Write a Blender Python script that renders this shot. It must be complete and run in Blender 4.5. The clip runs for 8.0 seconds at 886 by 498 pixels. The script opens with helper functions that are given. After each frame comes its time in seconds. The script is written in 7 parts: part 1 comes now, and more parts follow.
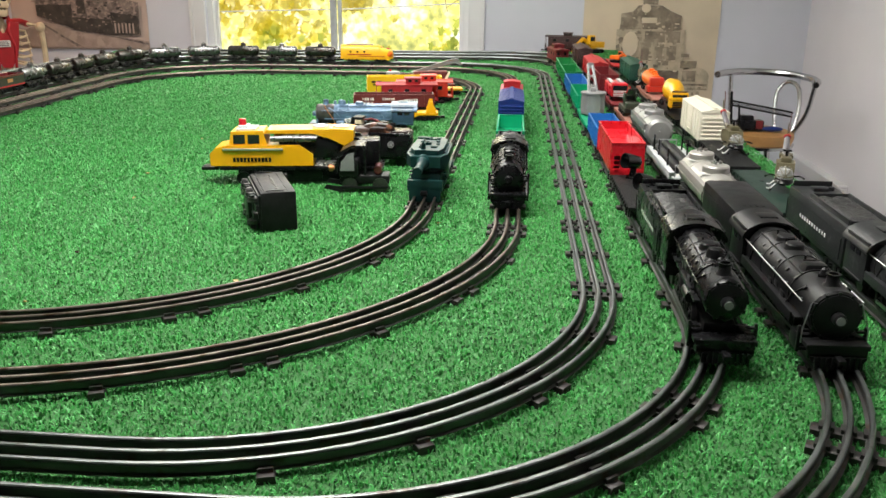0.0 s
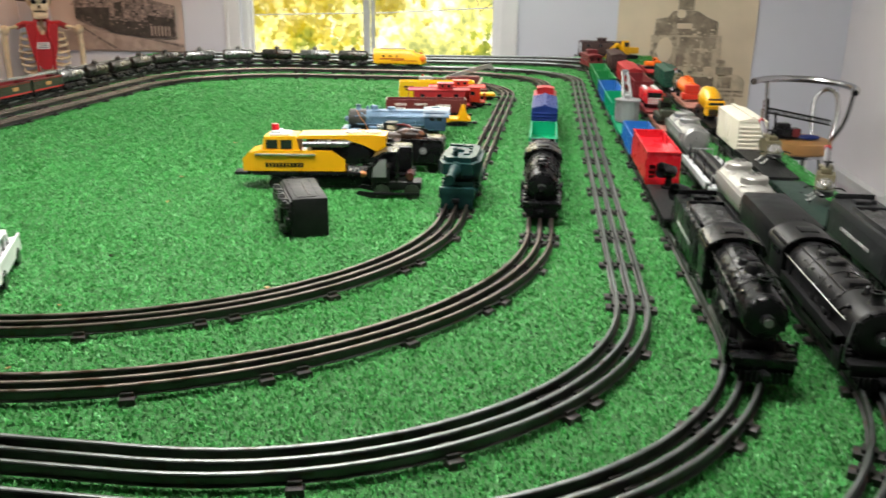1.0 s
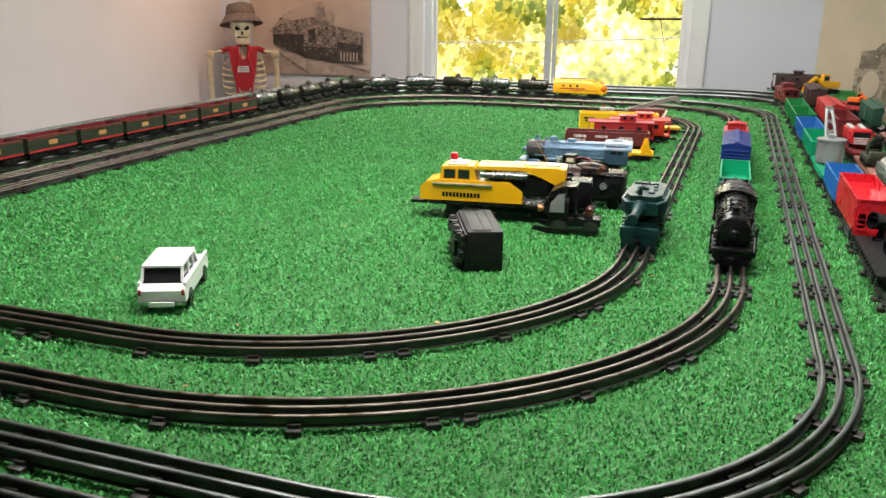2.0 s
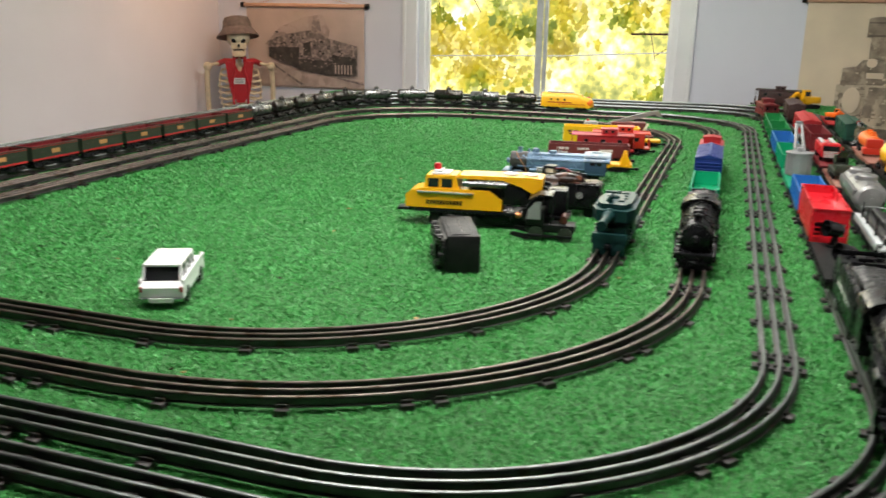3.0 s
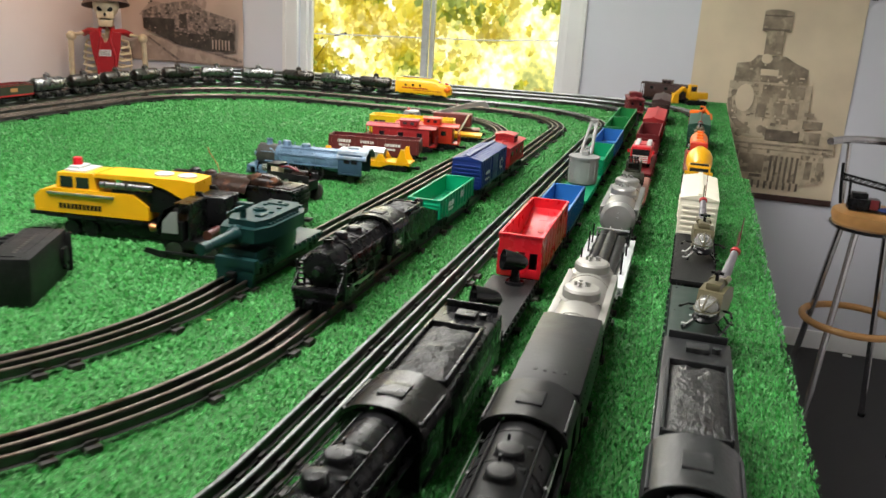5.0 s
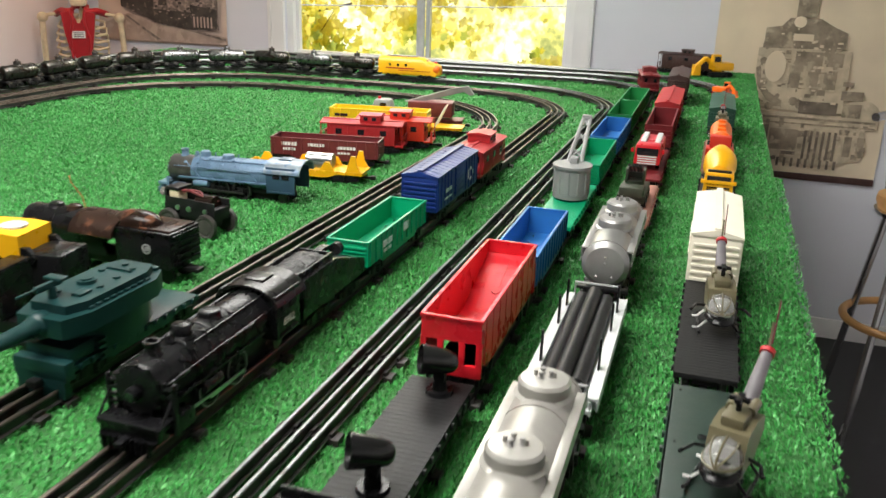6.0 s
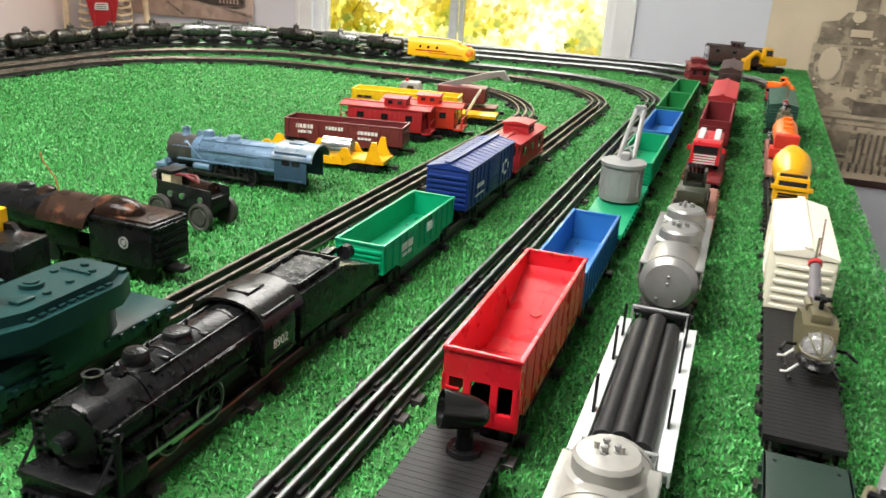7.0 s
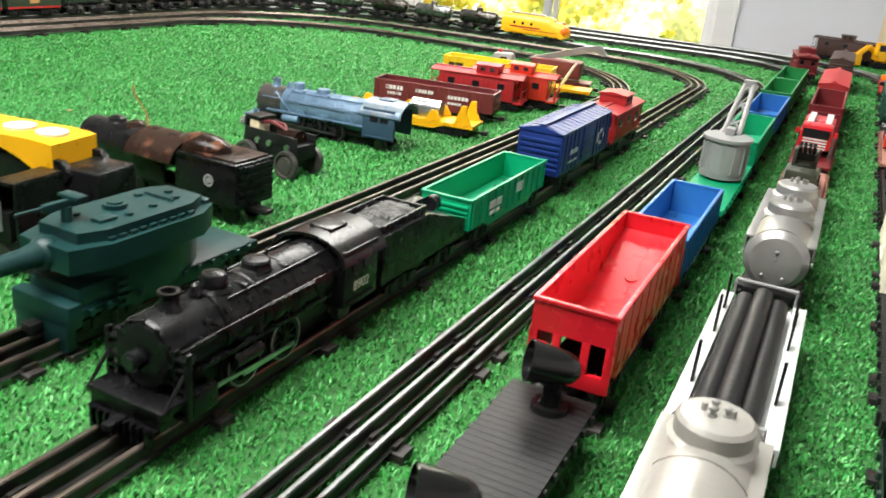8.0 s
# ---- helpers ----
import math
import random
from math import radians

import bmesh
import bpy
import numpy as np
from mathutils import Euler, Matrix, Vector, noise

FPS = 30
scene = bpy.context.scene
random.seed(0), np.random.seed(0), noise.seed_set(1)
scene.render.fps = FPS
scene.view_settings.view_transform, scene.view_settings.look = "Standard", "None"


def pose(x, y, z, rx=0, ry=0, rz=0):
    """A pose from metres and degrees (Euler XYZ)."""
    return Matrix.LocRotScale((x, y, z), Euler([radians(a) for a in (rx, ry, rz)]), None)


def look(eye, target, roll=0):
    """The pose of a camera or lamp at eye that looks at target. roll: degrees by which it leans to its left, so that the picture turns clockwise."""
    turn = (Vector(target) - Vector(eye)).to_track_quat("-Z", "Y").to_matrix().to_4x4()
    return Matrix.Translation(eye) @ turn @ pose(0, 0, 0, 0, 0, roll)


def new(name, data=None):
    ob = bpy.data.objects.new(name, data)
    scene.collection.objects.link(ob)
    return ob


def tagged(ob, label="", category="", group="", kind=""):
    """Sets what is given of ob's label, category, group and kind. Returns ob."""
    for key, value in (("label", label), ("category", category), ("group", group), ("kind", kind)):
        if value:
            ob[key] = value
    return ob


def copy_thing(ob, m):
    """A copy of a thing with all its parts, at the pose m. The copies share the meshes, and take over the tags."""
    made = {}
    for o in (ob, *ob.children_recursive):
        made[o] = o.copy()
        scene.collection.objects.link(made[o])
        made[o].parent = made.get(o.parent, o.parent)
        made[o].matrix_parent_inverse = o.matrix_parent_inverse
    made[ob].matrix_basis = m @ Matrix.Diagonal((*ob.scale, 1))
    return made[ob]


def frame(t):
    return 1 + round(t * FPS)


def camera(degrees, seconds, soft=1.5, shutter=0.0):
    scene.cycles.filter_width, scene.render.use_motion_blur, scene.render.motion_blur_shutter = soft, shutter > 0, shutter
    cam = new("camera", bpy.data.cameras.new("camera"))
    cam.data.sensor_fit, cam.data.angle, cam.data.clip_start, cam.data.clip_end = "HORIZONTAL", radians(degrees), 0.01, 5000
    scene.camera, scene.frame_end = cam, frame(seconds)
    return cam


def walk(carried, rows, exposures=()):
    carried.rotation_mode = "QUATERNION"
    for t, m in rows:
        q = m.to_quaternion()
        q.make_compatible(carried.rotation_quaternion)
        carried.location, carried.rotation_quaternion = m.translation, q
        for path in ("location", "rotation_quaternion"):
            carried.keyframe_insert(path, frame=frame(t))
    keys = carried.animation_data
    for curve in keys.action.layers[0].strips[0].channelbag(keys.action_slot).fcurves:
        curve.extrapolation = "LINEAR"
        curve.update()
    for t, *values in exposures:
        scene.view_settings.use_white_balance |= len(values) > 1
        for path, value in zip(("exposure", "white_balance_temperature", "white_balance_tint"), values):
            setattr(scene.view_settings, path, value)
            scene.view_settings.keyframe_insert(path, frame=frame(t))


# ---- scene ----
cam = camera(55.9, 8.0, shutter=0.4)
PATH = [
    (0, (0.21, -0.132, 0.359), (0.048, 1.762, -0.264), 0.5),
    (0.5, (0.209, -0.127, 0.358), (0.041, 1.765, -0.268), 0.4),
    (1, (0.205, -0.121, 0.363), (-0.026, 1.768, -0.253), 0.7),
    (1.5, (0.183, -0.069, 0.365), (-0.336, 1.773, -0.213), 1.1),
    (1.7, (0.181, -0.058, 0.361), (-0.412, 1.765, -0.212), 1.1),
    (2.8, (0.199, -0.161, 0.378), (-0.437, 1.659, -0.155), 0.7),
    (3, (0.228, -0.149, 0.375), (-0.383, 1.679, -0.158), 1.2),
    (3.5, (0.425, -0.077, 0.371), (-0.178, 1.755, -0.157), 2.3),
    (4, (0.594, 0.025, 0.375), (-0.023, 1.857, -0.142), 2.5),
    (4.5, (0.626, 0.14, 0.369), (0.051, 1.982, -0.153), 2.7),
    (5, (0.598, 0.291, 0.368), (0.062, 2.132, -0.199), 3.5),
    (5.2, (0.608, 0.368, 0.371), (0.065, 2.198, -0.225), 3.0),
    (6.3, (0.6, 0.729, 0.381), (0.009, 2.523, -0.276), 1.7),
    (6.5, (0.574, 0.753, 0.378), (-0.009, 2.546, -0.291), 2.0),
    (7, (0.549, 0.81, 0.346), (-0.086, 2.584, -0.324), 3.6),
    (7.5, (0.539, 0.849, 0.325), (-0.19, 2.582, -0.356), 4.6),
    (8, (0.531, 0.829, 0.303), (-0.261, 2.523, -0.407), 5.8),
]
walk(cam, [(t, look(eye, target, roll)) for t, eye, target, roll in PATH], [(0, 0.16), (1.5, 0.13), (3.5, -0.07), (4.5, 0.02), (6.5, 0.25), (8, 0.5)])

# ---- world, sun, lamps ----
world = bpy.data.worlds.new("world")
scene.world = world
world.use_nodes = True
wn = world.node_tree
sky = wn.nodes.new("ShaderNodeTexSky")
sky.sky_type, sky.sun_disc = "NISHITA", False
sky.sun_elevation, sky.sun_rotation = radians(35), radians(200)
wn.links.new(sky.outputs["Color"], wn.nodes["Background"].inputs["Color"])
wn.nodes["Background"].inputs["Strength"].default_value = 0.15
sun = new("sun", bpy.data.lights.new("sun", "SUN"))
sun.data.energy, sun.data.angle, sun.data.color = 5, radians(0.5), (1, 0.94, 0.84)
sun.matrix_world = look((0, 0, 0), (0.28, 0.77, -0.57))


def area(name, at, to, w, h, watts, colour):
    ob = new(name, bpy.data.lights.new(name, "AREA"))
    ob.data.shape, ob.data.size, ob.data.size_y, ob.data.energy, ob.data.color = "RECTANGLE", w, h, watts, colour
    ob.matrix_world = look(at, to)
    return ob


area("window_daylight", (-0.78, 4.56, 0.86), (-0.78, 1.5, -0.3), 1.3, 0.34, 13, (1, 0.97, 0.88))
# Two assumed overhead lamps, out of view, added to light the table.
area("assumed_ceiling_lamp", (-0.15, 0.95, 1.27), (-0.15, 0.95, 0), 1.2, 0.6, 36, (1, 0.97, 0.93))
area("assumed_ceiling_lamp", (-0.4, 2.8, 1.27), (-0.4, 2.8, 0), 1.2, 0.6, 26, (1, 0.97, 0.93))
# Assumed warm source, out of view, for the glow on the west wall.
area("assumed_warm_bulb", (-2.15, 3.85, 0.93), (-2.6, 4.1, 0.1), 0.12, 0.12, 3.6, (1, 0.52, 0.26))


# ---- materials ----
def mat(name, col, rough=0.45, metal=0.0, var=0.14, scale=35.0, bump=0.08, bscale=260.0, spec=0.5, second=None, mask=0.62):
    """A surface with two scales of variation: broad tint and fine grain in colour, gloss and relief."""
    m = bpy.data.materials.new(name)
    m.use_nodes = True
    nt, b = m.node_tree, m.node_tree.nodes["Principled BSDF"]
    n, lk = nt.nodes.new, nt.links.new
    co = n("ShaderNodeTexCoord")
    a, f = n("ShaderNodeTexNoise"), n("ShaderNodeTexNoise")
    a.inputs["Scale"].default_value, a.inputs["Detail"].default_value = scale, 4
    f.inputs["Scale"].default_value, f.inputs["Detail"].default_value = bscale, 3
    lk(co.outputs["Object"], a.inputs["Vector"]), lk(co.outputs["Object"], f.inputs["Vector"])
    ramp = n("ShaderNodeMapRange")
    ramp.inputs[1].default_value, ramp.inputs[2].default_value = 0.3, 0.7
    lk(a.outputs["Fac"], ramp.inputs[0])
    mx = n("ShaderNodeMix")
    mx.data_type = "RGBA"
    mx.inputs[6].default_value = (*[c * (1 - var) for c in col], 1)
    mx.inputs[7].default_value = (*[min(1, c * (1 + var)) for c in col], 1)
    lk(ramp.outputs[0], mx.inputs[0])
    out = mx.outputs[2]
    if second:
        mk = n("ShaderNodeMapRange")
        mk.inputs[1].default_value, mk.inputs[2].default_value = mask, mask + 0.1
        w = n("ShaderNodeTexNoise")
        w.inputs["Scale"].default_value, w.inputs["Detail"].default_value = scale * 1.7, 6
        lk(co.outputs["Object"], w.inputs["Vector"]), lk(w.outputs["Fac"], mk.inputs[0])
        mx2 = n("ShaderNodeMix")
        mx2.data_type = "RGBA"
        mx2.inputs[7].default_value = (*second, 1)
        lk(mk.outputs[0], mx2.inputs[0]), lk(out, mx2.inputs[6])
        out = mx2.outputs[2]
    lk(out, b.inputs["Base Color"])
    r = n("ShaderNodeMapRange")
    r.inputs[3].default_value, r.inputs[4].default_value = max(0.03, rough - 0.1), min(1, rough + 0.12)
    lk(a.outputs["Fac"], r.inputs[0]), lk(r.outputs[0], b.inputs["Roughness"])
    b.inputs["Metallic"].default_value, b.inputs["Specular IOR Level"].default_value = metal, spec
    if bump:
        bp = n("ShaderNodeBump")
        bp.inputs["Strength"].default_value, bp.inputs["Distance"].default_value = bump, 0.002
        lk(f.outputs["Fac"], bp.inputs["Height"]), lk(bp.outputs["Normal"], b.inputs["Normal"])
    return m


def glow(name, col, strength):
    m = mat(name, col, 0.4)
    b = m.node_tree.nodes["Principled BSDF"]
    b.inputs["Emission Color"].default_value, b.inputs["Emission Strength"].default_value = (*col, 1), strength
    return m


def clear_plastic():
    m = mat("clear_cockpit_plastic", (0.42, 0.42, 0.41), 0.04, var=0.02, bump=0)
    b = m.node_tree.nodes["Principled BSDF"]
    b.inputs["Transmission Weight"].default_value, b.inputs["IOR"].default_value = 0.65, 1.35
    return m


M = {
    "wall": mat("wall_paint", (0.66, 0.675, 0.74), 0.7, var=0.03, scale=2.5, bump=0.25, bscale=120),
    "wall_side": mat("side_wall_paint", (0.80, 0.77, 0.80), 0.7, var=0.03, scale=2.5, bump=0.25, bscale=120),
    # West wall colour has some of the warm lamplight mixed into it.
    "wall_warm": mat("west_wall_warm_tint", (0.76, 0.71, 0.72), 0.7, var=0.03, scale=2.5, bump=0.25, bscale=120),
    "black_gloss": mat("glossy_black_plastic", (0.005, 0.005, 0.0055), 0.2, var=0.2, scale=60, bump=0.0),
    "ceiling": mat("ceiling_paint", (0.75, 0.74, 0.72), 0.8, var=0.03, scale=3),
    "carpet": mat("floor_carpet", (0.036, 0.036, 0.039), 0.9, var=0.5, scale=300, bump=0.6, bscale=500),
    "white": mat("white_gloss_paint", (0.80, 0.80, 0.80), 0.35, var=0.03, scale=6),
    "plywood": mat("plywood", (0.33, 0.22, 0.12), 0.6, var=0.2, scale=12),
    "turf": mat("turf_backing", (0.02, 0.12, 0.02), 0.8, var=0.4, scale=180, bump=0.8, bscale=420),
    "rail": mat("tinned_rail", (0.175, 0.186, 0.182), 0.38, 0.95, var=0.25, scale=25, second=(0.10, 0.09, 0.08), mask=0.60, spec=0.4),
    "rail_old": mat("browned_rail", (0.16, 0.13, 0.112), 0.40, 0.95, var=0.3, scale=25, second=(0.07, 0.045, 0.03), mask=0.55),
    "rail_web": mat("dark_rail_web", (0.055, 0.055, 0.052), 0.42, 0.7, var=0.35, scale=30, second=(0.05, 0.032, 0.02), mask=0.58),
    "tie": mat("blackened_tie", (0.025, 0.022, 0.021), 0.5, 0.4, var=0.4, scale=60, second=(0.09, 0.04, 0.02), mask=0.64),
    "chrome": mat("chrome_tube", (0.55, 0.55, 0.56), 0.22, 1.0, var=0.06, scale=10, bump=0),
    "black": mat("black_plastic", (0.006, 0.006, 0.0068), 0.27, var=0.3, scale=60, bump=0.12, bscale=420, spec=0.24),
    "black_dull": mat("dull_black_metal", (0.010, 0.010, 0.0105), 0.34, 0.0, var=0.35, scale=60, second=(0.030, 0.024, 0.021), mask=0.68, spec=0.2),
    "wheel": mat("dark_wheel_steel", (0.07, 0.068, 0.065), 0.4, 0.8, var=0.3, scale=80),
    "steel": mat("bright_steel", (0.5, 0.5, 0.5), 0.3, 1.0, var=0.15, scale=60),
    "coal": mat("coal_load", (0.02, 0.02, 0.02), 0.35, var=0.6, scale=220, bump=1.0, bscale=320),
    "red": mat("red_plastic", (0.56, 0.012, 0.022), 0.28, var=0.08, bump=0.04),
    "red_dull": mat("dull_red_plastic", (0.36, 0.013, 0.016), 0.45, var=0.14),
    "red_orange": mat("orange_red_plastic", (0.55, 0.03, 0.012), 0.4, var=0.1),
    "maroon": mat("maroon_plastic", (0.125, 0.018, 0.020), 0.45, var=0.2),
    "maroon_in": mat("maroon_inside", (0.16, 0.012, 0.016), 0.45, var=0.2),
    "brown_dark": mat("dark_brown_plastic", (0.045, 0.017, 0.014), 0.45, var=0.2),
    "blue": mat("blue_plastic", (0.022, 0.145, 0.42), 0.33, var=0.1, bump=0.04),
    "navy": mat("royal_blue_plastic", (0.006, 0.024, 0.155), 0.4, var=0.12),
    "green": mat("green_plastic", (0.0, 0.29, 0.13), 0.35, var=0.08, bump=0.04),
    "green_leaf": mat("leaf_green_plastic", (0.01, 0.20, 0.05), 0.35, var=0.1),
    "green_dark": mat("dark_green_plastic", (0.012, 0.07, 0.045), 0.4, var=0.15),
    "green_deck": mat("blackish_green_plastic", (0.010, 0.026, 0.019), 0.42, var=0.2),
    # Brown patches paint the warm reflections on the black cab roofs into the colour.
    "black_worn": mat("black_plastic_brown_glints", (0.008, 0.0075, 0.0075), 0.26, var=0.3, scale=24, second=(0.055, 0.028, 0.017), mask=0.66, spec=0.35),
    "green_gun": mat("bluish_green_plastic", (0.006, 0.031, 0.031), 0.36, var=0.15, spec=0.3),
    "olive": mat("olive_paint", (0.028, 0.034, 0.020), 0.5, var=0.3),
    "hopper_green": mat("dull_green_lithograph", (0.018, 0.030, 0.016), 0.4, var=0.25),
    "yellow": mat("yellow_plastic", (0.80, 0.40, 0.006), 0.3, var=0.05, bump=0.04),
    "yellow_lemon": mat("lemon_plastic", (0.85, 0.55, 0.01), 0.35, var=0.06),
    "orange": mat("orange_plastic", (0.85, 0.16, 0.012), 0.35, var=0.08),
    "white_plastic": mat("ivory_plastic", (0.74, 0.70, 0.58), 0.4, var=0.05),
    "white_car": mat("white_car_paint", (0.82, 0.82, 0.82), 0.2, var=0.02, bump=0),
    "silver": mat("silver_paint", (0.27, 0.268, 0.26), 0.34, 0.5, var=0.12, scale=45),
    "silver_pale": mat("pale_silver_paint", (0.32, 0.31, 0.285), 0.32, 0.3, var=0.10, scale=30, second=(0.32, 0.27, 0.21), mask=0.64),
    "charcoal": mat("charcoal_print", (0.05, 0.043, 0.038), 0.85, var=0.4, scale=22, second=(0.16, 0.13, 0.10), mask=0.58),
    "tank_dark": mat("dark_tarnished_tank", (0.075, 0.070, 0.064), 0.28, 0.8, var=0.3, scale=40, second=(0.05, 0.032, 0.024), mask=0.56),
    "tank_steel": mat("tarnished_tank_steel", (0.20, 0.20, 0.20), 0.27, 0.85, var=0.25, scale=40, second=(0.08, 0.06, 0.05), mask=0.6),
    "deck_black": mat("matt_black_deck", (0.013, 0.013, 0.0135), 0.45, var=0.35, scale=70, bump=0.2, second=(0.035, 0.035, 0.035), mask=0.70, spec=0.18),
    "grey": mat("grey_plastic", (0.22, 0.225, 0.225), 0.42, var=0.1),
    "grey_pale": mat("pale_grey_plastic", (0.50, 0.52, 0.52), 0.42, var=0.1),
    "bluegrey": mat("slate_blue_paint", (0.11, 0.185, 0.28), 0.36, 0.2, var=0.18, scale=50),
    "slate_pale": mat("pale_slate_paint", (0.20, 0.24, 0.28), 0.34, 0.3, var=0.2, scale=40, second=(0.12, 0.18, 0.26), mask=0.5),
    "bluegrey_dark": mat("deep_slate_paint", (0.035, 0.07, 0.12), 0.4, 0.2, var=0.2),
    "glass_dark": mat("dark_window_glass", (0.012, 0.012, 0.014), 0.08, var=0.1, bump=0),
    "glass_clear": clear_plastic(),
    "khaki": mat("khaki_plastic", (0.115, 0.10, 0.055), 0.42, var=0.2),
    "lilac": mat("pale_lilac_plastic", (0.13, 0.12, 0.13), 0.35, var=0.2),
    "bone": mat("bone_plastic", (0.62, 0.53, 0.36), 0.55, var=0.16, scale=30),
    "heart": mat("red_heart_plastic", (0.36, 0.008, 0.014), 0.4, var=0.1),
    "hat": mat("grey_felt", (0.15, 0.115, 0.10), 0.85, var=0.3, scale=40, bump=0.3),
    "canvas": mat("aged_canvas", (0.70, 0.59, 0.43), 0.8, var=0.10, scale=4, bump=0.3, bscale=500),
    "canvas_pink": mat("sepia_canvas", (0.50, 0.40, 0.34), 0.8, var=0.14, scale=4, bump=0.3, bscale=500),
    "ink": mat("sepia_ink", (0.27, 0.22, 0.16), 0.85, var=0.4, scale=18, second=(0.46, 0.38, 0.27), mask=0.55),
    "ink_soft": mat("pale_sepia_ink", (0.50, 0.42, 0.30), 0.85, var=0.25, scale=16, second=(0.60, 0.50, 0.36), mask=0.55),
    "ink_dark": mat("dark_sepia_ink", (0.15, 0.12, 0.09), 0.85, var=0.4, scale=18, second=(0.32, 0.25, 0.20), mask=0.6),
    "wood": mat("varnished_wood", (0.42, 0.22, 0.075), 0.4, var=0.2, scale=14),
    "wood_pale": mat("pale_wood_roller", (0.55, 0.33, 0.22), 0.5, var=0.15, scale=20),
    "window_glow": glow("lit_caboose_window", (1.0, 0.30, 0.05), 2.2),
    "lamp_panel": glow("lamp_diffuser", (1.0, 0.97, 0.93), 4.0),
    "rust": mat("rusty_brown_shell", (0.020, 0.011, 0.008), 0.26, 0.0, var=0.5, scale=28, second=(0.10, 0.042, 0.024), mask=0.60, spec=0.16),
    "print_white": mat("white_print", (0.72, 0.72, 0.70), 0.5, var=0.05, bump=0),
    "wheel_worn": mat("worn_wheel_metal", (0.06, 0.056, 0.052), 0.42, 0.3, var=0.3, scale=80),
    "print_grey": mat("grey_print_ink", (0.17, 0.14, 0.125), 0.85, var=0.5, scale=26, second=(0.34, 0.27, 0.235), mask=0.50),
    "print_soft": mat("soft_print_ink", (0.36, 0.285, 0.245), 0.85, var=0.2, scale=14, second=(0.43, 0.345, 0.295), mask=0.5),
    "pink_brown": mat("faded_pink_brown_plastic", (0.33, 0.145, 0.11), 0.5, var=0.2, scale=30),
    "coil_red": mat("dark_coil_lacquer", (0.055, 0.010, 0.010), 0.3, var=0.3),
    "dusty_black": mat("dusty_black_paint", (0.019, 0.020, 0.021), 0.36, var=0.3, scale=45, bump=0.12, bscale=380, spec=0.32, second=(0.055, 0.056, 0.057), mask=0.60),
    "copper": mat("copper_wire", (0.45, 0.18, 0.07), 0.4, 0.7, var=0.2),
}


# ---- mesh building ----
def bx(bm, size, at=(0, 0, 0), bev=0.0, rot=None, taper=None):
    """A block of that size about at; taper scales its top face."""
    g = bmesh.ops.create_cube(bm, size=1.0)
    vs = g["verts"]
    for v in vs:
        t = taper if (taper and v.co.z > 0) else (1, 1)
        v.co = Vector((v.co.x * size[0] * t[0], v.co.y * size[1] * t[1], v.co.z * size[2]))
    if bev:
        es = {e for v in vs for e in v.link_edges}
        r = bmesh.ops.bevel(bm, geom=list(es), offset=bev, segments=2, affect="EDGES", profile=0.6)
        vs = list({v for f in r["faces"] for v in f.verts} | {v for v in vs if v.is_valid})
    m = Matrix.Translation(at) @ (rot if rot else Matrix())
    for v in vs:
        v.co = m @ v.co
    return vs


AX = {"x": Euler((0, radians(90), 0)).to_matrix().to_4x4(), "y": Euler((radians(-90), 0, 0)).to_matrix().to_4x4(), "z": Matrix()}


def cy(bm, r, h, at=(0, 0, 0), axis="z", seg=16, r2=None, rot=None):
    """A cylinder or cone of height h about at, along the axis."""
    m = Matrix.Translation(at) @ (rot if rot else AX[axis])
    bmesh.ops.create_cone(bm, cap_ends=True, segments=seg, radius1=r, radius2=r if r2 is None else r2, depth=h, matrix=m)


def ball(bm, r, at, scale=(1, 1, 1), seg=12, rings=8, rot=None):
    m = Matrix.Translation(at) @ (rot if rot else Matrix()) @ Matrix.Diagonal((*scale, 1))
    bmesh.ops.create_uvsphere(bm, u_segments=seg, v_segments=rings, radius=r, matrix=m)


def lathe(bm, prof, at=(0, 0, 0), axis="z", seg=24, rot=None, ring=False):
    """Turns a profile of (radius, height) pairs round the axis; ring closes the profile on itself."""
    m = Matrix.Translation(at) @ (rot if rot else AX[axis])
    rings = []
    for r, h in prof:
        rings.append([bm.verts.new(m @ Vector((r * math.cos(2 * math.pi * k / seg), r * math.sin(2 * math.pi * k / seg), h))) for k in range(seg)])
    for a, b in zip(rings, rings[1:] + (rings[:1] if ring else [])):
        for k in range(seg):
            j = (k + 1) % seg
            bm.faces.new((a[k], a[j], b[j], b[k]))
    if not ring:
        bm.faces.new(rings[0][::-1]), bm.faces.new(rings[-1])


def prism(bm, pts, depth, at=(0, 0, 0), axis="y"):
    """Extrudes an outline. axis y: outline in x and z; axis x: in y and z; axis z: in x and y."""
    def place(a, b, d):
        p = {"y": (a, d, b), "x": (d, a, b), "z": (a, b, d)}[axis]
        return Vector(p) + Vector(at)
    lo = [bm.verts.new(place(a, b, -depth / 2)) for a, b in pts]
    hi = [bm.verts.new(place(a, b, depth / 2)) for a, b in pts]
    n = len(pts)
    bm.faces.new(lo), bm.faces.new(hi[::-1])
    for k in range(n):
        j = (k + 1) % n
        bm.faces.new((lo[j], lo[k], hi[k], hi[j]))


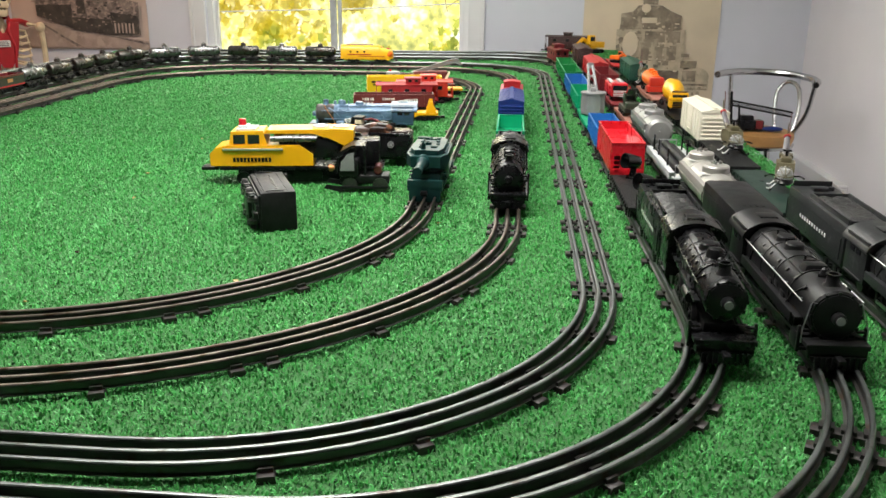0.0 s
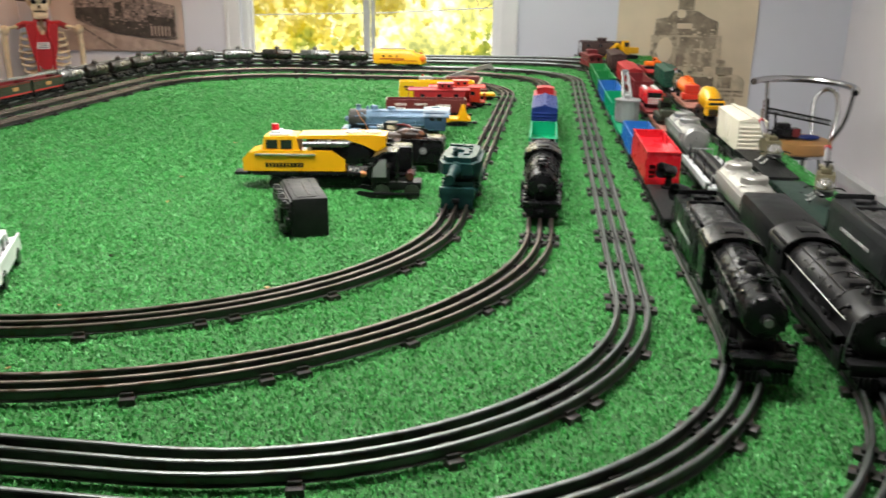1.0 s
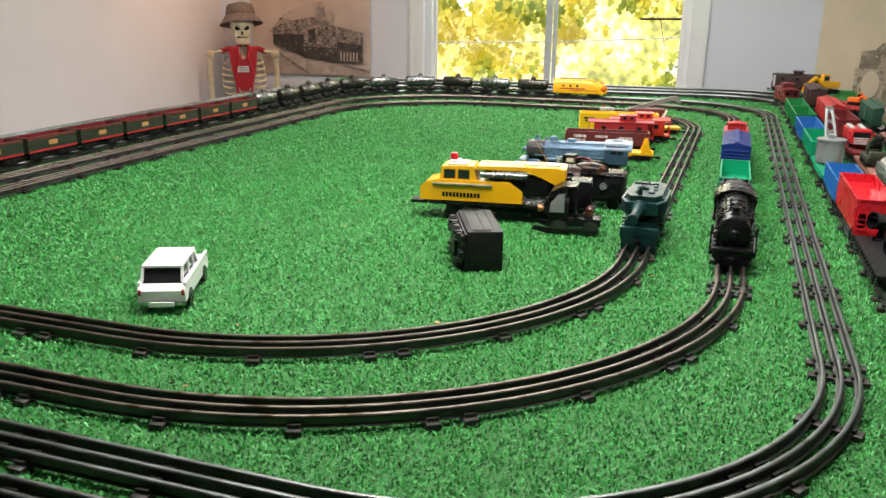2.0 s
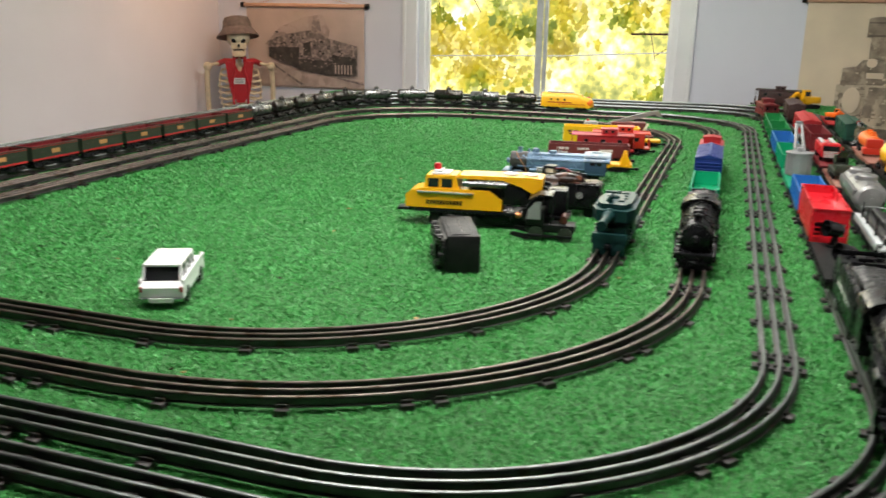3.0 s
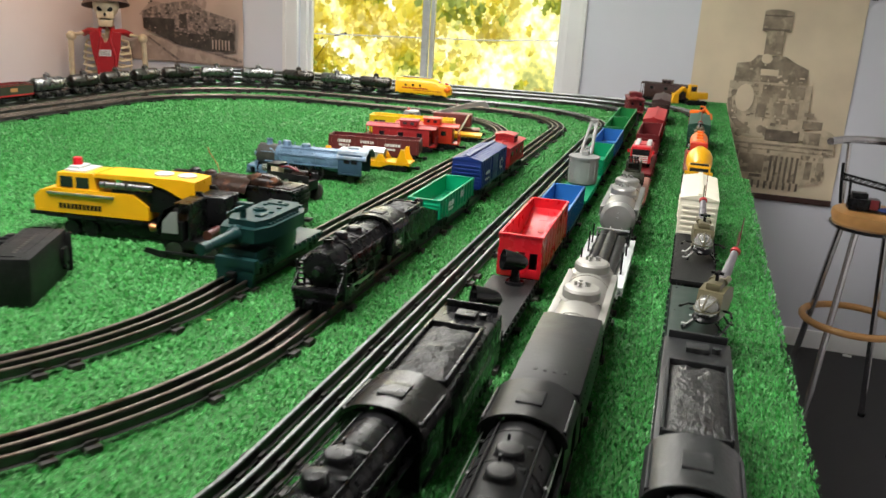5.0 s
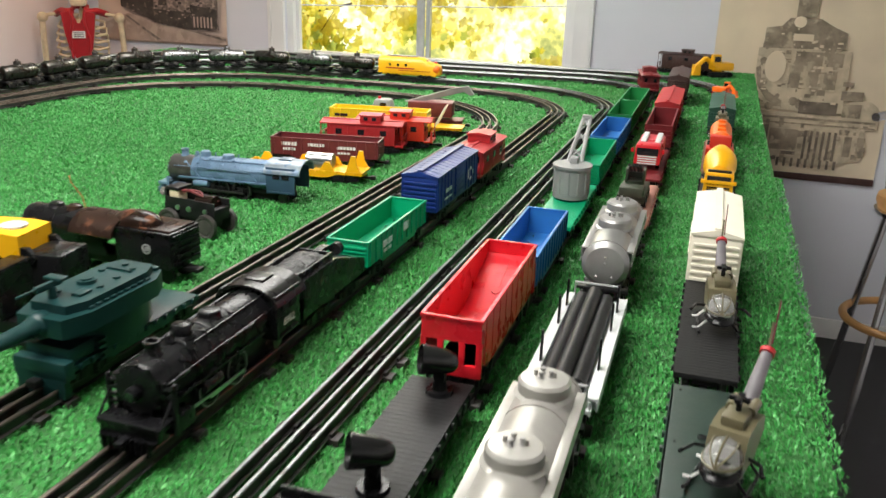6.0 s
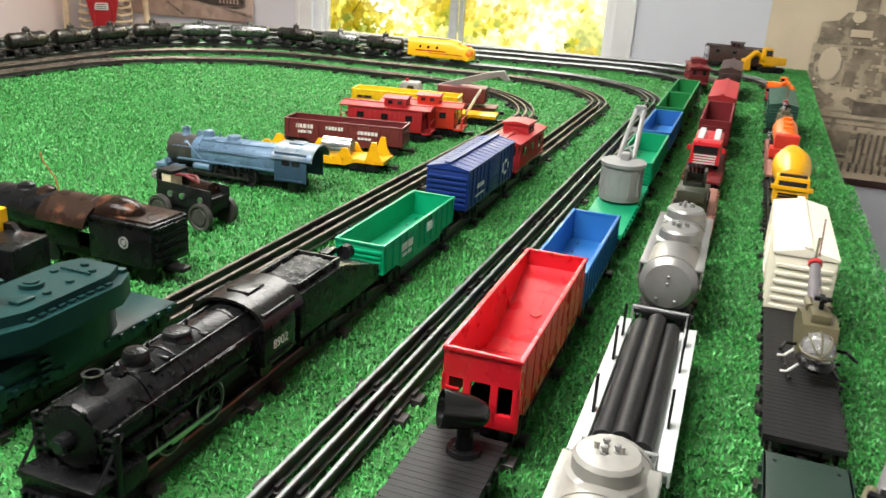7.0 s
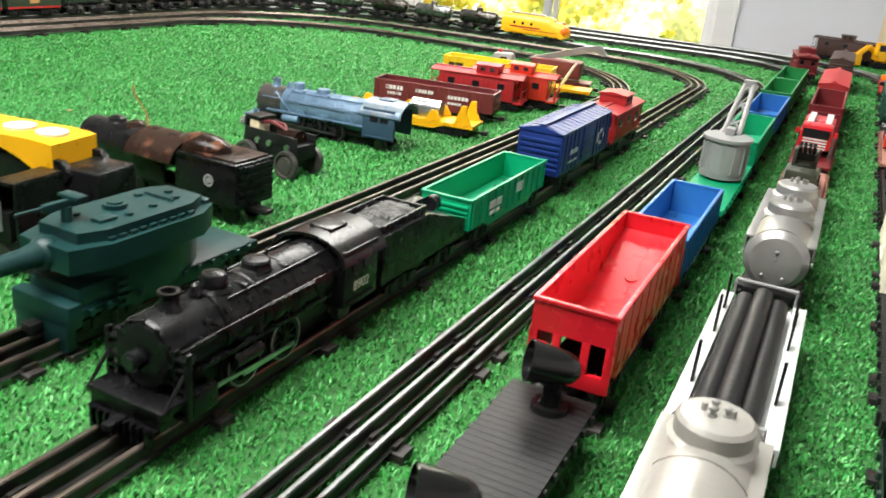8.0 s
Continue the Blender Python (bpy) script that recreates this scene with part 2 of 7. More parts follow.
def tube(bm, pts, r, seg=8, close=False, caps=True):
    """A round tube along points."""
    pts = [Vector(p) for p in pts]
    n, rings, up = len(pts), [], None
    for k, p in enumerate(pts):
        a = pts[k - 1] if (k or close) else p
        b = pts[(k + 1) % n] if (k < n - 1 or close) else p
        d = (b - a).normalized()
        if up is None:
            up = d.orthogonal().normalized()
        up = (up - d * up.dot(d)).normalized()
        s = d.cross(up)
        rings.append([bm.verts.new(p + r * (math.cos(2 * math.pi * i / seg) * up + math.sin(2 * math.pi * i / seg) * s)) for i in range(seg)])
    pairs = list(zip(rings, rings[1:])) + ([(rings[-1], rings[0])] if close else [])
    for a, b in pairs:
        for i in range(seg):
            j = (i + 1) % seg
            bm.faces.new((a[i], a[j], b[j], b[i]))
    if caps and not close:
        bm.faces.new(rings[0][::-1]), bm.faces.new(rings[-1])


def mesh_of(name, bm, materials, smooth=True):
    bmesh.ops.recalc_face_normals(bm, faces=bm.faces)
    me = bpy.data.meshes.new(name)
    bm.to_mesh(me)
    bm.free()
    for m in (materials if isinstance(materials, (list, tuple)) else [materials]):
        me.materials.append(M[m] if isinstance(m, str) else m)
    if smooth:
        me.shade_smooth()
        me.set_sharp_from_angle(angle=radians(34))
    return me


def part(name, bm, material, parent, label="", at=None):
    """Links a bmesh, or a mesh that is already made, as one object under its parent."""
    me = bm if isinstance(bm, bpy.types.Mesh) else mesh_of(name, bm, material)
    ob = new(name, me)
    ob.parent = parent
    if at is not None:
        ob.matrix_local = at
    if label:
        tagged(ob, label)
    return ob


def thing(name, at, label, category, group="", kind=""):
    """An Empty at a thing's base, to carry its parts."""
    ob = new(name)
    ob.empty_display_size = 0.02
    ob.matrix_world = at
    return tagged(ob, label, category, group, kind)


def solid(name, bm, material, label, category, kind="", group="", at=None):
    ob = new(name, mesh_of(name, bm, material))
    if at is not None:
        ob.matrix_world = at
    return tagged(ob, label, category, group, kind)


def paint(bm, start, index):
    """Gives the faces made since start the material of that index."""
    bm.faces.ensure_lookup_table()
    for f in bm.faces[start:]:
        f.material_index = index


B = bmesh.new


# ---- the room ----
XL, XR, YB, YF, ZF, ZC = -2.81, 1.70, 4.474, -2.4, -1.15, 1.3
WX0, WX1, WZ0, WZ1 = -1.496, -0.057, -0.075, 1.05


def build_room():
    bm = B()
    bx(bm, (XR - XL + 0.6, YB - YF + 0.6, 0.1), ((XL + XR) / 2, (YB + YF) / 2, ZF - 0.05))
    solid("floor", bm, "carpet", "black short-pile carpet on the floor", "floor", "structure")
    bm = B()
    bx(bm, (XR - XL + 0.6, YB - YF + 0.6, 0.1), ((XL + XR) / 2, (YB + YF) / 2, ZC + 0.05))
    solid("ceiling", bm, "ceiling", "plain white painted ceiling", "ceiling", "structure")
    zc, zh = (ZF + ZC) / 2, ZC - ZF
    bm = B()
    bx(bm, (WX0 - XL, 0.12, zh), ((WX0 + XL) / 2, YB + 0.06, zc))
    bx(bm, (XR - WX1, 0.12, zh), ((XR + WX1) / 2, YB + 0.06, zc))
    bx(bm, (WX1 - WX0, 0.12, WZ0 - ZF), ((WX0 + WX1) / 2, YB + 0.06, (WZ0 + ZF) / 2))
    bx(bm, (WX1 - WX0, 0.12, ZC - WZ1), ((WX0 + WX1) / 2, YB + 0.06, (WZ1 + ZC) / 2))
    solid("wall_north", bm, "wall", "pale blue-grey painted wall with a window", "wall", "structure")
    bm = B()
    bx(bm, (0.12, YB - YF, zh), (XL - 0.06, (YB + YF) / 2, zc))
    solid("wall_west", bm, "wall_warm", "pale painted wall with warm lamplight tinted into its colour", "wall", "structure")
    bm = B()
    bx(bm, (0.12, YB - YF, zh), (XR + 0.06, (YB + YF) / 2, zc))
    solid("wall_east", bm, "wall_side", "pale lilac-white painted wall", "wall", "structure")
    bm = B()
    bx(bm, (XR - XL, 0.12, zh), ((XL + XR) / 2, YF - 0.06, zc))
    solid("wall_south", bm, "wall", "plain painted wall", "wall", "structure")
    bm = B()
    bx(bm, (XR - XL - 0.03, 0.014, 0.09), ((XL + XR) / 2, YB - 0.007, ZF + 0.045), 0.003)
    solid("baseboard", bm, "white", "white painted baseboard", "baseboard", "structure")
    bm = B()
    bx(bm, (0.03, YB - 3.66, 0.05), (XR - 0.015, (YB + 3.66) / 2 - 0.02, -0.56), 0.004)
    bx(bm, (0.045, YB - 3.66, 0.014), (XR - 0.022, (YB + 3.66) / 2 - 0.02, -0.528), 0.003)
    solid("trim", bm, "white", "white painted ledge moulding with a cut end", "trim", "structure")
    # Unseen panel fixtures, added to house the two assumed overhead lamps.
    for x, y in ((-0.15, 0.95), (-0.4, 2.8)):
        lamp = thing("assumed_ceiling_light", pose(x, y, ZC), "assumed flat white ceiling light panel, out of view", "lamp", "ceiling lights")
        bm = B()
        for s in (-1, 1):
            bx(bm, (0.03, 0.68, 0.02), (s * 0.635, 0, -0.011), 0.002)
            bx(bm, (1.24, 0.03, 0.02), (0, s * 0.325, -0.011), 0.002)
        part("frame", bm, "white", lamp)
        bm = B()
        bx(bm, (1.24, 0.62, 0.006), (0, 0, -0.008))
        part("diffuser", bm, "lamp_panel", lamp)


def build_window():
    win = thing("window_1", pose((WX0 + WX1) / 2, YB, WZ0), "white two-pane sliding window onto yellow autumn trees", "window", kind="structure")
    w, h = WX1 - WX0, WZ1 - WZ0
    for s in (-1, 1):
        bm = B()
        bx(bm, (0.085, 0.022, h + 0.1), (s * (w / 2 + 0.0425), -0.011, h / 2 - 0.0), 0.004)
        bx(bm, (0.02, 0.03, h + 0.1), (s * (w / 2 + 0.075), -0.013, h / 2), 0.004)
        part("casing", bm, "white", win)
        bm = B()
        bx(bm, (0.035, 0.09, h), (s * (w / 2 - 0.0175), 0.06, h / 2), 0.004)
        bx(bm, (0.02, 0.03, h), (s * (w / 2 - 0.043), 0.06, h / 2), 0.004)
        part("jamb", bm, "white", win)
    bm = B()
    bx(bm, (w + 0.2, 0.022, 0.085), (0, -0.011, h + 0.092), 0.004)
    part("head_casing", bm, "white", win)
    bm = B()
    bx(bm, (w + 0.18, 0.06, 0.02), (0, -0.02, -0.01), 0.004)
    part("sill", bm, "white", win)
    bm = B()
    bx(bm, (w - 0.08, 0.05, 0.03), (0, 0.06, 0.016), 0.004)
    part("bottom_track", bm, "white", win)
    bm = B()
    bx(bm, (0.034, 0.03, h - 0.03), (-0.022, 0.048, h / 2), 0.004)
    bx(bm, (0.02, 0.03, h - 0.03), (0.008, 0.075, h / 2), 0.003)
    part("meeting_stile", bm, "grey_pale", win, "grey aluminium meeting stile")
    glass = bpy.data.materials.new("window_glass")
    glass.use_nodes = True
    g = glass.node_tree.nodes["Principled BSDF"]
    g.inputs["Transmission Weight"].default_value, g.inputs["Roughness"].default_value, g.inputs["IOR"].default_value = 1.0, 0.0, 1.05
    for s in (-1, 1):
        bm = B()
        bx(bm, (w / 2 - 0.06, 0.004, h - 0.05), (s * (w / 4 - 0.005), 0.062 - 0.012 * s, h / 2 + 0.01))
        p = part("pane", bm, glass, win)
        p.visible_shadow = False


def backdrop_material():
    m = bpy.data.materials.new("glowing_foliage_backdrop")
    m.use_nodes = True
    nt = m.node_tree
    nt.nodes.remove(nt.nodes["Principled BSDF"])
    n, lk = nt.nodes.new, nt.links.new
    co, em, ramp = n("ShaderNodeTexCoord"), n("ShaderNodeEmission"), n("ShaderNodeValToRGB")
    a, f, mx = n("ShaderNodeTexNoise"), n("ShaderNodeTexNoise"), n("ShaderNodeMix")
    a.inputs["Scale"].default_value, a.inputs["Detail"].default_value, a.inputs["Roughness"].default_value = 1.3, 6, 0.62
    f.inputs["Scale"].default_value, f.inputs["Detail"].default_value = 8, 4
    lk(co.outputs["Object"], a.inputs["Vector"]), lk(co.outputs["Object"], f.inputs["Vector"])
    mx.inputs[0].default_value = 0.4
    lk(a.outputs["Fac"], mx.inputs[2]), lk(f.outputs["Fac"], mx.inputs[3]), lk(mx.outputs[0], ramp.inputs[0])
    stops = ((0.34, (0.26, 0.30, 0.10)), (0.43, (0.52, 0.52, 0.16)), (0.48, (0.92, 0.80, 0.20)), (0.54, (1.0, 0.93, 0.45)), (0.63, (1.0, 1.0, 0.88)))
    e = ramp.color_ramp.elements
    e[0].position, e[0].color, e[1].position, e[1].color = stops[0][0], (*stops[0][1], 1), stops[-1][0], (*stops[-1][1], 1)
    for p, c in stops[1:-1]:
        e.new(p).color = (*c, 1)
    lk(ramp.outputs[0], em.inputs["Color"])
    # The foliage emits its own brightness in place of falling daylight.
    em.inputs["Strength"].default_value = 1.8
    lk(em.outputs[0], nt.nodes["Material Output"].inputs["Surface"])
    return m


def leaf_material():
    m = mat("autumn_leaf", (0.6, 0.45, 0.05), 0.5, bump=0)
    nt, b = m.node_tree, m.node_tree.nodes["Principled BSDF"]
    n, lk = nt.nodes.new, nt.links.new
    g, ramp, co, no, mx = n("ShaderNodeNewGeometry"), n("ShaderNodeValToRGB"), n("ShaderNodeTexCoord"), n("ShaderNodeTexNoise"), n("ShaderNodeMix")
    no.inputs["Scale"].default_value, no.inputs["Detail"].default_value = 1.3, 3
    spread = n("ShaderNodeMapRange")
    spread.inputs[1].default_value, spread.inputs[2].default_value = 0.38, 0.60
    lk(co.outputs["Object"], no.inputs["Vector"]), lk(no.outputs["Fac"], spread.inputs[0])
    mx.inputs[0].default_value = 0.3
    lk(spread.outputs[0], mx.inputs[2]), lk(g.outputs["Random Per Island"], mx.inputs[3])
    e = ramp.color_ramp.elements
    e[0].color, e[1].color = (0.30, 0.40, 0.11, 1), (0.98, 0.90, 0.52, 1)
    for p, c in ((0.25, (0.55, 0.62, 0.14)), (0.45, (0.94, 0.84, 0.16)), (0.75, (0.97, 0.90, 0.34))):
        e.new(p).color = (*c, 1)
    lk(mx.outputs[0], ramp.inputs[0]), lk(ramp.outputs[0], b.inputs["Base Color"])
    tr, ad, out = n("ShaderNodeBsdfTranslucent"), n("ShaderNodeMixShader"), nt.nodes["Material Output"]
    lk(ramp.outputs[0], tr.inputs["Color"])
    ad.inputs[0].default_value = 0.6
    lk(b.outputs[0], ad.inputs[1]), lk(tr.outputs[0], ad.inputs[2]), lk(ad.outputs[0], out.inputs["Surface"])
    return m


def build_outside():
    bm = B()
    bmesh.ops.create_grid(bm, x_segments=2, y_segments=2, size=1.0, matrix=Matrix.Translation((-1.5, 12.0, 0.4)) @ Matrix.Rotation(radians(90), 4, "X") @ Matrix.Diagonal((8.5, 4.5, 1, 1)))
    solid("backdrop", bm, backdrop_material(), "glowing backdrop of yellow autumn foliage outside the window", "trees", "structure")
    rr = random.Random(11)
    leaves = leaf_material()
    for tx, ty, limbs, count in ((-4.5, 8.3, 14, 7000), (0.75, 8.7, 14, 6000)):
        t = thing("maple_tree", pose(tx, ty, -4.0), "maple tree with yellow and green autumn leaves", "tree", "maple trees")
        bm = B()
        pts = [(0, 0, 0), (0.05, 0, 2.0), (-0.05, 0.05, 3.4), (0.05, 0, 5.0), (0.0, 0, 6.5)]
        for k, (a, b) in enumerate(zip(pts, pts[1:])):
            tube(bm, [a, b], 0.13 - 0.028 * k, 9)
        part("trunk", bm, "brown_dark", t)
        ends = []
        for k in range(limbs):
            z = 2.6 + 3.2 * k / limbs
            a = rr.uniform(0, 6.28)
            d = Vector((math.cos(a), 0.35 * math.sin(a), 0))
            l = rr.uniform(1.2, 2.9)
            p = [Vector((0, 0, z)), Vector((0, 0, z)) + d * l * 0.5 + Vector((0, 0, 0.3)), Vector((0, 0, z)) + d * l + Vector((0, 0, rr.uniform(0.1, 0.5)))]
            bm = B()
            tube(bm, p, 0.011, 6)
            for q in range(4):
                o = p[1].lerp(p[2], q / 4)
                tube(bm, [o, o + Vector((rr.uniform(-0.4, 0.4), rr.uniform(-0.15, 0.15), rr.uniform(-0.4, 0.3)))], 0.004, 5)
            part("limb", bm, "brown_dark", t)
            ends += [p[1], p[2], p[1].lerp(p[2], 0.5)]
        bm = B()
        clumps = [rr.choice(ends) + Vector((rr.gauss(0, 0.45), rr.gauss(0, 0.25), rr.gauss(-0.1, 0.4))) for k in range(95)]
        for k in range(count):
            c = rr.choice(clumps) + Vector((rr.gauss(0, 0.16), rr.gauss(0, 0.10), rr.gauss(0, 0.09)))
            s = rr.uniform(0.035, 0.075)
            m = Matrix.Translation(c) @ Euler((rr.uniform(0.8, 1.9), rr.uniform(-0.7, 0.7), rr.uniform(-0.7, 0.7))).to_matrix().to_4x4()
            o = [(0, -s), (0.55 * s, -0.55 * s), (0.45 * s, -0.05 * s), (s, 0.3 * s), (0.35 * s, 0.45 * s), (0, s), (-0.35 * s, 0.45 * s), (-s, 0.3 * s), (-0.45 * s, -0.05 * s), (-0.55 * s, -0.55 * s)]
            bm.faces.new([bm.verts.new(m @ Vector((x, y, 0.12 * abs(x)))) for x, y in o])
        ob = part("crown", bm, leaves, t)
        tagged(ob, kind="stuff")
    w = thing("power_line", pose(0, 7.2, 0.0), "thin dark overhead wire crossing outside", "wire")
    bm = B()
    tube(bm, [(-4.5, 0, -0.02), (-1.2, 0, 0.08), (2.5, 0, 0.30)], 0.005, 6)
    part("cable", bm, "grey_pale", w)
    # Shade and cord are an unseen fixture added around the assumed warm bulb.
    lamp = thing("assumed_pendant_lamp", pose(-2.15, 3.85, 0.98), "assumed small pendant lamp with a warm bulb, out of view", "lamp")
    bm = B()
    lathe(bm, [(0.02, 0.06), (0.09, 0.0), (0.095, -0.01), (0.085, -0.008), (0.02, 0.05)], (0, 0, 0), "z", 20)
    part("shade", bm, "white", lamp)
    bm = B()
    cy(bm, 0.004, ZC - 1.04, (0, 0, 0.06 + (ZC - 1.04) / 2), "z", 8)
    part("cord", bm, "black", lamp)


# ---- the layout table ----
TX0, TX1, TY0, TY1 = -1.71, 0.737, 0.02, 4.33


def far_edge(x):
    """The table's far edge: set back behind the loops, deeper behind the sidings."""
    if x > 0.40:
        return TY1
    if x > 0.28:
        return 4.08 + (TY1 - 4.08) * (x - 0.28) / 0.12
    return 4.08 + (x - 0.28) * 0.115


def build_table():
    t = thing("layout_table", pose(0, 0, ZF), "long plywood train table covered with green artificial turf", "table")
    h = -ZF
    bm = B()
    prism(bm, [(TX0, TY0), (TX1, TY0), (TX1 - 0.024, TY1), (0.40, TY1), (0.28, 4.08), (TX0, far_edge(TX0))], 0.02, (0, 0, h - 0.018), "z")
    part("tabletop", bm, "plywood", t)
    bm = B()
    for y in (TY0 + 0.06, 1.4, 2.8, 3.75):
        bx(bm, (TX1 - TX0 - 0.1, 0.038, 0.09), ((TX0 + TX1) / 2, y, h - 0.075), 0.003)
    for x in (TX0 + 0.05, TX1 - 0.08):
        bx(bm, (0.038, 3.60, 0.09), (x, TY0 + 1.88, h - 0.0755), 0.003)
    part("frame", bm, "plywood", t)
    for x in (TX0 + 0.1, TX1 - 0.13):
        for y in (TY0 + 0.12, 1.9, 3.69):
            bm = B()
            bx(bm, (0.06, 0.06, h - 0.121), (x, y, (h - 0.121) / 2), 0.003)
            part("leg", bm, "plywood", t)


def blade_material():
    m = mat("turf_fibre", (0.05, 0.34, 0.05), 0.42, var=0.3, scale=9, bump=0, spec=0.38)
    nt, b = m.node_tree, m.node_tree.nodes["Principled BSDF"]
    n, lk = nt.nodes.new, nt.links.new
    g, ramp = n("ShaderNodeNewGeometry"), n("ShaderNodeValToRGB")
    e = ramp.color_ramp.elements
    e[0].color, e[1].color = (0.014, 0.14, 0.022, 1), (0.22, 0.58, 0.22, 1)
    for p, c in ((0.5, (0.044, 0.30, 0.064)), (0.88, (0.078, 0.40, 0.10))):
        e.new(p).color = (*c, 1)
    lk(g.outputs["Random Per Island"], ramp.inputs[0])
    mx = n("ShaderNodeMix")
    mx.data_type, mx.blend_type = "RGBA", "MIX"
    mx.inputs[0].default_value = 0.8
    b.inputs["Sheen Weight"].default_value, b.inputs["Sheen Roughness"].default_value = 0.18, 0.4
    b.inputs["Sheen Tint"].default_value = (0.5, 1.0, 0.45, 1)
    old = b.inputs["Base Color"].links[0].from_socket
    lk(old, mx.inputs[6]), lk(ramp.outputs[0], mx.inputs[7]), lk(mx.outputs[2], b.inputs["Base Color"])
    return m


def build_turf():
    turf = thing("artificial_turf", pose(0, 0, 0), "bright green artificial grass mat laid over the table", "turf", kind="stuff")
    bm = B()
    nx, ny = 40, 64
    grid = []
    for j in range(ny + 1):
        row = []
        for i in range(nx + 1):
            v = j / ny
            x = TX0 + (TX1 - 0.024 * v - TX0) * i / nx
            y = TY0 + (far_edge(x) - TY0) * v
            row.append(bm.verts.new((x, y, 0.0008 * noise.noise((x * 4, y * 4, 0)))))
        grid.append(row)
    for j in range(ny):
        for i in range(nx):
            bm.faces.new((grid[j][i], grid[j][i + 1], grid[j + 1][i + 1], grid[j + 1][i]))
    for (a, b) in [(grid[j][nx], grid[j + 1][nx]) for j in range(ny)]:
        c, d = bm.verts.new(b.co + Vector((0.001, 0, -0.012))), bm.verts.new(a.co + Vector((0.001, 0, -0.012)))
        bm.faces.new((a, d, c, b))
    part("backing", bm, "turf", turf)
    rng = np.random.default_rng(5)
    mats = blade_material()
    for x0, x1, y0, y1, n, hgt, wid in ((-0.75, TX1, 0.25, 1.35, 215000, 0.0055, 0.0015), (-0.75, TX1, 1.35, 2.4, 190000, 0.006, 0.0017), (TX0, -0.75, 0.25, 2.4, 150000, 0.006, 0.0022), (TX0, TX1 - 0.02, 2.4, TY1, 210000, 0.006, 0.0026)):
        p = np.stack([rng.uniform(x0, x1, n), rng.uniform(y0, y1, n), np.full(n, -0.0006)], 1)
        p = p[p[:, 1] < np.array([far_edge(v) for v in p[:, 0]])]
        n = len(p)
        ang, lean = rng.uniform(0, 2 * np.pi, n), rng.uniform(0.1, 1.0, n)
        h = hgt * rng.uniform(0.55, 1.15, n)
        wdt = wid * rng.uniform(0.6, 1.2, n)
        d = np.stack([np.cos(ang), np.sin(ang), np.zeros(n)], 1)
        s = np.stack([-np.sin(ang), np.cos(ang), np.zeros(n)], 1)
        up = np.array([0, 0, 1.0])
        mid = p + d * (h * lean * 0.45)[:, None] + up * (h * 0.6)[:, None]
        tip = p + d * (h * lean * 1.1)[:, None] + up * (h * (1.0 - 0.35 * lean))[:, None]
        co = np.stack([p - s * wdt[:, None] / 2, p + s * wdt[:, None] / 2, mid - s * wdt[:, None] / 2, mid + s * wdt[:, None] / 2, tip], 1).reshape(-1, 3)
        base = (np.arange(n) * 5)[:, None]
        loops = np.concatenate([base + np.array([[0, 1, 3, 2]]), base + np.array([[2, 3, 4]])], 1).reshape(-1)
        me = bpy.data.meshes.new("blades")
        me.vertices.add(n * 5)
        me.vertices.foreach_set("co", co.astype(np.float32).ravel())
        me.loops.add(n * 7)
        me.loops.foreach_set("vertex_index", loops.astype(np.int32))
        starts = (np.arange(n) * 7)[:, None] + np.array([[0, 4]])
        me.polygons.add(n * 2)
        me.polygons.foreach_set("loop_start", starts.astype(np.int32).ravel())
        me.update(calc_edges=True)
        me.materials.append(mats)
        ob = part("blades", me, None, turf)
        tagged(ob, kind="stuff")


# ---- tracks ----
def fillet_loop(corners, step=0.03):
    """A closed path with its corners rounded. corners: (x, y, radius), in order. Also the length along it."""
    pts, n = [], len(corners)
    for k, (x, y, r) in enumerate(corners):
        c, a, b = Vector((x, y)), Vector(corners[k - 1][:2]), Vector(corners[(k + 1) % n][:2])
        u, v = (a - c).normalized(), (b - c).normalized()
        half = math.acos(max(-1, min(1, u.dot(v)))) / 2
        t = r / math.tan(half)
        mid = c + (u + v).normalized() * (r / math.sin(half))
        s, e = c + u * t - mid, c + v * t - mid
        a0, a1 = math.atan2(s.y, s.x), math.atan2(e.y, e.x)
        da = (a1 - a0 + math.pi) % (2 * math.pi) - math.pi
        m = max(6, int(abs(da) * r / step))
        pts += [mid + r * Vector((math.cos(a0 + da * i / m), math.sin(a0 + da * i / m))) for i in range(m + 1)]
    out = []
    for k, p in enumerate(pts):
        q = pts[(k + 1) % len(pts)]
        out.append(p)
        gap = (q - p).length
        if gap > 0.25:
            m = int(gap / 0.12)
            out += [p.lerp(q, i / m) for i in range(1, m)]
    return out


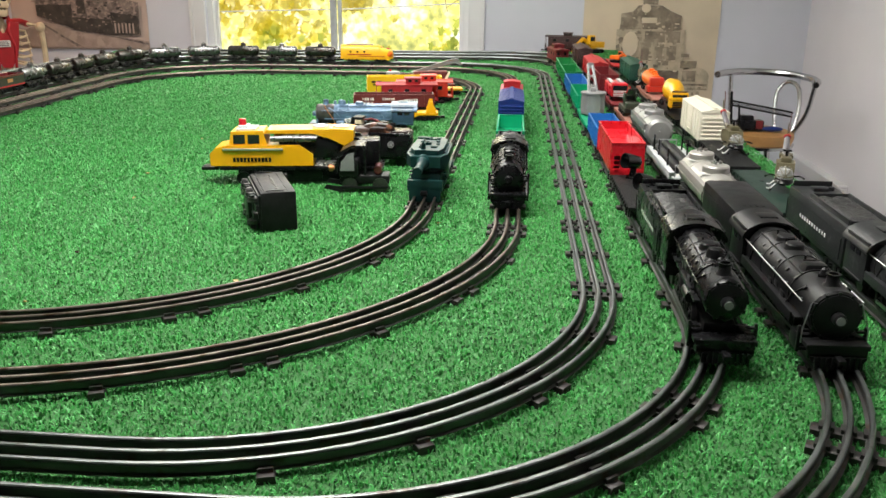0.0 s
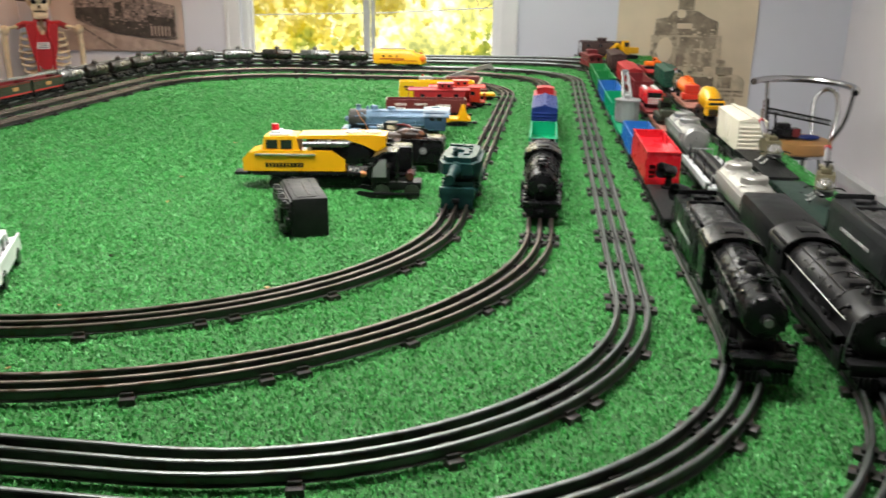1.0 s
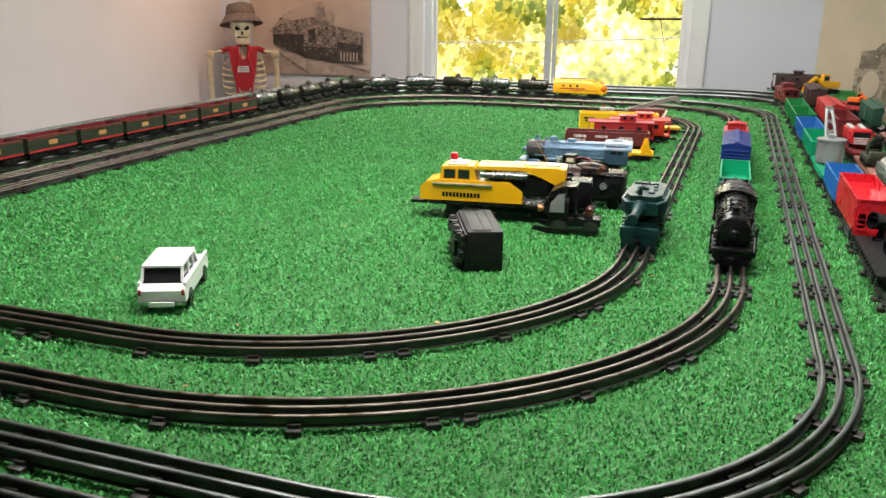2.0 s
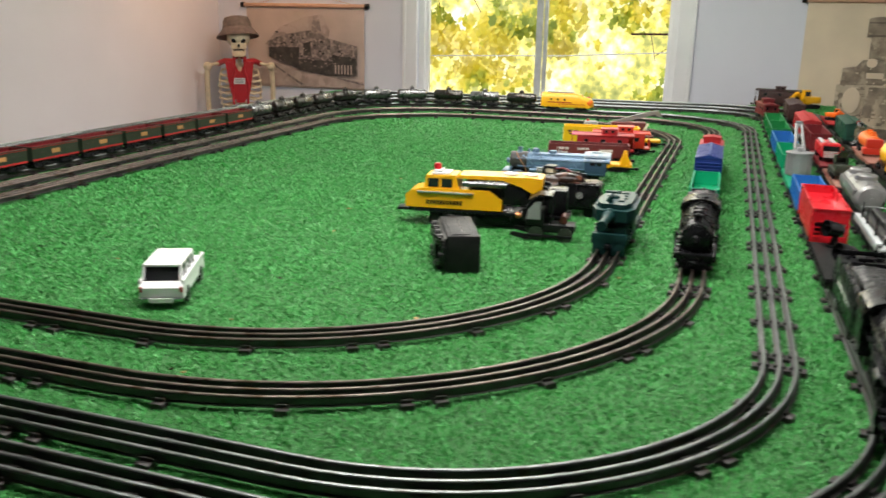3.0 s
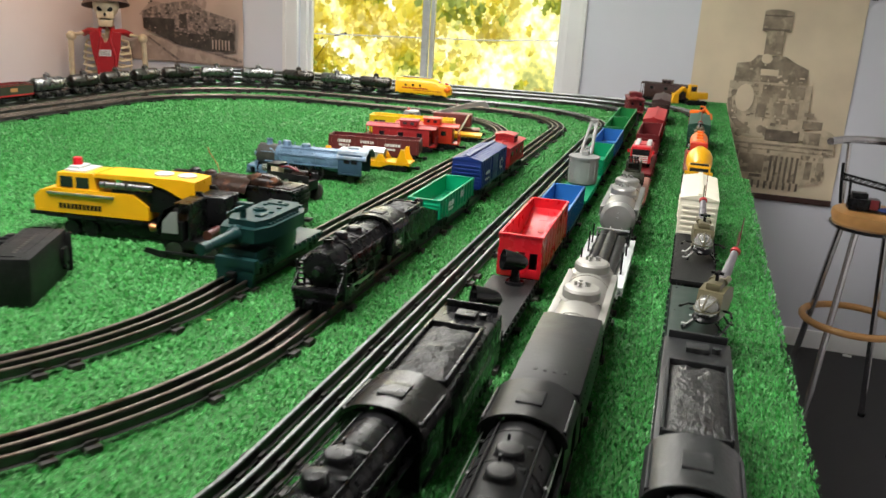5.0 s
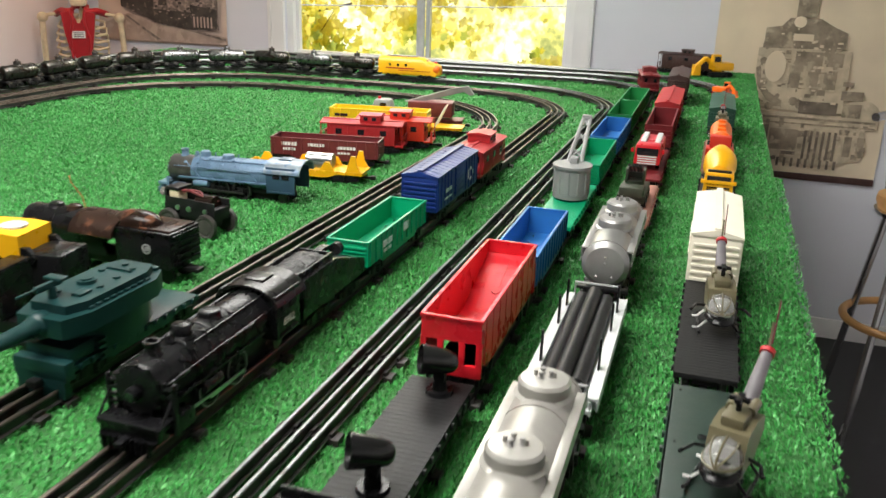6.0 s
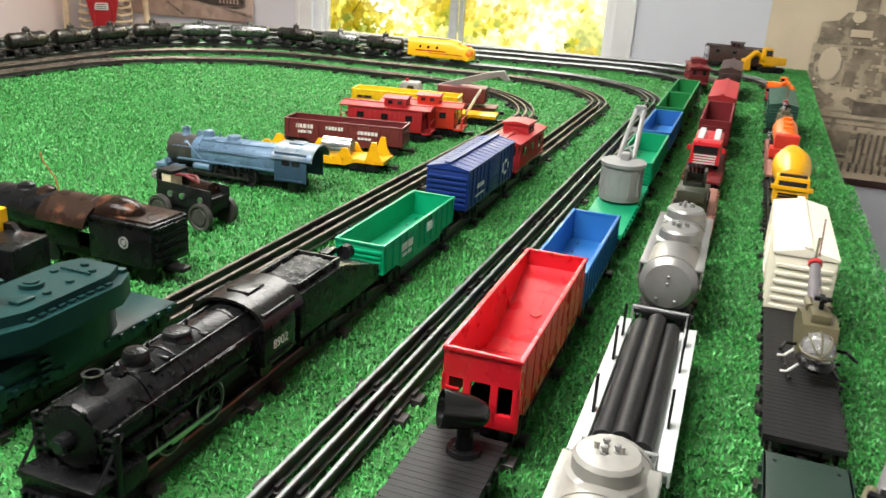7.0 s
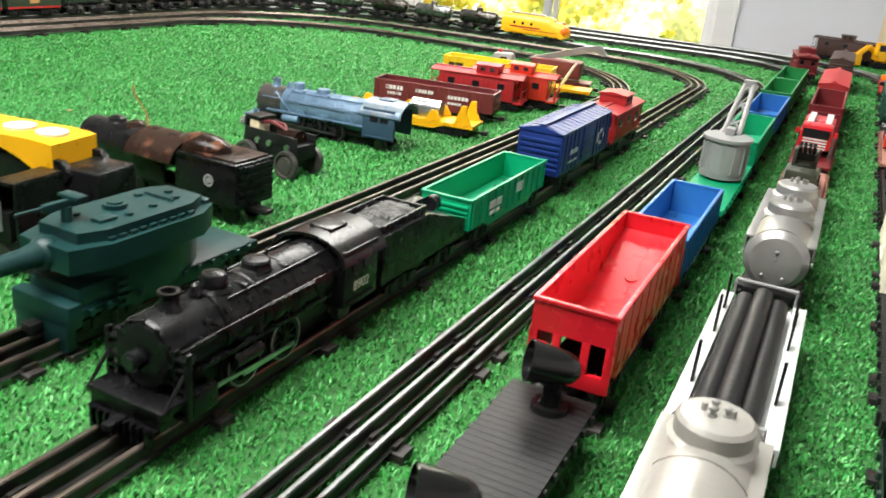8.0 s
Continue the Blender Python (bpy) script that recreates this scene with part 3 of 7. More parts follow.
class Track:
    def __init__(self, xa, xb, yf, yb, xl, rf, rb, rl, skew=0.0):
        """Right-hand straight from (xa, yf) to (xb, yb); left at xl; corner radii front, back, left; the back run is nearer by skew at its left end."""
        self.pts = fillet_loop([(xa, yf, rf), (xb, yb, rb), (xl, yb - skew, rl), (xl, yf, rl)])
        self.n = len(self.pts)
        self.seg = [(self.pts[(k + 1) % self.n] - p).length for k, p in enumerate(self.pts)]
        self.total = sum(self.seg)

    def at(self, s):
        """Place and heading at s metres along."""
        s %= self.total
        for k, g in enumerate(self.seg):
            if s <= g:
                a, b = self.pts[k], self.pts[(k + 1) % self.n]
                return a.lerp(b, s / g), math.degrees(math.atan2(b.y - a.y, b.x - a.x)) - 90
            s -= g

    def near(self, x, y):
        """Metres along at which the path passes nearest to (x, y)."""
        best, where, run = 9, 0, 0
        for k, g in enumerate(self.seg):
            a, b = self.pts[k], self.pts[(k + 1) % self.n]
            d = b - a
            f = max(0, min(1, (Vector((x, y)) - a).dot(d) / max(1e-9, d.dot(d))))
            m = (a + d * f - Vector((x, y))).length
            if m < best:
                best, where = m, run + f * g
            run += g
        return where


RAIL = [(-0.0040, 0.0062), (0.0040, 0.0062), (0.0040, 0.0068), (0.0011, 0.0075), (0.0010, 0.0132), (0.0019, 0.0143), (0.0022, 0.0156), (0.0015, 0.0168), (0, 0.0172), (-0.0015, 0.0168), (-0.0022, 0.0156), (-0.0019, 0.0143), (-0.0010, 0.0132), (-0.0011, 0.0075), (-0.0040, 0.0068)]
RAIL_TOP = 0.0172
TRACKS = {
    1: Track(0.062, 0.085, 0.618, 3.005, -1.125, 0.495, 0.44, 0.46, 0.04),
    2: Track(0.206, 0.192, 0.490, 3.215, -1.215, 0.557, 0.36, 0.46, 0.06),
    3: Track(0.313, 0.310, 0.397, 3.41, -1.315, 0.4025, 0.40, 0.44, 0.10),
    4: Track(0.418, 0.374, 0.330, 3.70, -1.425, 0.392, 0.28, 0.46, 0.21),
    5: Track(0.524, 0.464, 0.248, 3.85, -1.53, 0.392, 0.34, 0.48, 0.20),
    6: Track(0.636, 0.596, 0.150, 3.99, -1.635, 0.392, 0.40, 0.50, 0.20),
}


def sweep(bm, pts, off):
    n, rings = len(pts), []
    for k, p in enumerate(pts):
        d = (pts[(k + 1) % n] - pts[k - 1]).normalized()
        s = Vector((d.y, -d.x))
        rings.append([bm.verts.new((p.x + s.x * (off + a), p.y + s.y * (off + a), z)) for a, z in RAIL])
    m = len(RAIL)
    for k in range(n):
        a, b = rings[k], rings[(k + 1) % n]
        for i in range(m):
            j = (i + 1) % m
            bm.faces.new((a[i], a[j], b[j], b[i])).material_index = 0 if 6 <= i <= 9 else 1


def tie_mesh():
    bm = B()
    prism(bm, [(-0.0075, 0.0), (0.0075, 0.0), (0.0068, 0.0062), (0.0055, 0.007), (-0.0055, 0.007), (-0.0068, 0.0062)], 0.058, (0, 0, 0), "x")
    for x in (-0.0168, 0, 0.0168):
        for s in (-1, 1):
            bx(bm, (0.003, 0.011, 0.004), (x + s * 0.0045, 0, 0.0085), 0.0)
    return mesh_of("tie", bm, "tie")


def build_tracks():
    tie = tie_mesh()
    for key, tr in TRACKS.items():
        old = key in (1, 2)
        lab = "loop of browned three-rail toy train track on black ties" if old else "loop of shiny tinned three-rail toy train track on black ties"
        th = thing("toy_train_track", pose(0, 0, 0), lab, "train track", "track loops")
        for off in (-0.0168, 0, 0.0168):
            bm = B()
            sweep(bm, tr.pts, off)
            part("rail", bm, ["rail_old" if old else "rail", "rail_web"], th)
        s, k = 0.04 * key, 0
        while s < tr.total - 0.02:
            p, a = tr.at(s)
            part("tie", tie, None, th, at=pose(p.x, p.y, -0.0005, 0, 0, a))
            s += (0.118, 0.118, 0.034)[k % 3]
            k += 1


build_room()
build_window()
build_outside()
build_table()
build_turf()
build_tracks()


# ---- rolling stock: running gear ----
WR = 0.0088
TRACK_X = {1: 0.07, 2: 0.2, 3: 0.31, 4: 0.4, 5: 0.5, 6: 0.61}


def wheel_mesh(r=WR, name="wheel"):
    bm = B()
    lathe(bm, [(0.0015, -0.004), (r * 0.55, -0.0035), (r * 0.9, -0.0030), (r, -0.0028), (r, 0.0018), (r * 1.14, 0.0022), (r * 1.14, 0.0034), (r * 0.8, 0.0036), (0.0015, 0.0036)], seg=18)
    return mesh_of(name, bm, "wheel")


def bogie_mesh():
    bm = B()
    for s in (-1, 1):
        prism(bm, [(-0.027, 0.026), (-0.027, 0.021), (-0.0205, 0.019), (-0.010, 0.019), (-0.007, 0.0165), (0.007, 0.0165), (0.010, 0.019), (0.0205, 0.019), (0.027, 0.021), (0.027, 0.026), (0.012, 0.0285), (-0.012, 0.0285)], 0.0028, (s * 0.0235, 0, 0), "x")
        for y in (-0.0155, 0.0155):
            bx(bm, (0.004, 0.009, 0.009), (s * 0.0245, y, 0.0235), 0.001)
        for k in (-0.003, 0.0005, 0.004):
            cy(bm, 0.0032, 0.003, (s * 0.0248, 0, 0.0215 + k), "z", 8)
    bx(bm, (0.046, 0.012, 0.005), (0, 0, 0.0275))
    for y in (-0.0155, 0.0155):
        cy(bm, 0.0014, 0.044, (0, y, RAIL_TOP + WR), "x", 8)
    return mesh_of("bogie", bm, "black_dull")


WHEEL, BOGIE = wheel_mesh(), bogie_mesh()
bm = B()
bx(bm, (0.006, 0.022, 0.004), (0, 0.006, 0.023), 0.001)
bx(bm, (0.011, 0.010, 0.007), (0.001, 0.019, 0.0235), 0.0015)
COUPLER = mesh_of("coupler", bm, "black_dull")


def gear(root, length, inset=0.034, couple=True):
    """Two bogies with four wheels each, and a coupler at either end."""
    for s in (-1, 1):
        b = part("bogie", BOGIE, None, root, at=pose(0, s * (length / 2 - inset), 0))
        for x in (-1, 1):
            for y in (-0.0155, 0.0155):
                part("wheel", WHEEL, None, b, at=pose(x * 0.0168, y, RAIL_TOP + WR + 0.0002, 0, -90 * x, 0))
        if couple:
            part("coupler", COUPLER, None, root, at=pose(0, s * (length / 2 - 0.006), 0, 0, 0, 0 if s > 0 else 180))


def on_track(key, y, name, label, cat, group="", x=None, dx=0.0):
    """A thing on the right-hand straight of a track, at that y, dx aside within its play."""
    tr = TRACKS[key]
    p, a = tr.at(tr.near(TRACK_X[key] if x is None else x, y))
    return thing(name, pose(p.x + dx, p.y, 0, 0, 0, a), label, cat, group)


BLOCKS = {}


def block(name, size, material, root, at, bev=0.0):
    """A small bevelled piece of its own; pieces of one size share their mesh."""
    key = (name, tuple(round(v, 5) for v in size), material, bev)
    if key not in BLOCKS:
        bm = B()
        bx(bm, size, (0, 0, 0), bev)
        BLOCKS[key] = mesh_of(name, bm, material)
    return part(name, BLOCKS[key], None, root, at=at)


def bars(root, rows, material="print_white", name="lettering"):
    """Marks on a flat side: rows of (x, y, z, along, high), thin in x."""
    bm = B()
    for x, y, z, a, h in rows:
        bx(bm, (0.0006, a, h), (x, y, z))
    part(name, bm, material, root)


def word(x, y, z, letters, a=0.004, h=0.005, gap=0.0015):
    return [(x, y + (k - (letters - 1) / 2) * (a + gap), z, a, h) for k in range(letters)]


def shell(bm, L, W, z0, z1, t=0.0016, floor=0.002):
    """An open box: floor and four walls."""
    bx(bm, (W, L, floor), (0, 0, z0 + floor / 2))
    h = z1 - z0 - floor
    for s in (-1, 1):
        bx(bm, (t, L, h), (s * (W / 2 - t / 2), 0, z0 + floor + h / 2))
        bx(bm, (W - 2 * t, t, h), (0, s * (L / 2 - t / 2), z0 + floor + h / 2))
        bx(bm, (0.0034, L + 0.002, 0.0028), (s * (W / 2 - 0.0006), 0, z1 - 0.0004), 0.0006)
        bx(bm, (W, 0.0034, 0.0026), (0, s * (L / 2 - 0.0006), z1 - 0.0005), 0.0006)


def under(root, L, W, material="black_dull", z=0.0305):
    bm = B()
    bx(bm, (W * 0.4, L - 0.004, 0.006), (0, 0, z - 0.0015), 0.001)
    bx(bm, (W - 0.004, L - 0.004, 0.003), (0, 0, z + 0.0015))
    bx(bm, (W * 0.7, 0.05, 0.009), (0, 0.0, z - 0.007), 0.002)
    part("underframe", bm, material, root)


def gondola(key, y, L, material, label, z1=0.062, W=0.054, marks=None, ribs=12, at=None, stepped=True):
    root = thing("gondola_car", at, label, "toy train car", "gondola cars") if at else on_track(key, y, "gondola_car", label, "toy train car", "gondola cars")
    under(root, L, W)
    bm = B()
    shell(bm, L, W, 0.033, z1)
    for s in (-1, 1):
        for k in range(ribs):
            yy = (k - (ribs - 1) / 2) * (L - 0.012) / (ribs - 1)
            block("rib", (0.0022, 0.0026, z1 - 0.034), material, root, pose(s * (W / 2 + 0.0006), yy, (z1 + 0.033) / 2))
        for k in range(4):
            block("end_rib", (W - 0.006, 0.003, 0.0030), material, root, pose(0, s * (L / 2 + 0.0008), 0.040 + k * (z1 - 0.043) / 4), 0.001)
        if stepped:
            prism(bm, [(-L * 0.33, 0.0335), (L * 0.33, 0.0335), (L * 0.27, 0.0265), (-L * 0.27, 0.0265)], 0.0015, (s * (W / 2 - 0.0008), 0, 0), "x")
    part("body", bm, material, root)
    if marks:
        bars(root, marks)
    gear(root, L)
    return root


def hopper(key, y, L, material, label, W=0.056, z1=0.0875):
    root = on_track(key, y, "hopper_car", label, "toy train car", "hopper cars")
    under(root, L, W * 0.8)
    t = 0.0018
    for s in (-1, 1):
        bm = B()
        prism(bm, [(-L / 2, 0.050), (-L / 2, z1), (L / 2, z1), (L / 2, 0.050), (L * 0.40, 0.035), (-L * 0.40, 0.035)], t, (s * (W / 2 - t / 2), 0, 0), "x")
        bx(bm, (0.0036, L + 0.002, 0.003), (s * (W / 2 - 0.0006), 0, z1), 0.0006)
        for k in range(9):
            block("rib", (0.0008, 0.0013, 0.044), material, root, pose(s * (W / 2 + 0.0002), (k - 4) * L * 0.108, 0.0625))
        part("side_wall", bm, material, root)
        bm = B()
        bx(bm, (W - 2 * t, t, z1 - 0.066), (0, s * (L / 2 - t / 2), (z1 + 0.066) / 2))
        bx(bm, (W, 0.0034, 0.003), (0, s * (L / 2 - 0.0006), z1 + 0.0002), 0.0006)
        for x in (-W / 2 + 0.002, -0.010, 0.010, W / 2 - 0.002):
            bx(bm, (0.0056, 0.003, 0.034), (x, s * (L / 2 - 0.0015), 0.050), 0.0005)
        bx(bm, (W, 0.004, 0.012), (0, s * (L / 2 - 0.002), 0.038), 0.0008)
        for k in range(3):
            bx(bm, (0.010, 0.0016, 0.0016), (-W / 2 + 0.008, s * (L / 2 + 0.001), 0.042 + 0.008 * k))
        part("end_frame", bm, material, root)
        bm = B()
        prism(bm, [(s * (L / 2 - 0.002), 0.074), (s * 0.012, 0.042), (s * 0.012, 0.0395), (s * (L / 2 - 0.002), 0.0715)], W - 2 * t, (0, 0, 0), "x")
        part("slope_sheet", bm, material, root)
    bm = B()
    bx(bm, (W - 2 * t, 0.0245, 0.0025), (0, 0, 0.041))
    part("hopper_floor", bm, material, root)
    bm = B()
    slope = 0.032 / (L / 2 - 0.014)
    tilt = math.atan(slope)
    cy(bm, 0.0052, 0.0016, (0, 0.048, 0.0426 + 0.036 * slope), rot=Matrix.Rotation(tilt, 4, "X"), seg=18)
    part("hatch", bm, "red_dull", root, "dark red round hatch")
    bm = B()
    bx(bm, (0.0008, 0.078, 0.0008), (0.0015, 0.066, 0.0423 + 0.054 * slope), rot=Matrix.Rotation(tilt, 4, "X"))
    part("seam", bm, "red_dull", root)
    gear(root, L)
    return root


def boxcar(key, y, L, material, label, W=0.056, z1=0.086, ribs=14, marks=None, roof=None, at=None, name="box_car", roof_ribs=False):
    root = thing(name, at, label, "toy train car", "box cars") if at else on_track(key, y, name, label, "toy train car", "box cars")
    under(root, L, W)
    bm = B()
    bx(bm, (W, L, z1 - 0.033), (0, 0, (z1 + 0.033) / 2), 0.001)
    for s in (-1, 1):
        for k in range(ribs):
            yy = (k - (ribs - 1) / 2) * (L - 0.008) / (ribs - 1)
            if abs(yy) > 0.024:
                block("rib", (0.002, 0.0028, z1 - 0.038), material, root, pose(s * (W / 2 + 0.0005), yy, (z1 + 0.034) / 2))
        for k in range(6):
            block("end_rib", (W - 0.005, 0.0032, 0.0036), material, root, pose(0, s * (L / 2 + 0.0006), 0.040 + k * (z1 - 0.044) / 6), 0.001)
    part("body", bm, material, root)
    bm = B()
    prism(bm, [(-W / 2 - 0.0015, z1 - 0.0012), (-W / 2 - 0.0015, z1 + 0.001), (0, z1 + 0.0072), (W / 2 + 0.0015, z1 + 0.001), (W / 2 + 0.0015, z1 - 0.0012)], L + 0.003, (0, 0, 0), "y")
    for k in range(ribs if roof_ribs else 0):
        yy = (k - (ribs - 1) / 2) * (L - 0.008) / (ribs - 1)
        for s in (-1, 1):
            block("roof_rib", (W / 2 + 0.001, 0.0026, 0.0009), roof or material, root, pose(s * W / 4, yy, z1 + 0.0043, 0, s * 12.4, 0))
    bx(bm, (0.008, L + 0.002, 0.0016), (0, 0, z1 + 0.0085))
    part("roof", bm, roof or material, root)
    for s in (-1, 1):
        bm = B()
        bx(bm, (0.002, 0.042, z1 - 0.042), (s * (W / 2 + 0.001), 0, (z1 + 0.036) / 2), 0.0005)
        for k in range(4):
            bx(bm, (0.0012, 0.038, 0.002), (s * (W / 2 + 0.0024), 0, 0.045 + k * 0.010))
        bx(bm, (0.002, 0.07, 0.002), (s * (W / 2 + 0.001), 0.012, z1 - 0.002))
        part("sliding_door", bm, material, root)
    if marks:
        bars(root, marks)
    gear(root, L)
    return root


def caboose(key, y, L, material, label, W=0.054, z1=0.074, at=None, cup=0.0, roof=None, lit=None, marks=None):
    root = thing("caboose", at, label, "toy train car", "cabooses") if at else on_track(key, y, "caboose", label, "toy train car", "cabooses")
    under(root, L, W)
    b = L - 0.036
    bm = B()
    bx(bm, (W, b, z1 - 0.033), (0, 0, (z1 + 0.033) / 2), 0.001)
    for s in (-1, 1):
        for k in range(15):
            block("batten", (0.0008, 0.0006, z1 - 0.040), material, root, pose(s * (W / 2 + 0.0003), (k - 7) * b / 15, (z1 + 0.033) / 2))
    part("body", bm, material, root)
    bm = B()
    prism(bm, [(-W / 2 - 0.003, z1), (-W / 2 - 0.003, z1 + 0.002), (-W * 0.3, z1 + 0.0052), (0, z1 + 0.0066), (W * 0.3, z1 + 0.0052), (W / 2 + 0.003, z1 + 0.002), (W / 2 + 0.003, z1)], L - 0.004, (0, 0, 0), "y")
    bx(bm, (0.008, L - 0.006, 0.0015), (0, 0, z1 + 0.0072))
    part("roof", bm, roof or material, root)
    bm = B()
    bx(bm, (W * 0.78, 0.042, 0.015), (0, cup, z1 + 0.0105), 0.001)
    cu = part("cupola", bm, material, root)
    bm = B()
    prism(bm, [(-W * 0.42, 0), (-W * 0.42, 0.0018), (0, 0.005), (W * 0.42, 0.0018), (W * 0.42, 0)], 0.048, (0, cup, z1 + 0.018), "y")
    part("cupola_roof", bm, roof or material, cu)
    for s in (-1, 1):
        bm = B()
        bx(bm, (W, 0.018, 0.003), (0, s * (L / 2 - 0.009), 0.0325))
        part("platform", bm, material, root)
        bm = B()
        for x in (-W / 2 + 0.002, -W / 4, W / 4, W / 2 - 0.002):
            cy(bm, 0.0009, 0.020, (x, s * (L / 2 - 0.002), 0.044), "z", 6)
        cy(bm, 0.001, W - 0.003, (0, s * (L / 2 - 0.002), 0.054), "x", 6)
        for x in (-W / 2 + 0.002, W / 2 - 0.002):
            cy(bm, 0.0009, z1 - 0.033, (x, s * (L / 2 - 0.0035), (z1 + 0.033) / 2), "z", 6)
        part("end_railing", bm, material if material != "yellow" else "black_dull", root)
        for yy in (-b * 0.33, 0.0, b * 0.33):
            bm = B()
            bx(bm, (0.0012, 0.013, 0.011), (s * (W / 2 + 0.0004), yy, z1 - 0.015))
            part("side_window", bm, lit or "glass_dark", root)
        for yy in (-0.009, 0.009):
            bm = B()
            bx(bm, (0.0012, 0.009, 0.0065), (s * (W * 0.39 + 0.0004), cup + yy, z1 + 0.0125))
            part("window", bm, lit or "glass_dark", cu)
        for x in (-0.014, 0.014):
            bm = B()
            bx(bm, (0.009, 0.0012, 0.011), (x, s * (b / 2 + 0.0004), z1 - 0.014))
            part("end_window", bm, lit or "glass_dark", root)
    if marks:
        bars(root, marks)
    gear(root, L)
    return root


def flat(key, y, L, material, label, W=0.056, name="flat_car", at=None, planks=True, holes=0):
    root = thing(name, at, label, "toy train car", "flat cars") if at else on_track(key, y, name, label, "toy train car", "flat cars")
    bm = B()
    bx(bm, (W, L, 0.004), (0, 0, 0.0345), 0.0006)
    if planks:
        n = int(L / 0.0062)
        for k in range(n):
            block("plank", (W + 0.0006, L / n - 0.0004, 0.0010), material, root, pose(0, (k - (n - 1) / 2) * L / n, 0.0369))
    part("deck", bm, material, root)
    for s in (-1, 1):
        bm = B()
        prism(bm, [(-L / 2, 0.0365), (-L / 2, 0.031), (-L * 0.30, 0.031), (-L * 0.22, 0.0245), (L * 0.22, 0.0245), (L * 0.30, 0.031), (L / 2, 0.031), (L / 2, 0.0365)], 0.002, (s * (W / 2 - 0.001), 0, 0), "x")
        for k in range(12):
            block("stake_pocket", (0.003, 0.004, 0.005), material, root, pose(s * (W / 2 + 0.001), (k - 5.5) * L / 12.6, 0.0335), 0.0006)
        part("side_sill", bm, material, root)
    bm = B()
    bx(bm, (W * 0.4, L - 0.004, 0.006), (0, 0, 0.030), 0.001)
    part("centre_sill", bm, material, root)
    if holes:
        bm = B()
        for k in range(holes):
            for x in (-0.02, 0.02):
                cy(bm, 0.0014, 0.0004, (x, (k - (holes - 1) / 2) * (L - 0.02) / (holes - 1), 0.0368), "z", 8)
        cy(bm, 0.004, 0.0005, (0, L * 0.2, 0.0368), "z", 12)
        part("peg_holes", bm, "black", root)
    gear(root, L)
    return root


def tank_car(key, y, L, material, label, r=0.0235, domes=(0.0,), at=None, short=False, z=None, group="tank cars", base="black_dull", gear_on=True, board=False):
    root = thing("tank_car", at, label, "toy train car", group) if at else on_track(key, y, "tank_car", label, "toy train car", group)
    zc = z or 0.036 + r
    bm = B()
    bx(bm, (r * 1.5, L, 0.004), (0, 0, 0.0325), 0.0008)
    for s in (-1, 1):
        bx(bm, (r * 2.1, 0.010, 0.004), (0, s * (L / 2 - 0.006), 0.0326), 0.0008)
        bx(bm, (r * 1.2, 0.008, 0.012), (0, s * L * 0.28, 0.040), 0.001)
    part("frame", bm, base, root)
    n = L / 2 - 0.012
    e = 0.5 if board else 1.0
    bm = B()
    lathe(bm, [(0.001, -n - r * 0.28 * e), (r * 0.45, -n - r * 0.24 * e), (r * 0.8, -n - r * 0.12 * e), (r, -n + 0.004), (r, n - 0.004), (r * 0.8, n + r * 0.12 * e), (r * 0.45, n + r * 0.24 * e), (0.001, n + r * 0.28 * e)], (0, 0, zc), "y", 26)
    for yy in (-n + 0.008, -n * 0.35, n * 0.35, n - 0.008):
        b2 = B()
        lathe(b2, [(r * 0.9, -0.0012), (r + 0.0007, -0.001), (r + 0.0007, 0.001), (r * 0.9, 0.0012)], (0, yy, zc), "y", 26)
        part("tank_band", b2, material, root)
    part("tank", bm, material, root)
    for d in domes:
        bm = B()
        dr = r * (0.5 if len(domes) == 1 or short else 0.74)
        if board:
            for a in range(3):
                b2 = B()
                lathe(b2, [(0.0026, 0), (0.0024, 0.002), (0.0014, 0.0024), (0.0014, 0.0044), (0.0022, 0.0046), (0.0020, 0.0060), (0.0004, 0.0064)], (0.0045 * math.cos(a * 2.1), d + 0.0045 * math.sin(a * 2.1), zc + r * 0.86 + 0.0125), "z", 10)
                part("valve", b2, "silver", root)
        lathe(bm, [(dr * 1.15, 0), (dr, 0.002), (dr, 0.010), (dr * 0.9, 0.0125), (dr * 0.4, 0.0138), (0.0005, 0.0142)], (0, d, zc + r * 0.86), "z", 18)
        for s in (-1, 1):
            cy(bm, 0.0016, 0.006, (s * dr * 0.35, d, zc + r * 0.86 + 0.015), "z", 8)
        part("dome", bm, material, root)
    bm = B()
    for s in (-1, 1):
        tube(bm, [(s * (r + 0.002), -n, zc + 0.002), (s * (r + 0.002), n, zc + 0.002)], 0.0007, 6)
        for k in range(5):
            cy(bm, 0.0007, 0.004, (s * (r + 0.0005), (k - 2) * n / 2.2, zc + 0.002), "x", 6)
    if board:
        for s in (-1, 1):
            for x, z in ((0, 0.35), (-0.32, -0.5), (0.32, -0.5), (0, 0.1)):
                b2 = B()
                ball(b2, 0.0018, (x * r, s * (n + r * 0.12), zc + z * r), (1, 1, 1), 10, 6)
                part("end_bolt", b2, "silver", root)
            b2 = B()
            bx(b2, (r * 0.30, 2 * n - 0.026, 0.0022), (s * r * 0.94, 0, zc + r * 0.52), 0.0005)
            bx(b2, (0.0016, 2 * n - 0.026, r * 0.5), (s * r * 1.06, 0, zc + r * 0.30), 0.0004)
            part("side_walkway", b2, material, root)
    part("handrail", bm, "steel" if material in ("silver", "steel") else material, root)
    if gear_on:
        gear(root, L)
    return root


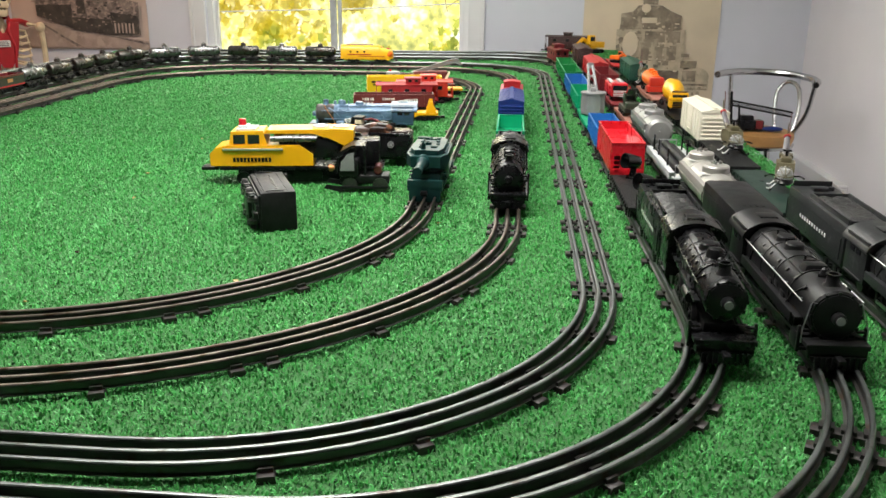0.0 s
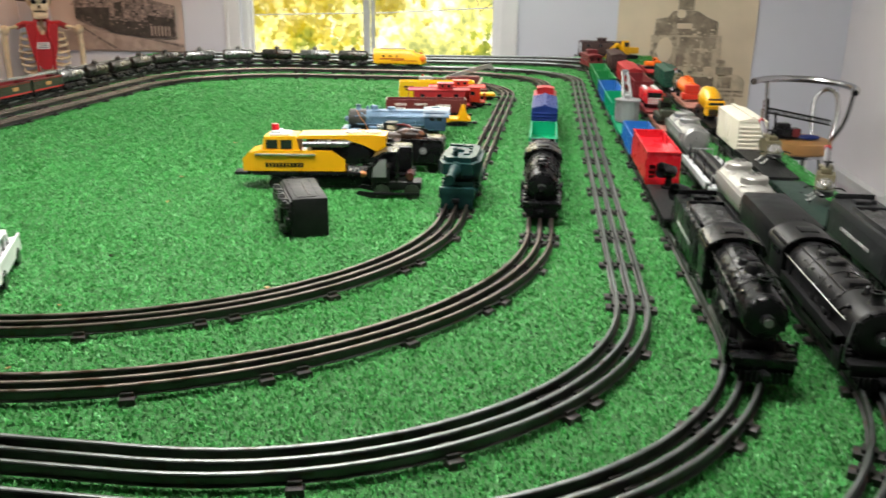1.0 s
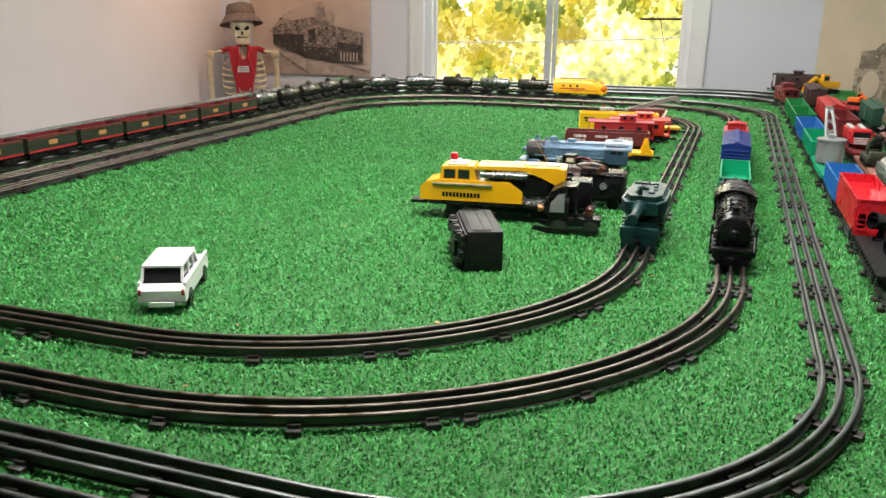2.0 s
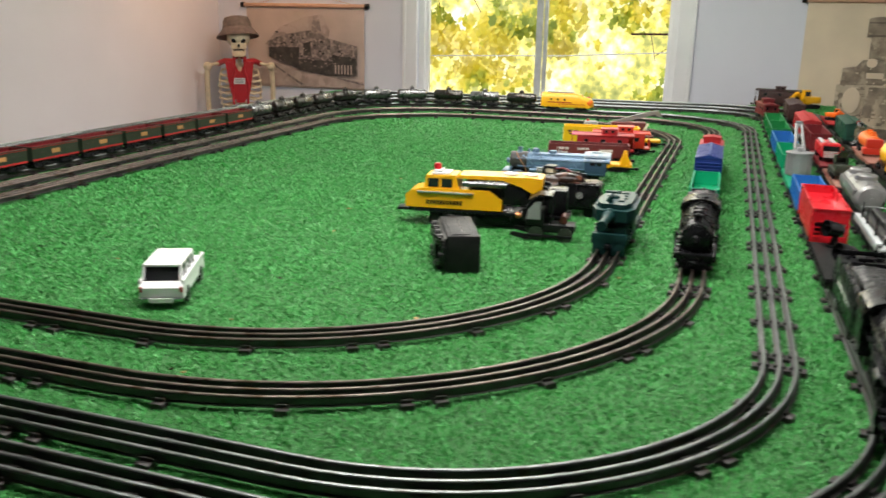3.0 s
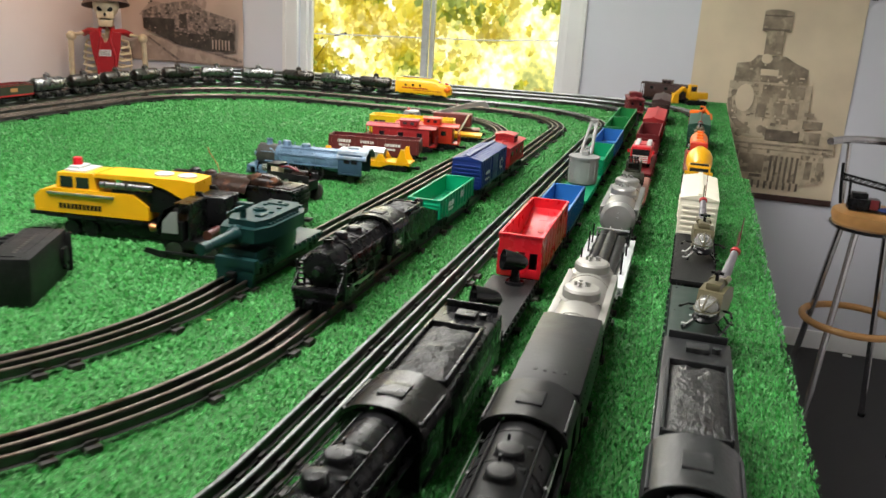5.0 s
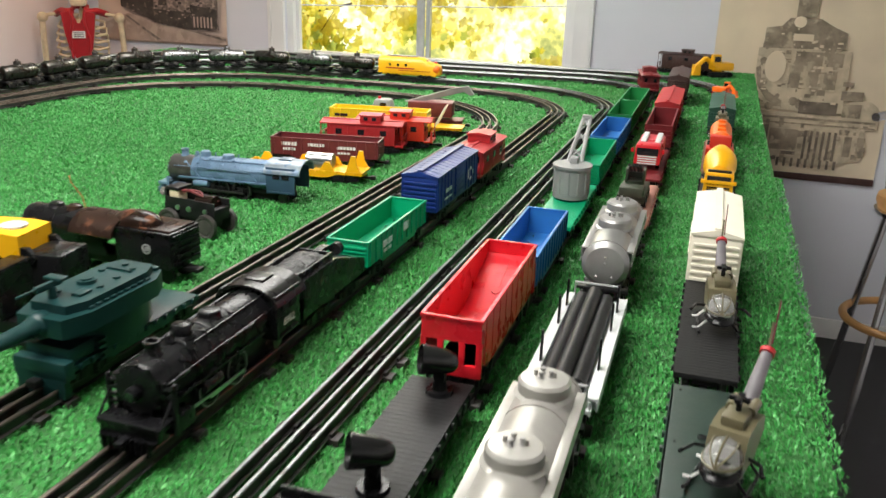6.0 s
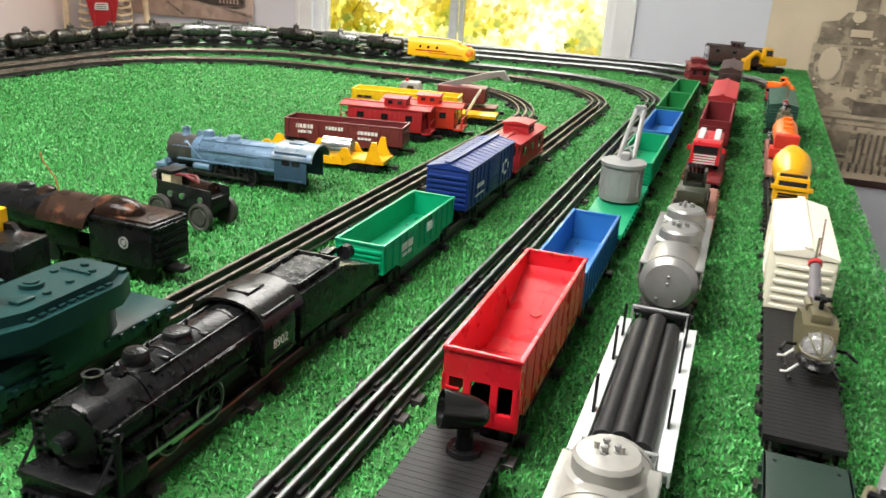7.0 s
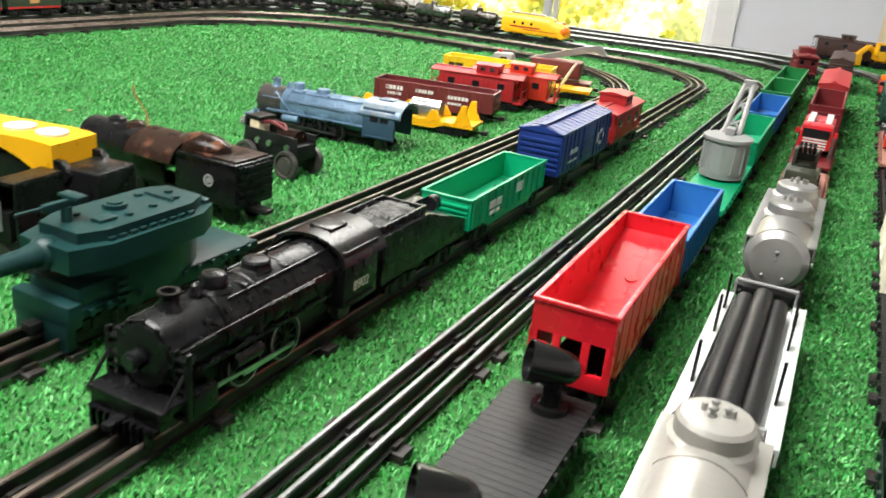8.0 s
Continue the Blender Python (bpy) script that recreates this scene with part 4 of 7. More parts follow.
# ---- steam locomotives, nose towards -y ----
def driver_mesh(r, rim):
    bm = B()
    lathe(bm, [(r * 0.91, -0.0026), (r * 0.985, -0.0026), (r * 0.985, -0.001), (r * 0.91, -0.001)], seg=26, ring=True)
    paint(bm, 0, 1)
    lathe(bm, [(r * 0.74, -0.002), (r * 0.98, -0.0022), (r, -0.0018), (r, 0.0018), (r * 1.09, 0.0022), (r * 1.09, 0.0034), (r * 0.74, 0.0034)], seg=26, ring=True)
    cy(bm, r * 0.22, 0.006, (0, 0, 0), "z", 12)
    for k in range(10):
        a = 2 * math.pi * k / 10
        bx(bm, (r * 0.62, 0.0016, 0.0024), (math.cos(a) * r * 0.45, math.sin(a) * r * 0.45, 0), rot=Matrix.Rotation(a, 4, "Z"))
    return mesh_of("driver", bm, ["black_dull", rim])


DRIVER, DRIVER_PALE = driver_mesh(0.0165, "wheel"), driver_mesh(0.0165, "grey")


def steam_loco(root, L, rb=0.0235, body="black", zc=0.060, cab_l=0.052, stack=0.036, drivers=2, skirt=False, number=False, domes=((0.078, 0), (0.120, 1)), accent=None, cab_paint=None, front_paint=None):
    """Boiler, smokebox, stack, domes, cab, footplates, pilot, drivers and rods, from -L/2 (pilot) to L/2 (cab end)."""
    y0, y1 = -L / 2, L / 2
    nose = y0 + 0.020
    cab0 = y1 - cab_l
    bm = B()
    lathe(bm, [(rb * 0.5, nose - 0.0012), (rb * 0.9, nose - 0.0006), (rb * 0.97, nose + 0.002), (rb * 0.97, nose + 0.05), (rb * 0.99, nose + 0.051), (rb * 1.06, cab0 - 0.02), (rb * 1.06, cab0 + 0.004)], (0, 0, zc), "y", 30)
    for f in (0.28, 0.5, 0.72, 0.92):
        yy = nose + (cab0 - nose) * f
        rr = rb * (0.985 + 0.075 * f)
        b2 = B()
        lathe(b2, [(rr * 0.9, -0.001), (rr + 0.0007, -0.0009), (rr + 0.0007, 0.0009), (rr * 0.9, 0.001)], (0, yy, zc), "y", 30)
        part("boiler_band", b2, body, root)
    part("boiler", bm, body, root)
    bm = B()
    lathe(bm, [(0.001, -0.0035), (rb * 0.55, -0.003), (rb * 0.84, -0.0012), (rb * 0.84, 0.001), (0.001, 0.001)], (0, nose - 0.001, zc), "y", 26)
    for k in range(12):
        a = 2 * math.pi * k / 12
        bx(bm, (0.003, 0.002, 0.003), (rb * 0.9 * math.cos(a), nose - 0.001, zc + rb * 0.9 * math.sin(a)), 0.0)
    sb = part("smokebox_front", bm, front_paint or body, root)
    if front_paint:
        bm = B()
        lathe(bm, [(rb * 0.96, nose - 0.0002), (rb * 0.985, nose + 0.001), (rb * 0.985, nose + 0.040), (rb * 0.96, nose + 0.0405)], (0, 0, zc), "y", 30, ring=True)
        part("smokebox", bm, front_paint, root, "dark grey smokebox")
    bm = B()
    lathe(bm, [(0.004, 0.006), (0.0062, 0.0), (0.0062, -0.007), (0.0050, -0.008)], (0, nose - 0.004, zc), "y", 16)
    part("headlight", bm, body, sb)
    bm = B()
    cy(bm, 0.0042, 0.001, (0, nose - 0.0125, zc), "y", 14)
    part("lens", bm, "glass_dark" if number else "grey", sb)
    bm = B()
    lathe(bm, [(0.0085, 0), (0.0062, 0.003), (0.0058, 0.009), (0.0068, 0.0105), (0.0068, 0.012), (0.0045, 0.012), (0.0042, 0.006)], (0, y0 + stack, zc + rb * 0.92), "z", 18)
    part("smokestack", bm, body, root)
    bm = B()
    lathe(bm, [(0.0050, 0), (0.0040, 0.002), (0.0028, 0.006), (0.0008, 0.0075)], (0, y0 + stack + 0.022, zc + rb * 1.02), "z", 14)
    bx(bm, (0.011, 0.0018, 0.004), (0, y0 + stack + 0.022, zc + rb), 0.0004)
    part("bell", bm, body, root)
    for d, shape in domes:
        yy = y0 + d
        bm = B()
        if shape == 0:
            lathe(bm, [(0.0115, 0), (0.0092, 0.0025), (0.0088, 0.0085), (0.0074, 0.0108), (0.0038, 0.0118), (0.0005, 0.0120)], (0, yy, zc + rb * 0.92), "z", 20)
        elif shape == 1:
            lathe(bm, [(0.0110, 0), (0.0100, 0.0015), (0.0098, 0.0055), (0.0086, 0.0070), (0.0045, 0.0074), (0.0005, 0.0075)], (0, yy, zc + rb * 0.95), "z", 20)
        else:
            bx(bm, (0.028, 0.019, 0.012), (0, yy, zc + rb * 0.94), 0.004, taper=(0.78, 0.82))
            bx(bm, (0.012, 0.006, 0.005), (0, yy + 0.016, zc + rb), 0.001)
        part("dome", bm, body, root)
        bm = B()
        bx(bm, (0.010, 0.004, 0.003), (0.009, yy + 0.015, zc + rb * 0.93), 0.0008)
        cy(bm, 0.0012, 0.007, (-0.004, yy + 0.016, zc + rb + 0.003), "z", 8)
        part("valve", bm, body, root)
    for s in (-1, 1):
        bm = B()
        bx(bm, (0.010 if skirt else 0.006, cab0 - nose - 0.02, 0.0025), (s * (0.0255 if skirt else 0.0232), (cab0 + nose) / 2 + 0.008, zc - rb * 0.40), 0.0006)
        if skirt:
            bx(bm, (0.0022, cab0 - nose - 0.03, 0.010), (s * 0.031, (cab0 + nose) / 2 + 0.012, zc - rb * 0.5), 0.0006)
        part("running_board", bm, body, root)
        bm = B()
        tube(bm, [(s * (rb + 0.003), nose + 0.012, zc + 0.010), (s * (rb + 0.0035), cab0, zc + 0.011)], 0.0006, 6)
        if skirt:
            tube(bm, [(s * (rb * 0.9), nose + 0.002, zc + 0.012), (s * 0.030, nose - 0.003, zc - rb * 0.5), (s * 0.030, nose - 0.003, 0.034)], 0.0007, 6)
        for k in range(5):
            cy(bm, 0.0007, 0.004, (s * (rb + 0.0016), nose + 0.02 + k * (cab0 - nose - 0.03) / 4, zc + 0.010), "x", 6)
        part("handrail", bm, "steel" if skirt else body, root)
        bm = B()
        for k in range(3):
            bx(bm, (0.006, 0.013, 0.007), (s * (rb * 0.92), nose + 0.075 + k * 0.020, zc - rb * 0.25 + 0.004 * (k % 2)), 0.002)
        cy(bm, 0.0055, 0.026, (s * 0.024, nose + 0.060, zc - rb * 0.75), "y", 12)
        tube(bm, [(s * rb * 0.75, nose + 0.03, zc + rb * 0.72), (s * rb * 1.01, nose + 0.045, zc + 0.2 * rb), (s * rb * 1.02, nose + 0.06, zc - rb * 0.4)], 0.0011, 6)
        part("pump", bm, body, root)
        bm = B()
        tube(bm, [(s * rb * 0.62, nose + 0.055, zc + rb * 0.86), (s * rb * 0.66, cab0 - 0.004, zc + rb * 0.92)], 0.0009, 5)
        tube(bm, [(s * rb * 1.0, nose + 0.07, zc + rb * 0.30), (s * rb * 1.06, cab0 - 0.03, zc + rb * 0.30), (s * rb * 1.05, cab0 - 0.02, zc - rb * 0.3)], 0.0012, 5)
        part("boiler_pipe", bm, body, root)
        for k in range(7):
            block("boiler_step", (0.004, 0.004, 0.0022), body, root, pose(s * rb * 0.80, nose + 0.03 + k * (cab0 - nose - 0.045) / 6, zc + rb * 0.66, 0, s * 45, 0), 0.0005)
        bm = B()
        bx(bm, (0.013, 0.022, 0.017), (s * 0.0235, nose + 0.018, 0.030), 0.003)
        part("cylinder", bm, body, root)
        ds = [nose + 0.062 + k * 0.043 for k in range(drivers)] if drivers == 2 else [nose + 0.056 + k * 0.0375 for k in range(drivers)]
        for yy in ds:
            part("driver", DRIVER_PALE if number else DRIVER, None, root, "large spoked driving wheel", at=pose(s * 0.0198, yy, RAIL_TOP + 0.0166, 0, -90 * s, 0))
        bm = B()
        bx(bm, (0.0016, ds[-1] - ds[0] + 0.010, 0.0036), (s * 0.0252, (ds[0] + ds[-1]) / 2, 0.029), 0.0005)
        d = ds[-1] - (nose + 0.025)
        bx(bm, (0.0015, d, 0.0026), (s * 0.0270, nose + 0.025 + d / 2, 0.032), 0.0004, rot=Euler((radians(-2.5), 0, 0)).to_matrix().to_4x4())
        part("side_rod", bm, "steel" if drivers == 2 else "wheel", root)
        for k, yy in enumerate((nose - 0.004, nose + 0.024)):
            part("pony_wheel", WHEEL, None, root, at=pose(s * 0.0168, yy + 0.006, RAIL_TOP + WR, 0, -90 * s, 0))
        part("trailing_wheel", WHEEL, None, root, at=pose(s * 0.0168, y1 - 0.026, RAIL_TOP + WR, 0, -90 * s, 0))
    bm = B()
    bx(bm, (0.030, L - 0.05, 0.014), (0, 0.008, 0.036), 0.002)
    bx(bm, (0.020, L - 0.08, 0.014), (0, 0.008, 0.024), 0.002)
    part("chassis", bm, "black_dull", root)
    bm = B()
    bx(bm, (0.058, 0.020, 0.005), (0, y0 + 0.012, 0.036), 0.001)
    bx(bm, (0.054, 0.006, 0.011), (0, y0 + 0.006, 0.030), 0.001)
    prism(bm, [(-0.026, 0.027), (0.026, 0.027), (0.019, 0.0155), (-0.019, 0.0155)], 0.006, (0, y0 + 0.003, 0), "y")
    for k in range(9):
        bx(bm, (0.0018, 0.004, 0.012), ((k - 4) * 0.0052, y0 - 0.0008, 0.0215))
    bx(bm, (0.007, 0.014, 0.005), (0, y0 - 0.004, 0.026), 0.001)
    for s in (-1, 1):
        for k in range(7 if number else 4):
            bx(bm, (0.009, 0.005, 0.0022), (s * 0.026, nose + 0.002, 0.026 + k * 0.0062), 0.0003)
        if number:
            bx(bm, (0.0022, 0.004, 0.044), (s * 0.0215, nose + 0.002, 0.046), 0.0005)
            bx(bm, (0.003, 0.028, 0.0022), (s * 0.0255, nose + 0.016, 0.067), 0.0005)
            tube(bm, [(s * 0.0285, y0 + 0.004, 0.037), (s * 0.0285, nose + 0.010, 0.064)], 0.0012, 6)
        bx(bm, (0.003, 0.004, 0.044 if number else 0.026), (s * 0.0305, nose + 0.002, 0.046 if number else 0.036), 0.0005)
    part("pilot", bm, body, root)
    cw = 0.031
    top = zc + rb + 0.006
    bm = B()
    for s in (-1, 1):
        bx(bm, (0.0022, cab_l, top - 0.008 - 0.036), (s * (cw - 0.001), cab0 + cab_l / 2, (top - 0.008 + 0.036) / 2), 0.0005)
        bx(bm, (0.0035, cab_l * 0.8, 0.0025), (s * (cw + 0.0004), cab0 + cab_l / 2, 0.039), 0.0004)
    bx(bm, (cw * 2 - 0.004, 0.0022, top - 0.008 - 0.036), (0, cab0 + 0.001, (top - 0.008 + 0.036) / 2))
    cab = part("cab", bm, cab_paint or body, root)
    bm = B()
    n = 14
    arc = [((cw + 0.0025) * math.sin(math.pi * (k / n - 0.5) * 0.98), top - 0.019 + 0.020 * math.cos(math.pi * (k / n - 0.5) * 0.98)) for k in range(n + 1)]
    arc2 = [(x * 0.93, z - 0.0022) for x, z in arc[::-1]]
    prism(bm, arc + arc2, cab_l + 0.012, (0, cab0 + cab_l / 2 + 0.003, 0), "y")
    bx(bm, (0.020, 0.022, 0.002), (0, cab0 + cab_l * 0.5, top + 0.001), 0.0006)
    part("cab_roof", bm, accent or body, cab)
    for s in (-1, 1):
        for yy in (-0.008, 0.008):
            bm = B()
            bx(bm, (0.001, 0.012, 0.012), (s * (cw + 0.0004), cab0 + cab_l * 0.52 + yy, top - 0.021))
            part("cab_window", bm, "glass_dark", cab)
    if number:
        cu = bpy.data.curves.new("number", "FONT")
        cu.body, cu.size, cu.extrude, cu.align_x = "8902", 0.011, 0.0002, "CENTER"
        tmp = new("number", cu)
        dg = bpy.context.evaluated_depsgraph_get()
        dg.update()
        me = bpy.data.meshes.new_from_object(tmp.evaluated_get(dg))
        bpy.data.objects.remove(tmp)
        me.materials.clear()
        me.materials.append(M["print_white"])
        part("cab_number", me, None, cab, "white number 8902", at=Matrix(((0, 0, 1, cw + 0.0006), (1, 0, 0, cab0 + cab_l / 2), (0, 1, 0, 0.047), (0, 0, 0, 1))))


def coal_heap(bm, w, l, z, at_y, seed, n=26):
    rr = random.Random(seed)
    grid = []
    for j in range(n + 1):
        row = []
        for i in range(11):
            u, v = i / 10 - 0.5, j / n - 0.5
            hgt = 0.006 * (1 - (2 * u) ** 4) * (1 - (2 * v) ** 6) + (rr.random() - 0.5) * 0.0036 * (abs(u) < 0.49) * (abs(v) < 0.49)
            row.append(bm.verts.new((u * w, at_y + v * l, z + hgt)))
        grid.append(row)
    for j in range(n):
        for i in range(10):
            bm.faces.new((grid[j][i], grid[j][i + 1], grid[j + 1][i + 1], grid[j + 1][i]))


def tender(root, L, body="black", top=0.079, W=0.060, coal=True, slope=False, cover=False, marks=True):
    y0, y1 = -L / 2, L / 2
    under(root, L, W * 0.92)
    bm = B()
    if slope:
        prism(bm, [(y0, 0.033), (y1, 0.033), (y1, 0.050), (y0 + L * 0.5, top), (y0, top)], W, (0, 0, 0), "x")
    else:
        bx(bm, (W, L, top - 0.033), (0, 0, (top + 0.033) / 2), 0.004 if not cover else 0.007)
    for s in (-1, 1):
        for k in range(16):
            for z in (0.040, top - 0.012):
                if not (slope and z > 0.05 and k > 7):
                    bx(bm, (0.0008, 0.0012, 0.0012), (s * (W / 2 + 0.0002), y0 + 0.006 + k * (L - 0.012) / 15, z))
        cy(bm, 0.0008, 0.026, (s * (W / 2 + 0.0015), y0 + 0.005, 0.055), "z", 6)
        cy(bm, 0.0008, 0.026 if not slope else 0.010, (s * (W / 2 + 0.0015), y1 - 0.005, 0.055 if not slope else 0.043), "z", 6)
    part("body", bm, body, root)
    if coal:
        l = L * (0.45 if slope else 0.62)
        yc = y0 + l / 2 + 0.008
        bm = B()
        coal_heap(bm, W - 0.014, l, top + 0.0002, yc, int(L * 1000))
        part("coal", bm, "coal", root, "heaped glossy black coal")
        bm = B()
        for s in (-1, 1):
            bx(bm, (0.0025, l + 0.004, 0.007), (s * (W / 2 - 0.006), yc, top + 0.003), 0.0005)
            bx(bm, (W - 0.012, 0.0025, 0.006), (0, yc + s * (l / 2 + 0.002), top + 0.0026), 0.0005)
        part("coal_rim", bm, body, root)
    if not coal or not slope:
        bm = B()
        yb = y1 - L * 0.14
        if cover:
            for k in range(4):
                bx(bm, (0.003, 0.007, 0.0008), (-0.012 + 0.008 * k, y0 + 0.034, top + 0.0002))
            part("vent_slots", bm, "deck_black", root)
        else:
            bx(bm, (0.020, 0.016, 0.005), (0, yb, top + 0.002), 0.001)
            bx(bm, (W - 0.008, 0.003, 0.008), (0, y1 - 0.004, top + 0.003), 0.001)
            cy(bm, 0.004, 0.006, (0.016, yb, top + 0.002), "z", 12)
            part("water_hatch", bm, body, root)
    if slope:
        bm = B()
        cy(bm, 0.0075, 0.010, (0, y1 - 0.020, 0.064), "y", 14)
        bx(bm, (0.010, 0.022, 0.006), (-0.014, y1 - 0.03, 0.064), 0.001)
        part("back_lamp", bm, body, root)
    if marks:
        bars(root, [r for s in (-1, 1) for r in word(s * (W / 2 + 0.0003), 0.0, 0.056, 11, 0.0032, 0.0045, 0.0060)])
    gear(root, L, 0.038)


# cars and engines on the outer straight tracks
def build_sidings():
    e = on_track(4, 0.715, "steam_locomotive", "black die-cast toy steam locomotive on shiny track", "toy locomotive", "steam locomotives", x=0.42, dx=0.003)
    steam_loco(e, 0.236, 0.0212, "black", 0.071, 0.05, 0.040, 3, accent="black_worn", domes=((0.086, 0), (0.118, 1)))
    t = on_track(4, 0.942, "tender", "black toy tender heaped with coal", "toy train car", "tenders", dx=0.007)
    tender(t, 0.185, "black", 0.084)
    e = on_track(5, 0.736, "steam_locomotive", "long black toy steam locomotive with silver handrails", "toy locomotive", "steam locomotives", x=0.52, dx=-0.004)
    steam_loco(e, 0.278, 0.0255, "black_dull", 0.060, 0.052, 0.040, 3, skirt=True, domes=((0.088, 2), (0.149, 1), (0.178, 1)))
    t = on_track(5, 0.971, "tender", "smooth dark grey covered toy tender with roof slots", "toy train car", "tenders")
    tender(t, 0.176, "black_dull", 0.086, coal=False, cover=True, marks=False)
    e = on_track(6, 0.7225, "steam_locomotive", "dusty black toy steam locomotive with silver handrails", "toy locomotive", "steam locomotives", x=0.63)
    steam_loco(e, 0.215, 0.0245, "dusty_black", 0.062, 0.058, 0.040, 2, skirt=True, domes=((0.075, 2), (0.108, 1)))
    t = on_track(6, 0.944, "tender", "black toy tender with coal and pale lettering", "toy train car", "tenders")
    tender(t, 0.208, "dusty_black", 0.084)
    e = on_track(2, 1.236, "steam_locomotive", "glossy black plastic toy steam locomotive numbered 8902", "toy locomotive", "steam locomotives", x=0.2)
    steam_loco(e, 0.228, 0.0235, "black", 0.059, 0.046, 0.040, 2, number=True, accent="black_worn")
    t = on_track(2, 1.443, "tender", "glossy black slope-back toy tender with coal", "toy train car", "tenders", x=0.2)
    tender(t, 0.155, "black", 0.074, slope=True, marks=False, W=0.054)
    gondola(2, 1.636, 0.208, "green", "bright green plastic toy gondola with ribbed sides", 0.064, marks=[(0.0284, 0.02, 0.052, 0.020, 0.011), *word(0.0284, -0.045, 0.049, 5, 0.005, 0.008), *word(0.0284, -0.045, 0.040, 4, 0.005, 0.004)])
    boxcar(2, 1.892, 0.21, "navy", "royal blue toy box car with white markings", roof_ribs=True, marks=[*word(0.0292, -0.055, 0.058, 5, 0.005, 0.006), (0.0292, 0.06, 0.066, 0.014, 0.005), (0.0292, 0.05, 0.058, 0.005, 0.015), (0.0292, 0.06, 0.049, 0.014, 0.005), (0.0292, 0.075, 0.058, 0.004, 0.008), *word(0.0292, -0.055, 0.046, 8, 0.003, 0.003)])
    caboose(2, 2.112, 0.175, "red_dull", "red toy caboose with a cupola", cup=0.01, marks=[(0.0275, 0.045, 0.055, 0.012, 0.012)])

    f = flat(4, 1.178, 0.215, "deck_black", "black toy flat car with two searchlights")
    for n, (yy, turn) in enumerate(((-0.062, 120), (0.086, 117))):
        bm = B()
        cy(bm, 0.0125, 0.004, (0.004, yy, 0.039), "z", 20, 0.0115)
        cy(bm, 0.007, 0.012, (0.004, yy, 0.046), "z", 14, 0.005)
        bx(bm, (0.010, 0.008, 0.012), (0.004, yy, 0.055), 0.0015)
        s = part("searchlight_mount", bm, "black", f)
        bm = B()
        rot = Matrix.Rotation(radians(turn), 4, "Z") @ Matrix.Rotation(radians(-80), 4, "X") @ Matrix.Diagonal((0.95, 0.95, 1.0, 1))
        lathe(bm, [(0.001, -0.0195), (0.005, -0.0186), (0.0085, -0.0155), (0.0108, -0.010), (0.0122, -0.002), (0.0132, 0.008), (0.0138, 0.012), (0.0138, 0.0135), (0.0124, 0.0137), (0.0116, 0.006), (0.008, -0.001), (0.001, -0.003)], (0.0, yy, 0.066), seg=22, rot=rot)
        part("searchlight", bm, "black_gloss", f, "black searchlight with a flared lamp housing")
    hopper(4, 1.420, 0.228, "red", "shiny red plastic toy hopper car with sloped floor")
    gondola(4, 1.648, 0.205, "blue", "blue plastic toy gondola, empty", 0.070)
    c = flat(4, 1.912, 0.26, "green", "green toy flat car carrying a grey crane", name="crane_car")
    bm = B()
    prism(bm, [(0.028 * math.cos(2 * math.pi * k / 28), 0.030 * math.sin(2 * math.pi * k / 28)) for k in range(28)], 0.048, (0, 0.03, 0.0650), "z")
    prism(bm, [(0.031 * math.cos(2 * math.pi * k / 28), 0.033 * math.sin(2 * math.pi * k / 28)) for k in range(28)], 0.004, (0, 0.03, 0.0905), "z")
    cy(bm, 0.018, 0.005, (0, 0.03, 0.039), "z", 18)
    bx(bm, (0.012, 0.02, 0.012), (0, 0.045, 0.095), 0.002)
    prism(bm, [(0.0288 * math.cos(2 * math.pi * k / 28), 0.0308 * math.sin(2 * math.pi * k / 28)) for k in range(28)], 0.003, (0, 0.03, 0.048), "z")
    for a in range(0, 360, 30):
        block("cab_rib", (0.002, 0.002, 0.034), "grey", c, pose(0.0282 * math.cos(radians(a)), 0.03 + 0.0302 * math.sin(radians(a)), 0.066))
    part("crane_cab", bm, "grey", c, "round grey crane cab")
    bm = B()
    for s in (-1, 1):
        tube(bm, [(s * 0.010, 0.045, 0.088), (s * 0.0085, 0.085, 0.112), (s * 0.0055, 0.150, 0.146)], 0.0036, 8)
        for k in (1, 3, 5):
            f0 = k / 6
            a, b = Vector((0.009 * (1 - f0) + 0.004 * f0, 0.045 + 0.105 * f0, 0.088 + 0.058 * f0)), Vector((-(0.009 * (1 - f0) + 0.004 * f0), 0.045 + 0.105 * (f0 + 0.16), 0.088 + 0.058 * (f0 + 0.16)))
            tube(bm, [a if s > 0 else Vector((-a.x, a.y, a.z)), b if s > 0 else Vector((-b.x, b.y, b.z))], 0.0022, 5)
    bx(bm, (0.016, 0.012, 0.010), (0, 0.150, 0.146), 0.002)
    part("boom", bm, "grey", c, "grey lattice boom")
    gondola(4, 2.185, 0.24, "green", "bright green plastic toy gondola, empty", 0.066)
    gondola(4, 2.455, 0.25, "blue", "blue plastic toy gondola, empty", 0.066)
    gondola(4, 2.71, 0.23, "green_leaf", "leaf green plastic toy gondola, empty", 0.070)
    gondola(4, 2.965, 0.25, "green_leaf", "leaf green plastic toy gondola, empty", 0.070)
    p, a = TRACKS[4].at(TRACKS[4].near(0.376, 3.43))
    caboose(4, 0, 0.18, "maroon_in", "dark red toy caboose", at=pose(p.x, p.y, 0, 0, 0, a))

    tank_car(5, 1.150, 0.225, "silver_pale", "pale silver two-dome toy tank car with small valves", 0.0265, (-0.035, 0.062), z=0.060, board=True)
